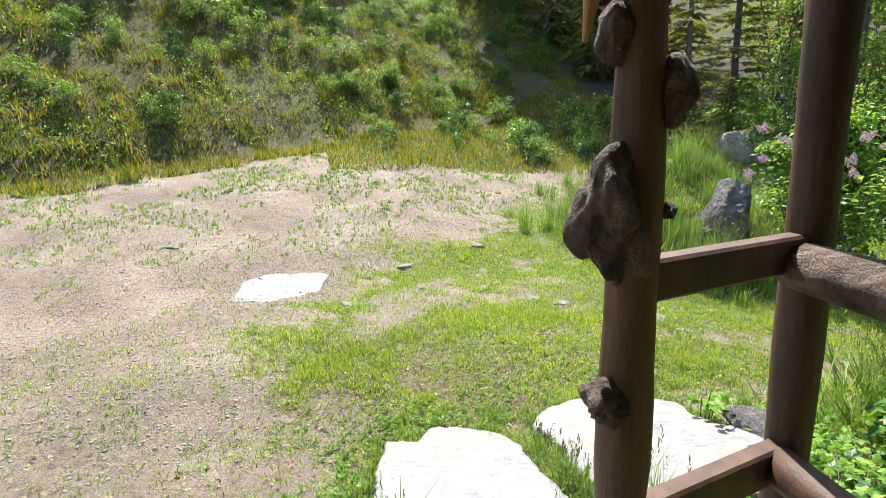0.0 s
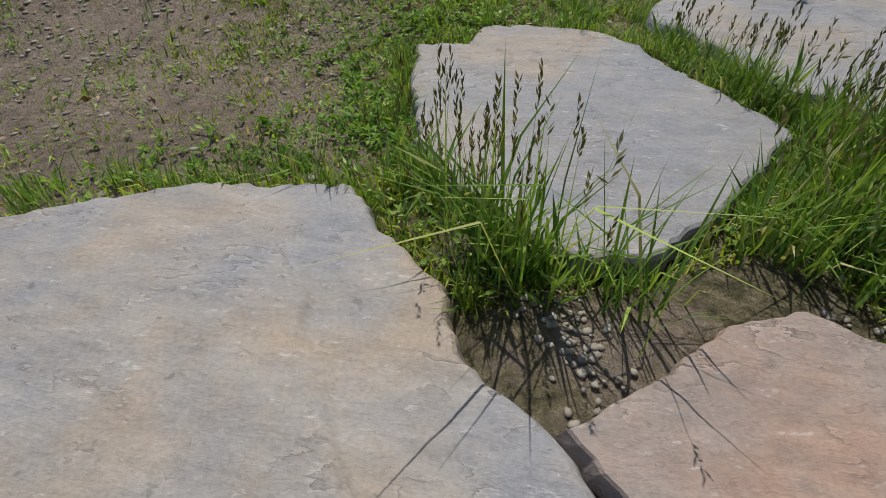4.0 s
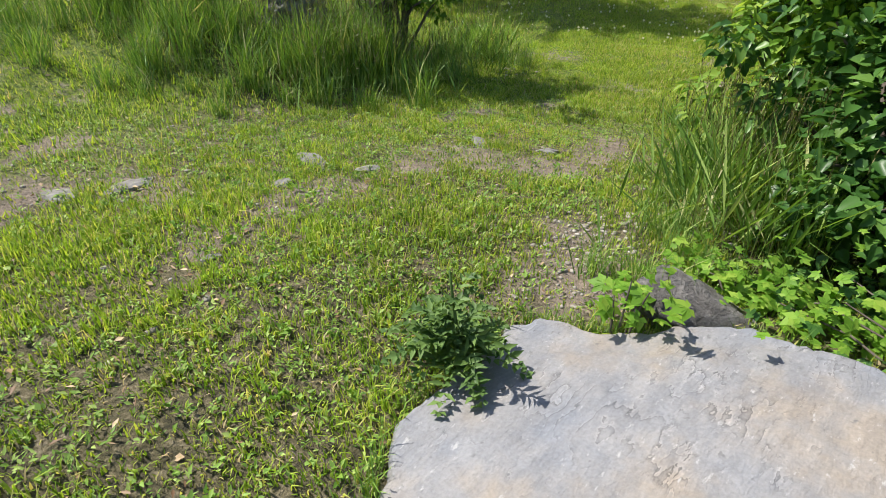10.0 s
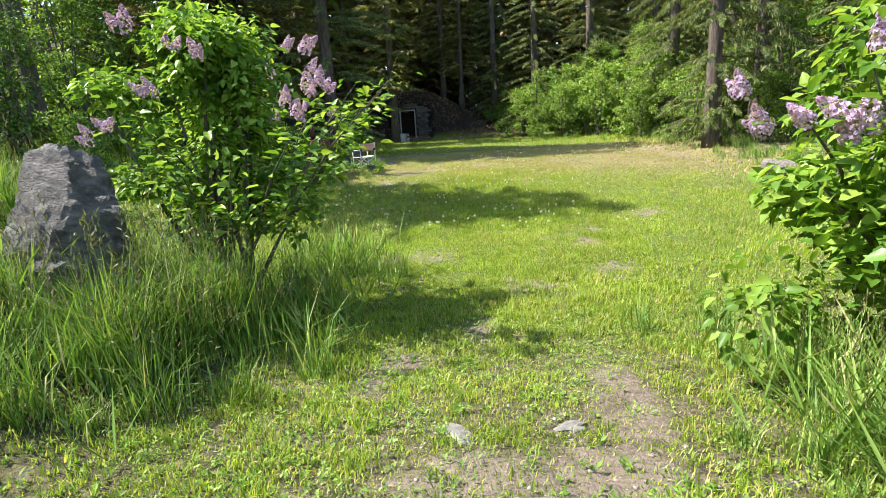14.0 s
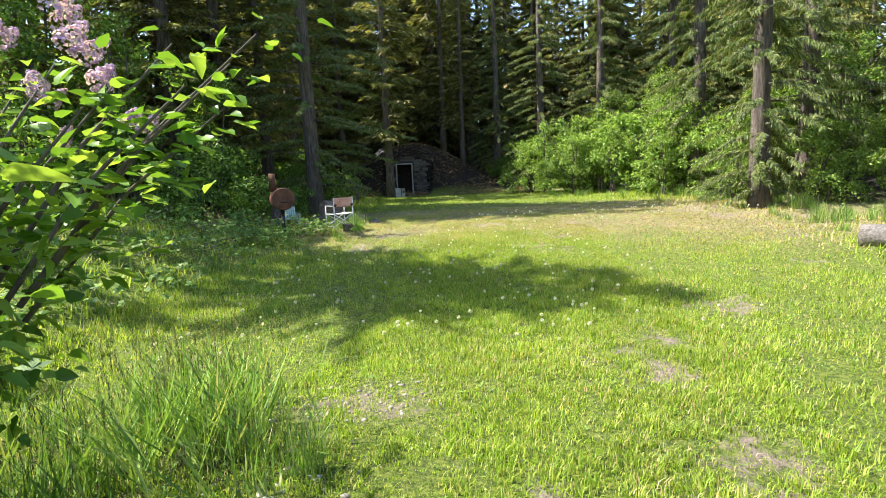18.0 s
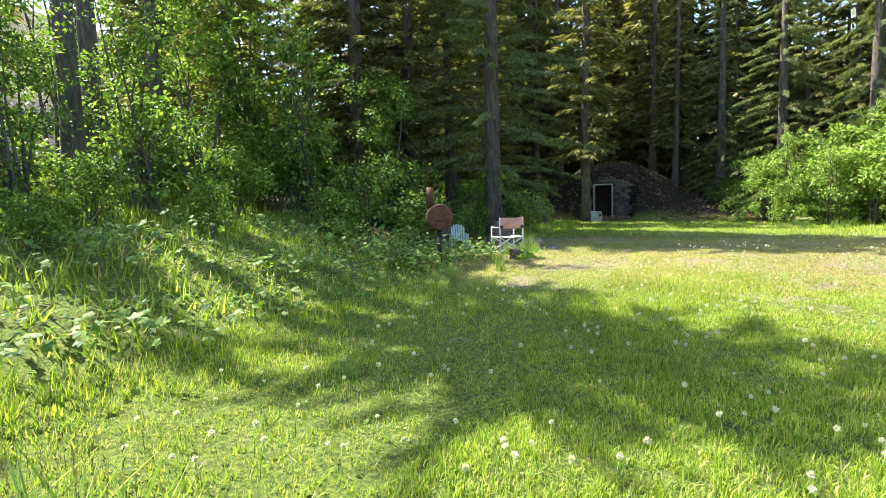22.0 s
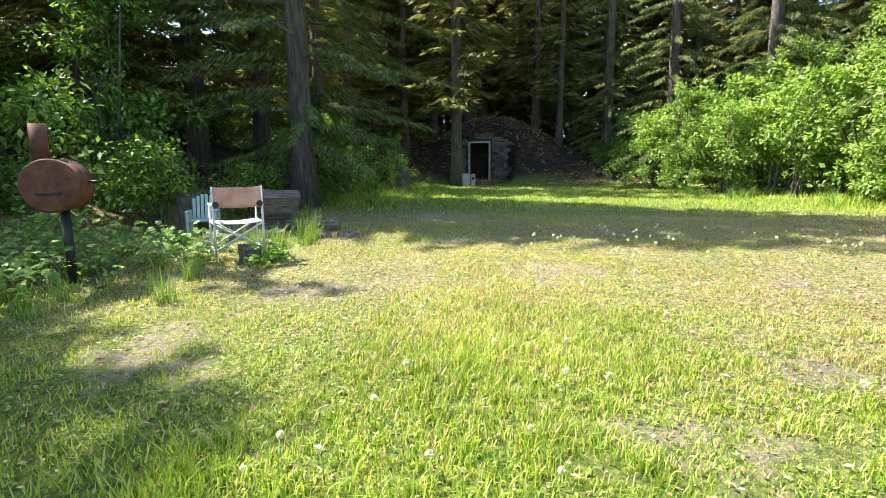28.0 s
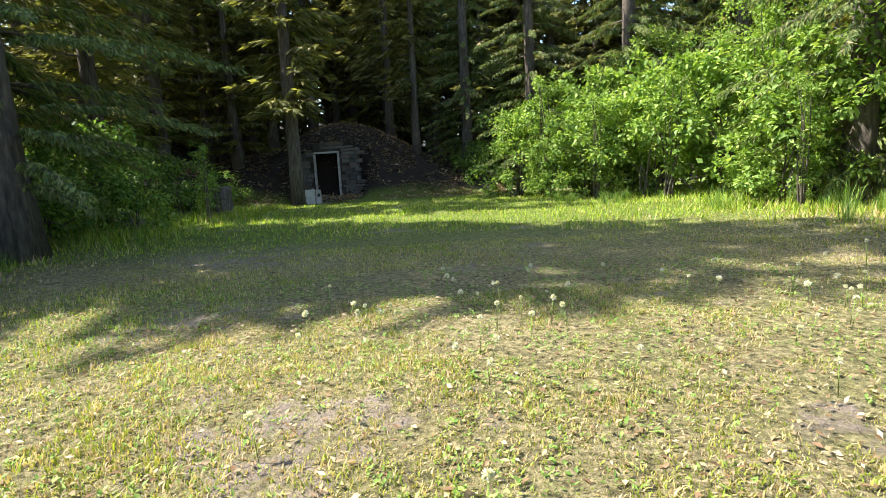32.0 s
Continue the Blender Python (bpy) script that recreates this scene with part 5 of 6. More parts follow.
def mound_litter():
    """Dead needles, twigs and leaves on the cellar mound."""
    n = 15000
    x, y = RNG.uniform(-10, 4.5, n), RNG.uniform(43.2, 49.5, n)
    k = lattice(x * 0.9, y * 0.9) + 0.5 * lattice(x * 2.7, y * 2.7) > -0.35
    x, y = x[k], y[k]
    n = len(x)
    ln = RNG.uniform(0.05, 0.22, n)
    v, f = leaves(np.stack([x, y, ground(x, y) + RNG.uniform(0.01, 0.06, n)], 1), rand_dirs(n) * [1, 1, 0.3], np.array([0, 0, 1.0]) + RNG.normal(0, 0.4, (n, 3)), ln, ln * RNG.uniform(0.1, 0.5, n), 0.2)
    solo("needle_litter", mesh_np("needle_litter", v, f, LITTER), Matrix(), "brown needles and twigs over the cellar mound", "leaf litter", kind="stuff")


mound_litter()
drive_sprigs()
lawn_grass()
weeds()
tuft_field("tall_grass", [(1.95, 5.08, 0.14, 0.05, 130, 0.42), (2.2, 5.14, 0.10, 0.06, 120, 0.34), (1.75, 4.95, 0.16, 0.05, 160, 0.22), (2.25, 5.95, 0.10, 0.18, 420, 0.36), (2.1, 6.25, 0.12, 0.14, 420, 0.40), (1.65, 6.2, 0.22, 0.05, 260, 0.22),
                           (1.3, 6.18, 0.25, 0.05, 320, 0.16), (0.45, 6.05, 0.15, 0.3, 420, 0.13), (0.9, 4.95, 0.3, 0.08, 320, 0.11), (1.35, 4.2, 0.07, 0.5, 480, 0.09), (2.3, 6.9, 0.25, 0.25, 220, 0.3)],
           "tall grass with seed heads between the stone slabs")
tuft_field("tall_grass", [(-3.6, 10.0, 0.7, 0.4, 1700, 0.3), (-3.3, 11.0, 0.7, 0.6, 3000, 0.5), (-4.6, 11.6, 0.8, 0.9, 2600, 0.6), (-2.7, 11.2, 0.4, 0.4, 1500, 0.42), (-2.3, 12.4, 0.35, 0.6, 1100, 0.36), (-2.8, 13.3, 0.6, 0.5, 1400, 0.38),
                           (-5.6, 10.4, 1.0, 0.8, 2600, 0.55), (-7.2, 11.2, 1.2, 0.9, 2200, 0.6), (-8.5, 12.6, 1.2, 1.0, 1500, 0.6), (-1.7, 13.75, 0.22, 0.28, 170, 0.62), (-2.2, 14.2, 0.35, 0.3, 220, 0.56), (-6.2, 12.4, 1.0, 1.0, 3000, 0.6), (-5.2, 13.4, 0.8, 0.7, 1600, 0.5), (-2.6, 10.5, 0.3, 0.25, 1000, 0.5), (-2.45, 11.1, 0.22, 0.25, 1100, 0.78), (-2.3, 11.25, 0.22, 0.3, 800, 0.6), (-2.6, 10.55, 0.12, 0.12, 500, 0.8), (-3.0, 10.45, 0.35, 0.2, 700, 0.4)],
           "long tangled meadow grass on the mound by the boulder")
tuft_field("tall_grass", [(1.45, 9.0, 0.16, 0.45, 260, 0.4), (1.7, 9.9, 0.25, 0.5, 300, 0.45), (0.95, 9.2, 0.16, 0.6, 500, 0.17), (0.95, 7.95, 0.2, 0.14, 420, 0.22), (1.7, 11, 0.4, 0.5, 800, 0.35), (1.3, 8.3, 0.12, 0.12, 220, 0.3)],
           "lush tall grass at the foot of the lilac")
tuft_field("tall_grass", [(9.0, 20.8, 0.7, 1.6, 1600, 0.5), (8.8, 23.6, 0.6, 1.0, 1400, 0.5), (9.0, 31, 1.2, 2.0, 1300, 0.5), (6.0, 36.4, 2.2, 0.6, 1600, 0.35), (9.8, 27.6, 0.9, 1.3, 1100, 0.5),
                           (-4.1, 24.0, 0.9, 1.2, 1700, 0.3), (-2.7, 25.3, 0.35, 0.4, 500, 0.36), (-3.2, 26.2, 0.4, 0.4, 500, 0.4), (-5.4, 22.2, 1.0, 1.4, 1500, 0.28), (-5.2, 18.6, 1.2, 1.6, 1600, 0.2), (-4.6, 27.6, 0.8, 1.2, 900, 0.3), (-5.4, 36, 0.7, 3.0, 1300, 0.35)],
           "rough longer grass along the edges of the lawn", seeds=False)


def bank_grass():
    n = 190000
    u, dd = RNG.uniform(-10, 38, n), -0.9 + 13 * RNG.uniform(0, 1, n) ** 1.15
    x, y = BANK_P[0] - 0.59 * u + BANK_N[0] * dd, BANK_P[1] + 0.81 * u + BANK_N[1] * dd
    k = RNG.uniform(0, 1, n) < 0.66 + 1.0 * fbm(x, y, 0.9, 17) + 0.5 * lattice(x * 3, y * 3) + 0.25 * (dd < 0.8)
    x, y = np.r_[x[k], RNG.uniform(-24, -11, 30000)], np.r_[y[k], RNG.uniform(5, 18, 30000)]
    n = len(x)
    v, f = blades(x, y, RNG.uniform(0.09, 0.32, n) * (1 + 0.4 * lattice(x * 2, y * 2)), RNG.uniform(0.018, 0.048, n), 0.8, 0.9, simple=True)
    solo("bank_grass", mesh_np("bank_grass", v, f, BANKGRASS), Matrix(), "patchy green and ochre grass on the mossy bank", "grass", kind="stuff")
    m = 60000
    u, dd = RNG.uniform(-10, 38, m), 0.3 + 12 * RNG.uniform(0, 1, m)
    x, y = BANK_P[0] - 0.59 * u + BANK_N[0] * dd, BANK_P[1] + 0.81 * u + BANK_N[1] * dd
    k = fbm(x, y, 1.4, 19) > 0.03
    x, y = x[k], y[k]
    m = len(x)
    ln = RNG.uniform(0.05, 0.13, m)
    v, f = leaves(np.stack([x, y, ground(x, y) + RNG.uniform(0.02, 0.28, m)], 1), rand_dirs(m), np.array([0, 0, 1.0]) + RNG.normal(0, 0.4, (m, 3)), ln, ln * 0.6)
    solo("bank_herbs", mesh_np("bank_herbs", v, f, SHRUB), Matrix(), "low leafy herbs scattered over the mossy bank", "weeds", kind="stuff")
    m = 9000
    u, dd = RNG.uniform(-10, 30, m), RNG.normal(-0.3, 0.45, m)
    x, y = BANK_P[0] - 0.59 * u + BANK_N[0] * dd, BANK_P[1] + 0.81 * u + BANK_N[1] * dd
    k = lattice(x * 0.8, y * 0.8) + 0.5 * lattice(x * 3, y * 3) > -0.1
    v, f = blades(x[k], y[k], RNG.uniform(0.04, 0.14, k.sum()), RNG.uniform(0.012, 0.03, k.sum()), 0.8, 0.9, simple=True)
    solo("verge_grass", mesh_np("verge_grass", v, f, GRASS), Matrix(), "bright strip of grass where bank meets drive", "grass", kind="stuff")


bank_grass()


def slab_fringe():
    """Short grass leaning over the rims of the slabs."""
    X, Y = [], []
    for key, outline in SLABS.items():
        o = np.asarray(outline, float)
        for a, c in zip(o, np.roll(o, -1, 0)):
            m = int(np.linalg.norm(c - a) * 420)
            t = RNG.uniform(0, 1, m)[:, None]
            out = np.array([c[1] - a[1], a[0] - c[0]])
            out = out / np.linalg.norm(out)
            if out @ ((a + c) / 2 - o.mean(0)) < 0:
                out = -out
            p = a + (c - a) * t + out * (0.012 + np.abs(RNG.normal(0, 0.03, m)))[:, None]
            X.append(p[:, 0])
            Y.append(p[:, 1])
    x, y = np.concatenate(X), np.concatenate(Y)
    k = ~in_slab(x, y, 1.0) & ~((x > 2.35) & (y < 5.9)) & ~((x > 1.7) & (y > 6.3)) & (y > 3.2) & (RNG.uniform(0, 1, len(x)) < 0.55 + 0.9 * lattice(x * 6, y * 6))
    x, y = x[k], y[k]
    h = RNG.uniform(0.05, 0.14, len(x)) * (1 + 0.5 * lattice(x * 5, y * 5))
    v, f = blades(x, y, h, RNG.uniform(0.003, 0.007, len(x)), 0.6, 0.7)
    solo("fringe_grass", mesh_np("fringe_grass", v, f, TALL), Matrix(), "short grass leaning over the rims of the slabs", "grass", kind="stuff")


slab_fringe()


def eared_grass(label, spots):
    """Stout stems with broad blades and dark ears: spots of (x, y, spread x, spread y, stems, height)."""
    V, F, off, EV, EF, eoff = [], [], 0, [], [], 0
    for cx, cy, sx, sy, n, hh in spots:
        x, y = RNG.normal(cx, sx, n), RNG.normal(cy, sy, n)
        k = ~in_slab(x, y, 0.99)
        x, y = x[k], y[k]
        n = len(x)
        h = hh * RNG.uniform(0.6, 1.15, n)
        v, f = blades(x, y, h, np.full(n, 0.0045), 0.25, 0.2)
        sets = [(v, f)]
        tip = v.reshape(-1, 5, 3)[:, 4]
        mid = v.reshape(-1, 5, 3)[:, 2]
        for q in range(3):
            s = RNG.uniform(0.05, 0.8, n)[:, None]
            p = np.column_stack([x, y, ground(x, y)]) * (1 - s) + mid * s
            a = RNG.uniform(0, 6.28, n)
            d = np.stack([np.cos(a), np.sin(a), RNG.uniform(0.6, 2.2, n)], 1)
            sets.append(leaves(p, d, np.stack([-np.sin(a), np.cos(a), 0.4 * np.ones(n)], 1) * 0.3 + np.array([0, 0, 1.0]), (0.40 + 0.25 * (hh > 0.5)) * hh * RNG.uniform(0.5, 1.2, n), np.full(n, 0.012 + 0.004 * (hh > 0.5)), 0.2))
        for v, f in sets:
            V.append(v)
            F.append(f + off)
            off += len(v)
        ear = 0.17 * hh * RNG.uniform(0.8, 1.3, n)
        for q in range(12):
            p = tip - np.array([0, 0, 1.0]) * (ear * (q / 12.0 - 0.25))[:, None]
            a = RNG.uniform(0, 6.28, n)
            d = np.stack([0.35 * np.cos(a), 0.35 * np.sin(a), np.ones(n)], 1)
            lv, lf = leaves(p, d, RNG.standard_normal(p.shape), np.full(n, 0.022), np.full(n, 0.0055), 0.2)
            EV.append(lv)
            EF.append(lf + eoff)
            eoff += len(lv)
    solo("eared_grass", mesh_np("eared_grass", np.vstack(V), np.vstack(F), TALL), Matrix(), label, "grass", kind="stuff")
    solo("grass_ears", mesh_np("grass_ears", np.vstack(EV), np.vstack(EF), EAR), Matrix(), "dark narrow ears on stout grass stems", "grass", kind="stuff")


eared_grass("stout eared grass growing in the gaps between the slabs", [(1.95, 5.02, 0.13, 0.05, 30, 0.46), (2.12, 5.06, 0.10, 0.04, 16, 0.40), (1.72, 4.9, 0.10, 0.04, 12, 0.28), (2.05, 6.12, 0.16, 0.10, 44, 0.40), (2.2, 5.85, 0.08, 0.12, 26, 0.40), (1.6, 6.17, 0.2, 0.03, 26, 0.30), (1.1, 6.14, 0.15, 0.03, 16, 0.22)])
eared_grass("tall dark eared grass in the shade of the lilac", [(-1.75, 13.6, 0.25, 0.28, 90, 0.75), (-2.1, 14.1, 0.32, 0.28, 95, 0.7), (-1.35, 13.2, 0.15, 0.2, 26, 0.5), (-2.2, 12.9, 0.2, 0.5, 60, 0.6), (-1.7, 11.9, 0.2, 0.4, 50, 0.6), (1.42, 9.2, 0.2, 0.45, 240, 0.72), (1.5, 8.9, 0.15, 0.25, 120, 0.78), (-3.4, 10.4, 0.6, 0.4, 90, 0.6)])


# ---- lilacs ----
def panicle(rng, size):
    """A cone of four-petalled florets, tip up along z."""
    m = 130
    u = rng.uniform(0, 1, m) ** 0.8
    a = rng.uniform(0, 6.28, m)
    r = size * 0.36 * (1 - u) ** 0.6 * (0.55 + 0.45 * np.minimum(1, 7 * u)) * rng.uniform(0.75, 1.1, m)
    p = np.stack([np.cos(a) * r, np.sin(a) * r, u * size], 1)
    face = np.stack([np.cos(a), np.sin(a), 0.5 + 0 * a], 1) + rng.normal(0, 0.35, (m, 3))
    face /= np.linalg.norm(face, axis=1)[:, None]
    side = np.cross(face, rng.standard_normal((m, 3)))
    side /= np.linalg.norm(side, axis=1)[:, None]
    other = np.cross(face, side)
    V, F, off = [], [], 0
    for d in (side, other, -side, -other):
        v, f = leaves(p, d, face, np.full(m, 0.012), np.full(m, 0.010), 0.1)
        V.append(v)
        F.append(f + off)
        off += len(v)
    return mesh_np("blossom", np.vstack(V), np.vstack(F), PETAL)


PANICLES = [panicle(np.random.default_rng(200 + i), s) for i, s in enumerate((0.13, 0.16, 0.19))]


def lilac(x, y, rx, ry, h, n, seed, label, blooms, sprays=(), mat=LILAC, leaf=0.09, lift=0.14):
    """A many-stemmed lilac with heart-shaped leaves and panicles of blossom."""
    stems, lv, c, cr = bush_meshes(seed, rx, ry, h, 10, 0.05, mat, 80, lift, 22, 0.7)
    rng = np.random.default_rng(seed + 1)
    k = rng.integers(0, len(c), n)
    dirs = rng.standard_normal((n, 3))
    dirs /= np.linalg.norm(dirs, axis=1)[:, None]
    p = c[k] + dirs * (0.9 * cr[k] * rng.uniform(0.3, 1.15, n))[:, None]
    p[:, 2] = np.maximum(p[:, 2], 0.06)
    ln = leaf * rng.uniform(0.55, 1.25, n)
    v, f = hearts(p, dirs * [1, 1, 0.3] + [0, 0, -0.35] + rng.normal(0, 0.4, (n, 3)), np.array([0, 0, 1.0]) + 0.7 * dirs + rng.normal(0, 0.3, (n, 3)), ln, ln * rng.uniform(0.65, 0.85, n))
    t = bush("lilac_bush", x, y, (stems, mesh_np("leaves", v, f, mat)), label, 1.0, 0.0, "lilac bush")
    base = np.array((x, y, gz(x, y) - 0.03))
    for wx, wy, wz in sprays:
        p = np.array((wx, wy, wz)) - base
        st = tube([(p * 0.5 + [0, 0, 0.1]).tolist(), (p * 0.75 + [0, 0, 0.12]).tolist(), p.tolist()], [0.012, 0.009, 0.004], 6, 0, False)
        part("branch", tubes_mesh("branch", [st], TWIG), None, t)
        m = 52
        s = rng.uniform(0.55, 1.0, m)[:, None]
        q = p[None] * s + [0, 0, 0.08] * (1 - s) + rng.normal(0, 0.10, (m, 3))
        d = rng.normal(0, 1, (m, 3)) * [1, 1, 0.3] + p / np.linalg.norm(p) * 0.5 + [0, 0, -0.35]
        ln = rng.uniform(0.055, 0.11, m)
        v, f = hearts(q, d, np.array([0, 0, 1.0]) + rng.normal(0, 0.3, (m, 3)), ln, ln * 0.72)
        tagged(part("leafy_spray", mesh_np("leafy_spray", v, f, mat), None, t), kind="stuff")
    for wx, wy, wz, sz in blooms:
        p = Vector((wx, wy, wz)) - Vector(base)
        away = math.atan2(p.y, p.x)
        for q in range(2):
            ob = part("blossom", PANICLES[rng.integers(3)], None, t, "pale purple lilac panicle")
            ob.location = p + Vector(rng.normal(0, 0.03, 3)) - Vector((0, 0, 0.06))
            ob.rotation_euler = (0, rng.uniform(0.3, 1.1), away + rng.normal(0, 0.7))
            ob.scale = (sz * 9,) * 3
    return t


lilac(-2.62, 12.3, 1.02, 0.9, 2.85, 9500, 81, "lilac bush in pale purple bloom beside the boulder",
      [(-1.56, 11.72, 2.43, 0.1), (-1.42, 11.37, 2.15, 0.11), (-1.68, 11.74, 1.9, 0.1), (-1.61, 11.37, 2.02, 0.09), (-2.56, 11.18, 2.57, 0.1), (-2.45, 11.12, 2.15, 0.09), (-2.86, 11.17, 1.95, 0.08), (-2.11, 11.17, 2.36, 0.09), (-2.31, 11.17, 2.42, 0.08), (-3.26, 11.62, 1.9, 0.08),
       (-1.6, 12.7, 2.2, 0.1), (-1.8, 12.9, 2.35, 0.1), (-1.9, 13.3, 2.15, 0.11), (-2.15, 13.25, 2.1, 0.1), (-2.3, 13.2, 2.4, 0.1), (-2.6, 13.3, 2.3, 0.09), (-2, 12.9, 2.6, 0.1),
       (-2.58, 13.75, 2.2, 0.1), (-2.13, 13.95, 2.08, 0.1), (-2.45, 13.8, 1.97, 0.09), (-1.75, 13.35, 1.98, 0.09)],
      [(-1.23, 12.77, 2.0), (-1, 12.95, 2.22), (-1.1, 12.9, 2.1), (-1.2, 13.05, 1.95), (-1.35, 12.95, 2.2), (-1.45, 12.5, 1.9), (-1.8, 13.25, 2.1), (-2.6, 13.7, 2.2), (-2.3, 13.6, 2.3), (-1.01, 11.52, 1.98), (-1.21, 11.52, 1.9), (-2.71, 11.27, 2.0), (-2.06, 11.27, 1.6), (-1.66, 11.42, 1.7), (-2.46, 11.32, 1.5)], LILAC, 0.072, 0.29)
lilac(2.15, 10.05, 1.05, 1.15, 2.5, 8500, 91, "lilac bush with large pale purple panicles beside the track",
      [(1.45, 9.75, 1.7, 0.13), (1.28, 9.7, 1.66, 0.11), (1.6, 9.95, 2.0, 0.13), (1.45, 10.6, 1.68, 0.12), (1.4, 10.8, 1.85, 0.11), (1.75, 9.5, 1.95, 0.12), (1.2, 9.9, 1.75, 0.1), (1.5, 9.6, 1.85, 0.12)],
      [(1.25, 9.9, 1.45), (1.3, 9.75, 1.3), (1.2, 9.95, 1.75), (1.3, 9.65, 1.9)])
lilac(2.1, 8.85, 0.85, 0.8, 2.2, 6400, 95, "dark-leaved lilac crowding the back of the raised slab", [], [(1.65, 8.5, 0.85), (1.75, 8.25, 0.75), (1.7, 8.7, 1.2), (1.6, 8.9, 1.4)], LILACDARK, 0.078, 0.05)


# ---- vines, thistle, big-leaved plants ----
def lobed_leaf_cloud(n, centers, spread, leaf, rng):
    """Maple-like leaves: five pointed lobes each from one stalk."""
    k = rng.integers(0, len(centers), n)
    p = np.asarray(centers)[k] + rng.normal(0, 1, (n, 3)) * np.asarray(spread)
    p[:, 2] = np.maximum(p[:, 2], ground(p[:, 0], p[:, 1]) + 0.04)
    face = np.array([0.1, -0.25, 1.0]) + rng.normal(0, 0.35, (n, 3))
    face /= np.linalg.norm(face, axis=1)[:, None]
    a0 = np.cross(face, rng.standard_normal((n, 3)))
    a0 /= np.linalg.norm(a0, axis=1)[:, None]
    b0 = np.cross(face, a0)
    V, F, off = [], [], 0
    size = leaf * rng.uniform(0.55, 1.25, n)
    for ang, s in ((0, 1.0), (0.9, 0.85), (-0.9, 0.85), (1.9, 0.55), (-1.9, 0.55)):
        d = a0 * math.cos(ang) + b0 * math.sin(ang) - face * 0.18
        v, f = leaves(p, d, face, size * s, size * s * 0.62, 0.08)
        V.append(v)
        F.append(f + off)
        off += len(v)
    return np.vstack(V), np.vstack(F)


def leafy(name, label, category, anchor, n, centers, spread, leaf, mat, seed, stems=8):
    rng = np.random.default_rng(seed)
    ax, ay = anchor
    t = thing(name, pose(ax, ay, gz(ax, ay)), label, category)
    v, f = lobed_leaf_cloud(n, centers, spread, leaf, rng)
    o = np.array([ax, ay, gz(ax, ay)])
    tagged(part("foliage", mesh_np("foliage", v - o, f, mat), None, t), kind="stuff")
    ts = []
    for _ in range(stems):
        e = np.asarray(centers)[rng.integers(0, len(centers))] - o + rng.normal(0, 1, 3) * np.asarray(spread) * 0.6
        b = e * [0.5, 0.5, 0] + [0, 0, float(ground(ax + e[0] * 0.5, ay + e[1] * 0.5)) - o[2] - 0.02]
        ts.append(tube([b, (b + e) / 2 + [0, 0, 0.05], e], [0.006, 0.005, 0.003], 5, 0, False))
    tagged(part("branchwork", tubes_mesh("branchwork", ts, TWIG), None, t), kind="stuff")
    return t


leafy("maple_vine", "light green maple-like shrub spilling beside the raised slab", "shrub", (2.45, 7.2), 330, [(2.15, 7.9, 0.62), (2.4, 7.4, 0.68), (2.6, 6.9, 0.72), (1.75, 8.05, 0.55), (2.7, 7.5, 0.85), (2.35, 6.75, 0.55)], (0.2, 0.22, 0.10), 0.042, VINE, 1)
leafy("maple_vine", "light green vine climbing at the foot of the porch post", "shrub", (2.95, 6.2), 620, [(3.0, 6.1, 0.75), (3.1, 6.4, 0.95), (2.9, 6.55, 0.7), (3.2, 6.0, 0.72), (3.15, 5.85, 0.68)], (0.11, 0.14, 0.10), 0.043, VINE, 2)
# dark leaves added under the vine; their colour stands for its shaded gaps
leafy("vine_gap_shade", "dark green leaves filling the shaded gaps beneath the light vine", "shrub", (2.5, 7.3), 700, [(2.2, 7.85, 0.45), (2.4, 7.4, 0.5), (2.6, 6.9, 0.5), (1.9, 8.05, 0.42), (2.8, 7.5, 0.6), (2.35, 6.75, 0.42), (2.1, 7.6, 0.38)], (0.2, 0.22, 0.10), 0.06, LILACDARK, 11, 6)
leafy("ground_vine", "low light green seedlings behind the raised slab", "seedlings", (1.5, 7.95), 260, [(1.5, 7.95, 0.42), (1.75, 7.85, 0.45), (1.3, 8.1, 0.4)], (0.14, 0.1, 0.05), 0.06, VINE, 3, 4)
leafy("maple_seedling", "bright yellow-green maple seedling at the slab's edge", "seedling", (0.95, 7.5), 30, [(0.95, 7.55, 0.5), (1.02, 7.57, 0.56)], (0.07, 0.06, 0.05), 0.065, VINE, 4, 5)
leafy("burdock", "clump of big dull green rhubarb-like leaves", "plant", (-4.2, 14.8), 36, [(-4.2, 14.8, 0.35), (-4.4, 14.9, 0.4), (-4.0, 14.7, 0.3)], (0.17, 0.16, 0.10), 0.19, DARKLEAF, 5, 10)
leafy("raspberry_patch", "leafy raspberry canes round the drum barbecue", "shrub", (-4.4, 23.6), 900, [(-4.7, 23.2, 0.5), (-4.3, 24.0, 0.45), (-5.1, 23.9, 0.5), (-4.2, 22.6, 0.4), (-5.3, 22.6, 0.6), (-3.8, 24.6, 0.42), (-5.8, 24.5, 0.7)], (0.3, 0.35, 0.13), 0.085, SHRUB, 6, 20)
leafy("sunlit_herbs", "bright leafy weeds in the sun beside the folding chair", "plants", (-2.7, 24.8), 130, [(-2.75, 24.35, 0.32), (-2.65, 24.6, 0.32), (-2.9, 25.0, 0.35)], (0.10, 0.12, 0.07), 0.06, VINE, 8, 12)
leafy("slope_herbs", "leafy herbs and seedlings on the wooded slope", "plants", (-6.0, 17.5), 1600, [(-6.0 + 1.5 * math.sin(i * 2.4), 15.2 + 0.55 * i, gz(-6.0 + 1.5 * math.sin(i * 2.4), 15.2 + 0.55 * i) + 0.22) for i in range(18)], (0.6, 0.45, 0.08), 0.085, SHRUB, 7, 30)


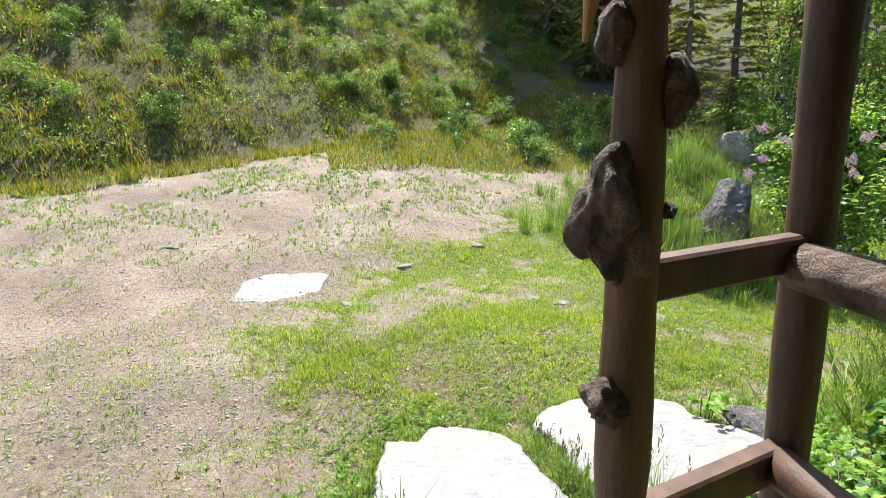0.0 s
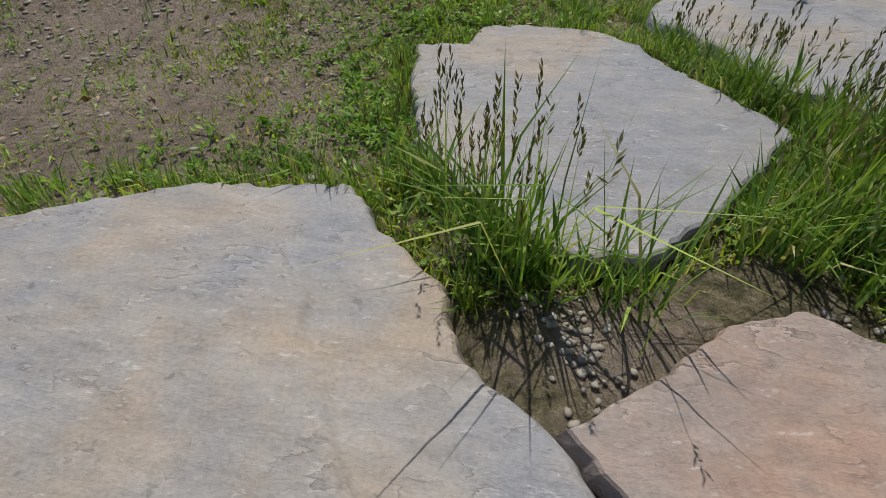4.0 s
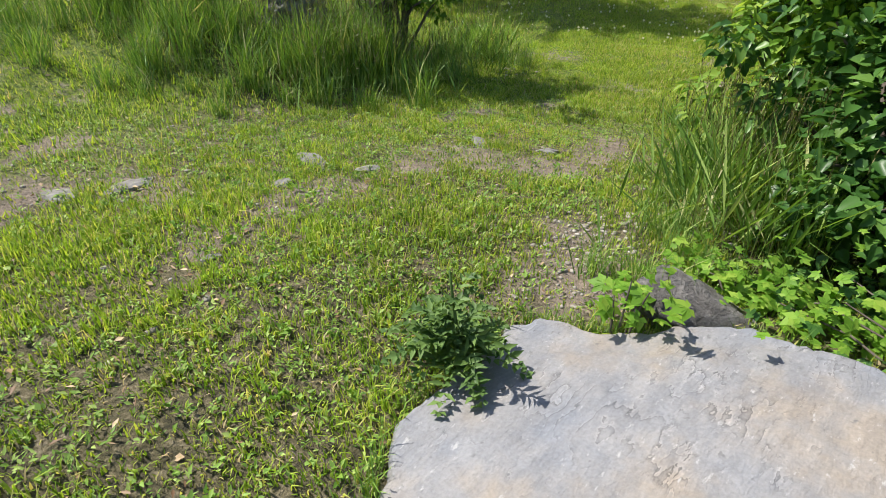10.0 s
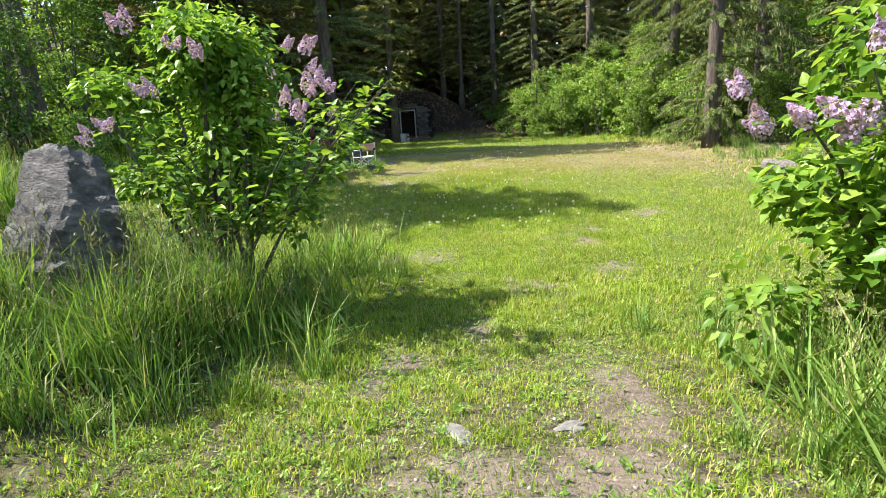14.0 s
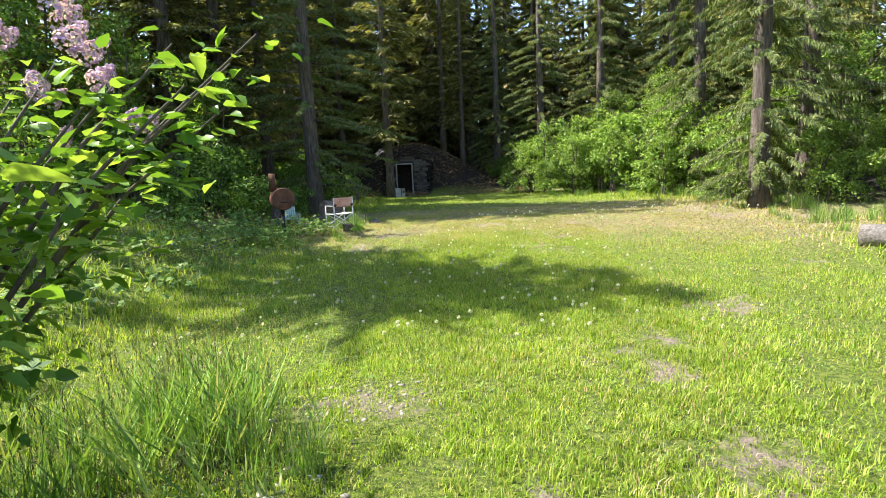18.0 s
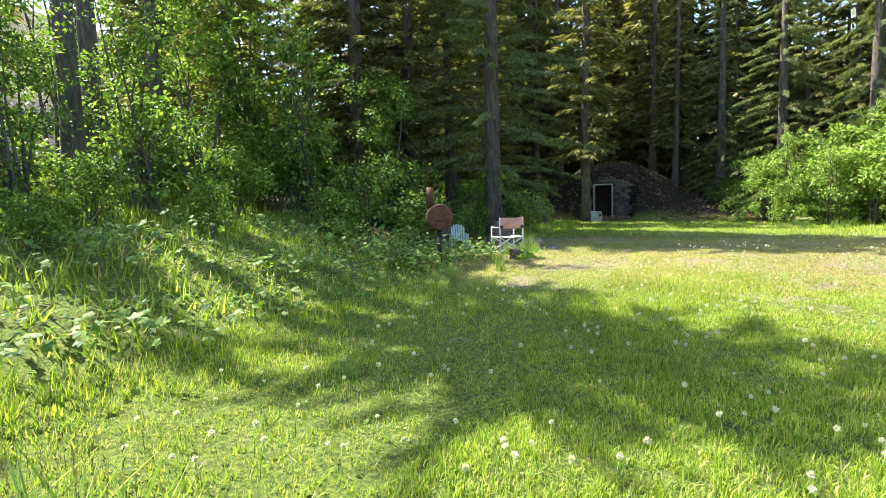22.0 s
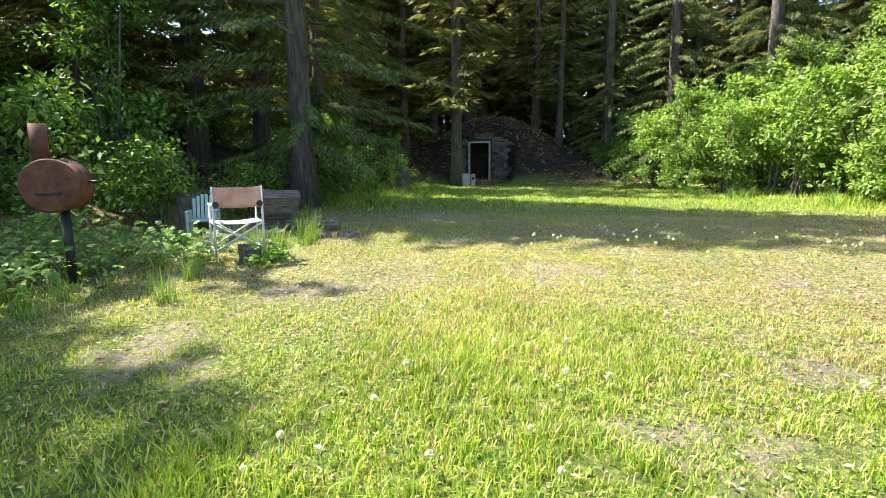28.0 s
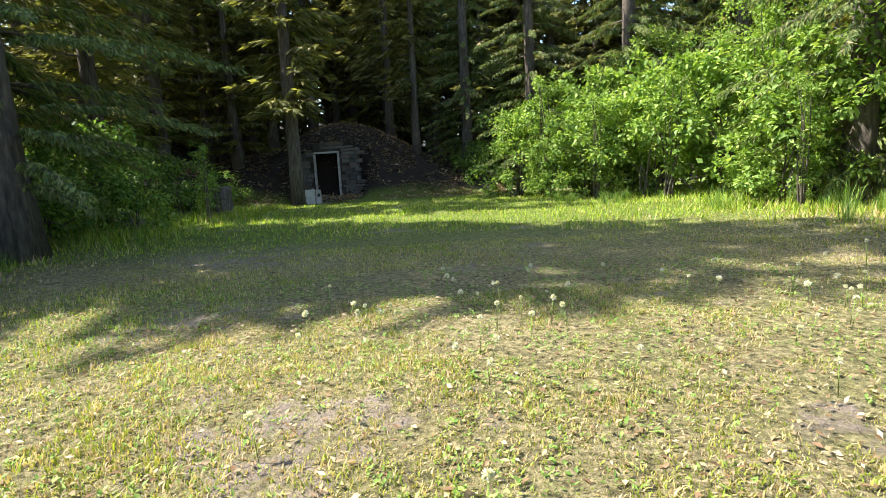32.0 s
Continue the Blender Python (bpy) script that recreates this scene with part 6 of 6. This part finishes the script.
def thistle(x, y):
    rng = np.random.default_rng(9)
    t = thing("thistle", pose(x, y, gz(x, y)), "grey-green spiny thistle growing against the slab", "thistle")
    part("stem", tubes_mesh("stem", [tube([(0, 0, 0), (0.01, 0, 0.2), (-0.015, 0.01, 0.36), (-0.03, 0.015, 0.47)], [0.009, 0.008, 0.006, 0.004], 7)], DARKLEAF), None, t)
    P, D, L, W = [], [], [], []
    for q in range(34):
        a = rng.uniform(0, 6.28)
        low = q < 22
        zz = rng.uniform(0.06, 0.22) if low else rng.uniform(0.16, 0.44)
        ln = rng.uniform(0.20, 0.36) if low else rng.uniform(0.07, 0.14)
        rise = rng.uniform(0.1, 0.9) if low else rng.uniform(0.8, 2.0)
        out = np.array([math.cos(a), math.sin(a), 0])
        n = 9 if low else 5
        for s in np.linspace(0.08, 1, n):
            p = out * ln * s * 0.9 + np.array([0, 0, zz + ln * (rise * s - (rise + 0.25) * 0.75 * s * s)])
            for sd in (-1, 0, 1):
                P.append(p)
                D.append(np.array([math.cos(a + sd * 1.05), math.sin(a + sd * 1.05), rng.uniform(-0.2, 0.6)]))
                L.append((0.085 if sd else 0.06) * (1.2 - 0.8 * s) * rng.uniform(0.6, 1.3) * (1 if low else 0.6))
                W.append(0.024 if sd else 0.028)
    n = len(P)
    v, f = leaves(np.array(P), np.array(D), np.tile([0, 0, 1.0], (n, 1)) + rng.normal(0, 0.5, (n, 3)), np.array(L), np.array(W))
    tagged(part("foliage", mesh_np("foliage", v, f, DARKLEAF), None, t), kind="stuff")


thistle(0.40, 7.12)


# ---- boulder, stones, pebbles ----
def standing_stone():
    """An angular leaning boulder: a hull of broken planes with chipped edges."""
    rng = np.random.default_rng(4)
    bm = bmesh.new()
    pts = [(-0.40, -0.15, 0.95), (-0.22, -0.05, 1.02), (-0.12, 0.3, 0.95), (0.12, -0.22, 0.66), (0.30, 0.05, 0.5), (0.42, -0.18, 0.1), (0.46, 0.2, 0.0), (-0.5, -0.2, 0.5), (-0.48, 0.3, 0.4), (-0.42, -0.38, 0.1), (0.05, -0.42, 0.15), (0.0, 0.42, 0.3), (-0.5, 0.1, -0.2), (0.45, 0.0, -0.3), (0.0, -0.45, -0.3), (-0.4, -0.3, -0.3), (0.1, 0.45, -0.3)]
    for p in pts:
        bm.verts.new(p)
    bmesh.ops.convex_hull(bm, input=bm.verts[:])
    bmesh.ops.triangulate(bm, faces=bm.faces[:])
    bmesh.ops.subdivide_edges(bm, edges=bm.edges[:], cuts=13, use_grid_fill=True)
    for v in bm.verts:
        p = v.co
        k = 0.05 * noise.noise(p * 3.1) - 0.075 * abs(noise.noise(Vector((p.x * 4 + p.z * 3.5, p.y * 7, p.z * 5)))) + 0.03 * noise.noise(p * 9) + 0.012 * noise.noise(p * 21)
        v.co = p + p.normalized() * k
    me = bpy.data.meshes.new("boulder")
    bm.to_mesh(me)
    bm.free()
    me.materials.append(ROCK)
    return me


solo("boulder", standing_stone(), Matrix.LocRotScale((-3.2, 11.1, 0.92), Euler((radians(-10), radians(6), radians(-14))), (0.9, 0.84, 0.86)), "angular pale grey boulder leaning in long grass on a mound", "boulder")
solo("boulder", rock_mesh("boulder", (0.95, 0.85, 0.62), PALEROCK, 9, 4, 0.25), pose(-10.0, 17.5, gz(-10.0, 17.5) + 0.3, 0, 8, 20), "broad pale tan boulder on the wooded slope", "boulder")
solo("boulder", rock_mesh("boulder", (0.45, 0.4, 0.22), ROCK, 13, 4, 0.25), pose(-6.6, 15.0, gz(-6.6, 15.0) + 0.05, 0, 8, 70), "low grey boulder on the wooded slope", "boulder")
solo("cobble", rock_mesh("cobble", (0.055, 0.05, 0.045), PEBBLE, 27, 3, 0.12), pose(3.28, 5.13, 0.68), "round white cobble at the foot of the log post", "cobble")
solo("wedge_rock", rock_mesh("wedge_rock", (0.24, 0.2, 0.085), ROCK, 19, 4, 0.5), pose(1.2, 7.78, 0.41, 8, 14, 30), "dark grey broken rock behind the raised slab", "rock")
_gx = (gz(-3.3, 4.1) - gz(-4.35, 4.1)) / 1.05
me = slab_mesh("field_stone", FIELD_STONE, 0.0, 0.12, SLAB, 0.004, 17, (_gx, gz(-3.8, 4.1) + 3.8 * _gx + 0.012))
solo("field_stone", me, Matrix(), "flat white stone lying in the gravel drive", "stone")
TRACKSTONE = rough_mat("grey track stone", (0.10, 0.092, 0.082), (0.19, 0.178, 0.16), (0.31, 0.295, 0.275), 9, 50, 0.85, 0.5, 0.015)
STONES = [rock_mesh("stone", (0.12, 0.065, 0.024), TRACKSTONE, s, 2, 0.6) for s in (21, 22, 23)]
for i, (x, y, s) in enumerate(((-2.37, 7.5, 1.0), (-2.15, 7.78, 1.1), (-1.42, 8.74, 1.2), (-0.95, 8.76, 0.7), (-0.49, 9.83, 0.8), (0.11, 9.87, 0.6), (-1.3, 8.25, 0.6), (-3.1, 7.0, 0.9), (-1.0, 7.3, 0.35),
                                      (-4.2, 6.0, 1.1), (-2.8, 5.0, 0.8), (-4.8, 7.4, 1.1), (-3.3, 6.1, 0.8), (-5.6, 2.2, 1.0))):
    solo("stone", STONES[i % 3], Matrix.LocRotScale((x, y, gz(x, y) + 0.008), Euler((0, 0, i * 1.3)), (s * 1.3,) * 3), "pale flat stone lying on the bare track", "stone", "stones on the track")
PEBBLES = [rock_mesh("pebbles", (0.024, 0.019, 0.008), PEBBLE, s, 1, 0.25) for s in (31, 32, 33)]


def pebble_field(label, spots):
    V, F, off = [], [], 0
    rng = np.random.default_rng(12)
    for cx, cy, sx, sy, n, size in spots:
        for _ in range(n):
            me = PEBBLES[rng.integers(3)]
            co = np.empty(len(me.vertices) * 3, np.float32)
            me.vertices.foreach_get("co", co)
            co = co.reshape(-1, 3) * size * rng.uniform(0.5, 1.6)
            a = rng.uniform(0, 6.28)
            co = co @ np.array([[math.cos(a), math.sin(a), 0], [-math.sin(a), math.cos(a), 0], [0, 0, 1]])
            x, y = rng.normal(cx, sx), rng.normal(cy, sy)
            V.append(co + [x, y, gz(x, y) + 0.003])
            fi = np.empty(len(me.polygons) * 3, np.int32)
            me.polygons.foreach_get("vertices", fi)
            F.append(fi.reshape(-1, 3) + off)
            off += len(co)
    solo("pebbles", mesh_np("pebbles", np.vstack(V), np.vstack(F), PEBBLE, True), Matrix(), label, "pebbles", kind="stuff")


pebble_field("pale pebbles beside the track and among the slabs", [(0.62, 8.35, 0.15, 0.2, 110, 0.65), (1.05, 8.6, 0.2, 0.3, 150, 0.75), (-1.4, 3.9, 1.2, 0.8, 300, 0.55), (0.7, 7.75, 0.2, 0.1, 60, 0.5), (2.33, 5.12, 0.12, 0.05, 90, 0.42), (2.55, 5.75, 0.1, 0.05, 30, 0.5),
                                                                   (-1.1, 14.6, 0.35, 0.25, 60, 0.9), (-1.35, 13.3, 0.3, 0.25, 50, 0.9), (-0.2, 9.4, 0.5, 0.4, 50, 0.5), (-2.0, 8.0, 0.7, 0.4, 110, 0.7), (-0.6, 3.2, 0.8, 0.7, 420, 0.6), (-1.8, 2.0, 1.5, 1.2, 520, 0.75), (-5.5, 4, 2.5, 2.5, 520, 1.0), (0.3, 4.7, 0.3, 0.25, 60, 0.5), (0.0, 9.6, 0.5, 0.4, 30, 0.6), (0.2, 3.6, 0.4, 0.4, 60, 0.45)])

# ---- seats, barbecue, wood round the fire place ----
WHITEMETAL = rough_mat("chalky white enamel tube", (0.42, 0.42, 0.41), (0.58, 0.59, 0.58), (0.70, 0.71, 0.70), 8, 60, 0.5, 0.2, 0.003)
CANVAS = rough_mat("faded pink canvas", (0.40, 0.17, 0.12), (0.58, 0.31, 0.24), (0.68, 0.42, 0.34), 3.5, 120, 0.95, 0.25, 0.004)
SEATCLOTH = rough_mat("worn white canvas", (0.45, 0.43, 0.40), (0.60, 0.59, 0.56), (0.70, 0.69, 0.66), 5, 120, 0.95, 0.2, 0.004)
BLACKPLASTIC = rough_mat("black plastic", (0.012, 0.012, 0.012), (0.02, 0.02, 0.02), (0.04, 0.04, 0.04), 8, 60, 0.5, 0.1, 0.002)
RUST = rough_mat("rusted sheet steel", (0.055, 0.020, 0.010), (0.13, 0.05, 0.028), (0.22, 0.10, 0.06), 5, 60, 0.85, 0.5, 0.006)
SEAFOAM = rough_mat("faded sea-green plastic", (0.28, 0.40, 0.33), (0.39, 0.50, 0.42), (0.48, 0.58, 0.50), 4, 60, 0.5, 0.1, 0.002)
STUMPWOOD = rough_mat("grey cracked stump", (0.055, 0.045, 0.04), (0.15, 0.122, 0.108), (0.29, 0.25, 0.22), 9, 30, 0.95, 0.9, 0.03, (4, 4, 0.6))


def cloth_bm(w, h, sag, thick=0.006, nx=14, ny=6, flat=False):
    bm = bmesh.new()
    rows = []
    for side in (0, 1):
        grid = []
        for j in range(ny + 1):
            row = []
            for i in range(nx + 1):
                u, v = i / nx, j / ny
                dip = sag * 4 * u * (1 - u)
                if flat:
                    row.append(bm.verts.new((u * w, v * h, -dip * 1.2 - side * thick)))
                else:
                    row.append(bm.verts.new((u * w, dip * 0.7 + side * thick, v * h - dip * (v ** 2) * 0.55 + 0.004 * math.sin(9 * u + 4 * v))))
            grid.append(row)
        rows.append(grid)
        for j in range(ny):
            for i in range(nx):
                q = (grid[j][i], grid[j][i + 1], grid[j + 1][i + 1], grid[j + 1][i])
                bm.faces.new(q if side else q[::-1])
    a, b = rows
    for j in range(ny):
        for i in (0, nx):
            bm.faces.new((a[j][i], a[j + 1][i], b[j + 1][i], b[j][i]))
    for i in range(nx):
        for j in (0, ny):
            bm.faces.new((a[j][i], a[j][i + 1], b[j][i + 1], b[j][i]))
    bmesh.ops.recalc_face_normals(bm, faces=bm.faces)
    for f in bm.faces:
        f.smooth = True
    return bm


def director_chair():
    t = thing("director_chair", Matrix.Translation((-3.238, 24.283, 0.30)) @ Matrix.Rotation(math.atan2(0.346, 0.412), 4, "Z"), "folding director's chair, white frame and faded pink canvas back", "chair")
    W, D = 0.54, 0.46
    for x in (0, W):
        part("back_leg", rod_bm((x, 0, 0), (x, 0, 0.85), 0.013), WHITEMETAL, t)
        part("front_leg", rod_bm((x, D, 0), (x, D, 0.62), 0.013), WHITEMETAL, t)
        part("armrest", box_bm(0.045, D + 0.04, 0.022, 0.008, (x, D / 2, 0.63), 2), WHITEMETAL, t)
        part("foot_rail", rod_bm((x, 0, 0.10), (x, D, 0.10), 0.011), WHITEMETAL, t)
        part("seat_rail", rod_bm((x, 0, 0.42), (x, D, 0.42), 0.012), WHITEMETAL, t)
        bm = bmesh.new()
        bmesh.ops.create_cone(bm, cap_ends=True, segments=16, radius1=0.036, radius2=0.036, depth=0.03, matrix=Matrix.Translation((x + (0.03 if x == 0 else -0.03), -0.012, 0.645)) @ Matrix.Rotation(math.pi / 2, 4, "X"))
        part("bracket", bm, BLACKPLASTIC, t, "black plastic bracket")
    for y in (0.02, D - 0.02):
        part("cross_brace", rod_bm((0, y, 0.10), (W, y, 0.42), 0.012), WHITEMETAL, t)
        part("cross_brace", rod_bm((0, y + 0.018, 0.42), (W, y + 0.018, 0.10), 0.012), WHITEMETAL, t)
    back = part("back_cloth", cloth_bm(W, 0.25, 0.03), CANVAS, t, "faded pink canvas back with a rusty stain")
    back.location = (0, -0.012, 0.60)
    seat = part("seat_cloth", cloth_bm(W, D - 0.04, 0.02, flat=True), SEATCLOTH, t, "worn white canvas seat")
    seat.location = (0, 0.02, 0.436)


director_chair()


def garden_chair():
    x, y = -5.05, 26.6
    t = thing("garden_chair", Matrix.LocRotScale((x, y, gz(x, y) - 0.03), Euler((0, 0, radians(28))), (0.8, 0.8, 0.74)), "sea-green slatted plastic garden chair among weeds", "chair")
    part("seat", box_bm(0.5, 0.46, 0.035, 0.012, (0, 0, 0.36), 2), SEAFOAM, t)
    for i in range(6):
        s = part("slat", box_bm(0.062, 0.02, 0.56 - 0.025 * abs(i - 2.5) ** 1.6, 0.008, (0, 0, 0), 2), SEAFOAM, t)
        s.location, s.rotation_euler = (-0.2 + 0.08 * i, 0.27, 0.64 - 0.006 * abs(i - 2.5) ** 2), (-0.25, 0, 0)
    for sx in (-0.27, 0.27):
        part("armrest", box_bm(0.08, 0.56, 0.03, 0.012, (sx, 0.0, 0.56), 2), SEAFOAM, t)
        part("front_leg", box_bm(0.06, 0.06, 0.56, 0.01, (sx, -0.22, 0.28)), SEAFOAM, t)
        part("rear_leg", box_bm(0.06, 0.06, 0.56, 0.01, (sx, 0.22, 0.28)), SEAFOAM, t)


garden_chair()


def drum_barbecue():
    c = Vector((-4.13, 23.1, 1.21))
    g = gz(c.x, c.y)
    t = thing("drum_barbecue", Matrix.Translation((c.x, c.y, g)) @ Matrix.Rotation(radians(27), 4, "Z"), "rusty steel drum barbecue on a single dark post", "barbecue")
    h, r, L = c.z - g, 0.25, 0.44
    prof = [(0.0, r * 0.97), (0.01, r * 1.03), (0.03, r * 1.03), (0.045, r), (0.2, r), (0.215, r * 1.025), (0.235, r), (0.40, r), (0.415, r * 1.025), (0.435, r), (L - 0.045, r), (L - 0.03, r * 1.03), (L, r * 1.0)]
    body = tubes_mesh("drum", [tube([(0, p, h) for p, _ in prof], [q for _, q in prof], 36)], RUST)
    part("drum", body, None, t)
    bm = bmesh.new()
    bmesh.ops.create_cone(bm, cap_ends=True, segments=36, radius1=r * 0.94, radius2=r * 0.94, depth=0.012, matrix=Matrix.Translation((0, -0.004, h)) @ Matrix.Rotation(math.pi / 2, 4, "X"))
    part("end_plate", bm, RUST, t)
    part("handle", rod_bm((-0.1, -0.05, h - 0.07), (0.1, -0.05, h - 0.07), 0.012), BLACKPLASTIC, t, "dark bar handle")
    for sx in (-0.09, 0.09):
        part("handle_stay", rod_bm((sx, 0.0, h - 0.07), (sx, -0.05, h - 0.07), 0.008), BLACKPLASTIC, t)
    part("chimney", rod_bm((-0.17, 0.34, h + 0.18), (-0.17, 0.34, h + 0.60), 0.075, 16), RUST, t, "rusty stovepipe chimney")
    part("post", rod_bm((0, 0.3, -0.05), (0, 0.3, h - r + 0.03), 0.045, 14), BLACKPLASTIC, t, "dark steel post")
    part("side_handle", rod_bm((r, 0.25, h + 0.03), (r + 0.12, 0.25, h + 0.03), 0.012), BLACKPLASTIC, t)


drum_barbecue()


def stump(name, x, y, r, h, label, seed, tilt=0.0, lying=False, rz=0.0):
    rng = np.random.default_rng(seed)
    bm = bmesh.new()
    n, rings = 26, 7
    ph = rng.uniform(0, 6.28, 4)
    rows = []
    for k in range(rings + 1):
        z = h * k / rings
        row = []
        for i in range(n):
            a = 2 * math.pi * i / n
            rr = r * (1 + 0.08 * math.sin(3 * a + ph[0]) + 0.05 * math.sin(7 * a + ph[1]) + 0.03 * math.sin(13 * a + ph[2]) + 0.12 * max(0, 1 - 3 * z / h)) + rng.normal(0, 0.006)
            row.append(bm.verts.new((rr * math.cos(a), rr * math.sin(a), z + (0.06 * h * math.sin(2 * a + ph[3]) if k == rings else 0))))
        rows.append(row)
    for a, b in zip(rows, rows[1:]):
        for i in range(n):
            bm.faces.new((a[i], a[(i + 1) % n], b[(i + 1) % n], b[i]))
    bm.faces.new(rows[0][::-1])
    top = bm.verts.new((0, 0, h * 0.97))
    for i in range(n):
        bm.faces.new((rows[-1][i], rows[-1][(i + 1) % n], top))
    m = pose(x, y, gz(x, y) - 0.02, 0, tilt, rz) if not lying else pose(x, y, gz(x, y) + r * 0.85, 90, 0, rz)
    t = thing(name, m, label, "log" if lying else "stump", "wood round the fire place")
    part("wood", bm, STUMPWOOD, t)
    return t


stump("firewood_log", -4.3, 26.75, 0.14, 0.8, "weathered log under the thick section", 4, lying=True, rz=129)
_b = stump("log_block", -4.14, 26.86, 0.245, 0.56, "thick grey furrowed log section lying across another log", 3, lying=True, rz=129)
_b.location.z += 0.24
stump("stump", -2.95, 24.5, 0.125, 0.22, "low rotten stump beneath the folding chair", 5)
stump("log_block", -5.5, 26.9, 0.19, 0.62, "short brown log block beside the garden chair", 6)
stump("firewood_log", -3.55, 27.35, 0.10, 0.4, "short grey log lying by the fire place", 7, lying=True, rz=120)
stump("firewood_log", -3.2, 27.1, 0.11, 0.3, "split log with reddish end by the fire place", 8, lying=True, rz=110)
stump("firewood_log", -3.9, 26.3, 0.075, 0.4, "flat grey plank end lying in the weeds", 9, lying=True, rz=100)
stump("firewood_log", -4.4, 25.7, 0.08, 0.4, "short reddish log in the weeds behind the chair", 10, lying=True, rz=100)
for i, (x, y, s) in enumerate(((-2.55, 26.6, 1.3), (-2.9, 26.5, 1.0), (-3.5, 25.7, 1.1), (-4.2, 25.4, 1.2))):
    solo("hearth_stone", rock_mesh("hearth_stone", (0.13, 0.1, 0.07), ROCK, 40 + i, 3), Matrix.LocRotScale((x, y, gz(x, y) + 0.03), Euler((0, 0, i)), (s,) * 3), "grey hearth stone in the weeds", "stone", "wood round the fire place")
stump("log_block", -5.5, 39.7, 0.3, 0.85, "dark red-brown block standing by the needle slope", 14)

# great log on the sunny side
pts = np.linspace((6.95, 20.2, 0.0), (9.6, 17.4, 0.0), 26)
pts[:, 2] = ground(pts[:, 0], pts[:, 1]) + 0.17
solo("fallen_log", tubes_mesh("fallen_log", [tube(pts, np.linspace(0.20, 0.25, 26), 22, 0.03)], GREYWOOD), Matrix(), "long bleached grey log lying at the lawn's edge", "log")


def cellar_box():
    x, y = -3.38, 43.15
    t = thing("concrete_box", pose(x, y, gz(x, y) - 0.02, 0, 0, 10), "pale concrete block box standing before the cellar door", "box")
    part("body", box_bm(0.46, 0.42, 0.56, 0.02, (-0.12, 0, 0.28)), rough_mat("pale concrete", (0.32, 0.31, 0.29), (0.45, 0.44, 0.42), (0.56, 0.55, 0.53), 5, 60, 0.9, 0.4, 0.01), t)
    part("side_block", box_bm(0.2, 0.4, 0.54, 0.02, (0.24, 0.01, 0.27)), WHITEPAINT, t)
    # thin black plate whose colour stands for the shade inside a hollow
    part("recess_shade", box_bm(0.1, 0.02, 0.12, 0.004, (0.25, -0.2, 0.34)), BLACKPLASTIC, t)


cellar_box()


# ---- dandelion clocks ----
def dandelions():
    rng = np.random.default_rng(77)
    heads = []
    for k in range(3):
        m = 60
        d = rng.standard_normal((m, 3))
        d /= np.linalg.norm(d, axis=1)[:, None]
        v, f = leaves(d * 0.004, d, rng.standard_normal((m, 3)), np.full(m, 0.021), np.full(m, 0.012), 0.1)
        heads.append(mesh_np("seed_head", v, f, FLUFF))
    stalks = [tubes_mesh("stalk", [tube([(0, 0, 0), (0.008 * s, 0.004, 0.5), (0.03 * s, 0.01, 1.0)], [0.0022, 0.002, 0.0018], 5)], WEED) for s in (-1, 1)]
    made = 0
    while made < 300:
        if made < 150:
            x, y = rng.uniform(-3.4, 2.8), rng.uniform(15.2, 20.5)
        else:
            x, y = rng.uniform(0.2, 8.0), rng.normal(25.8, 0.8)
        if made > 262:
            x, y = rng.uniform(-1, 2.5), rng.uniform(20, 24)
        h = rng.uniform(0.10, 0.24)
        t = thing("dandelion_clock", pose(x, y, gz(x, y), 0, 0, rng.uniform(0, 360)), "white dandelion seed head on a thin stalk", "dandelion", "dandelions on the lawn")
        st = part("stalk", stalks[made % 2], None, t)
        st.scale = (1, 1, h)
        hd = part("seed_head", heads[made % 3], None, t)
        hd.location, hd.scale = (0.03 * (-1, 1)[made % 2], 0.01, h), (rng.uniform(0.6, 1.1),) * 3
        made += 1


dandelions()
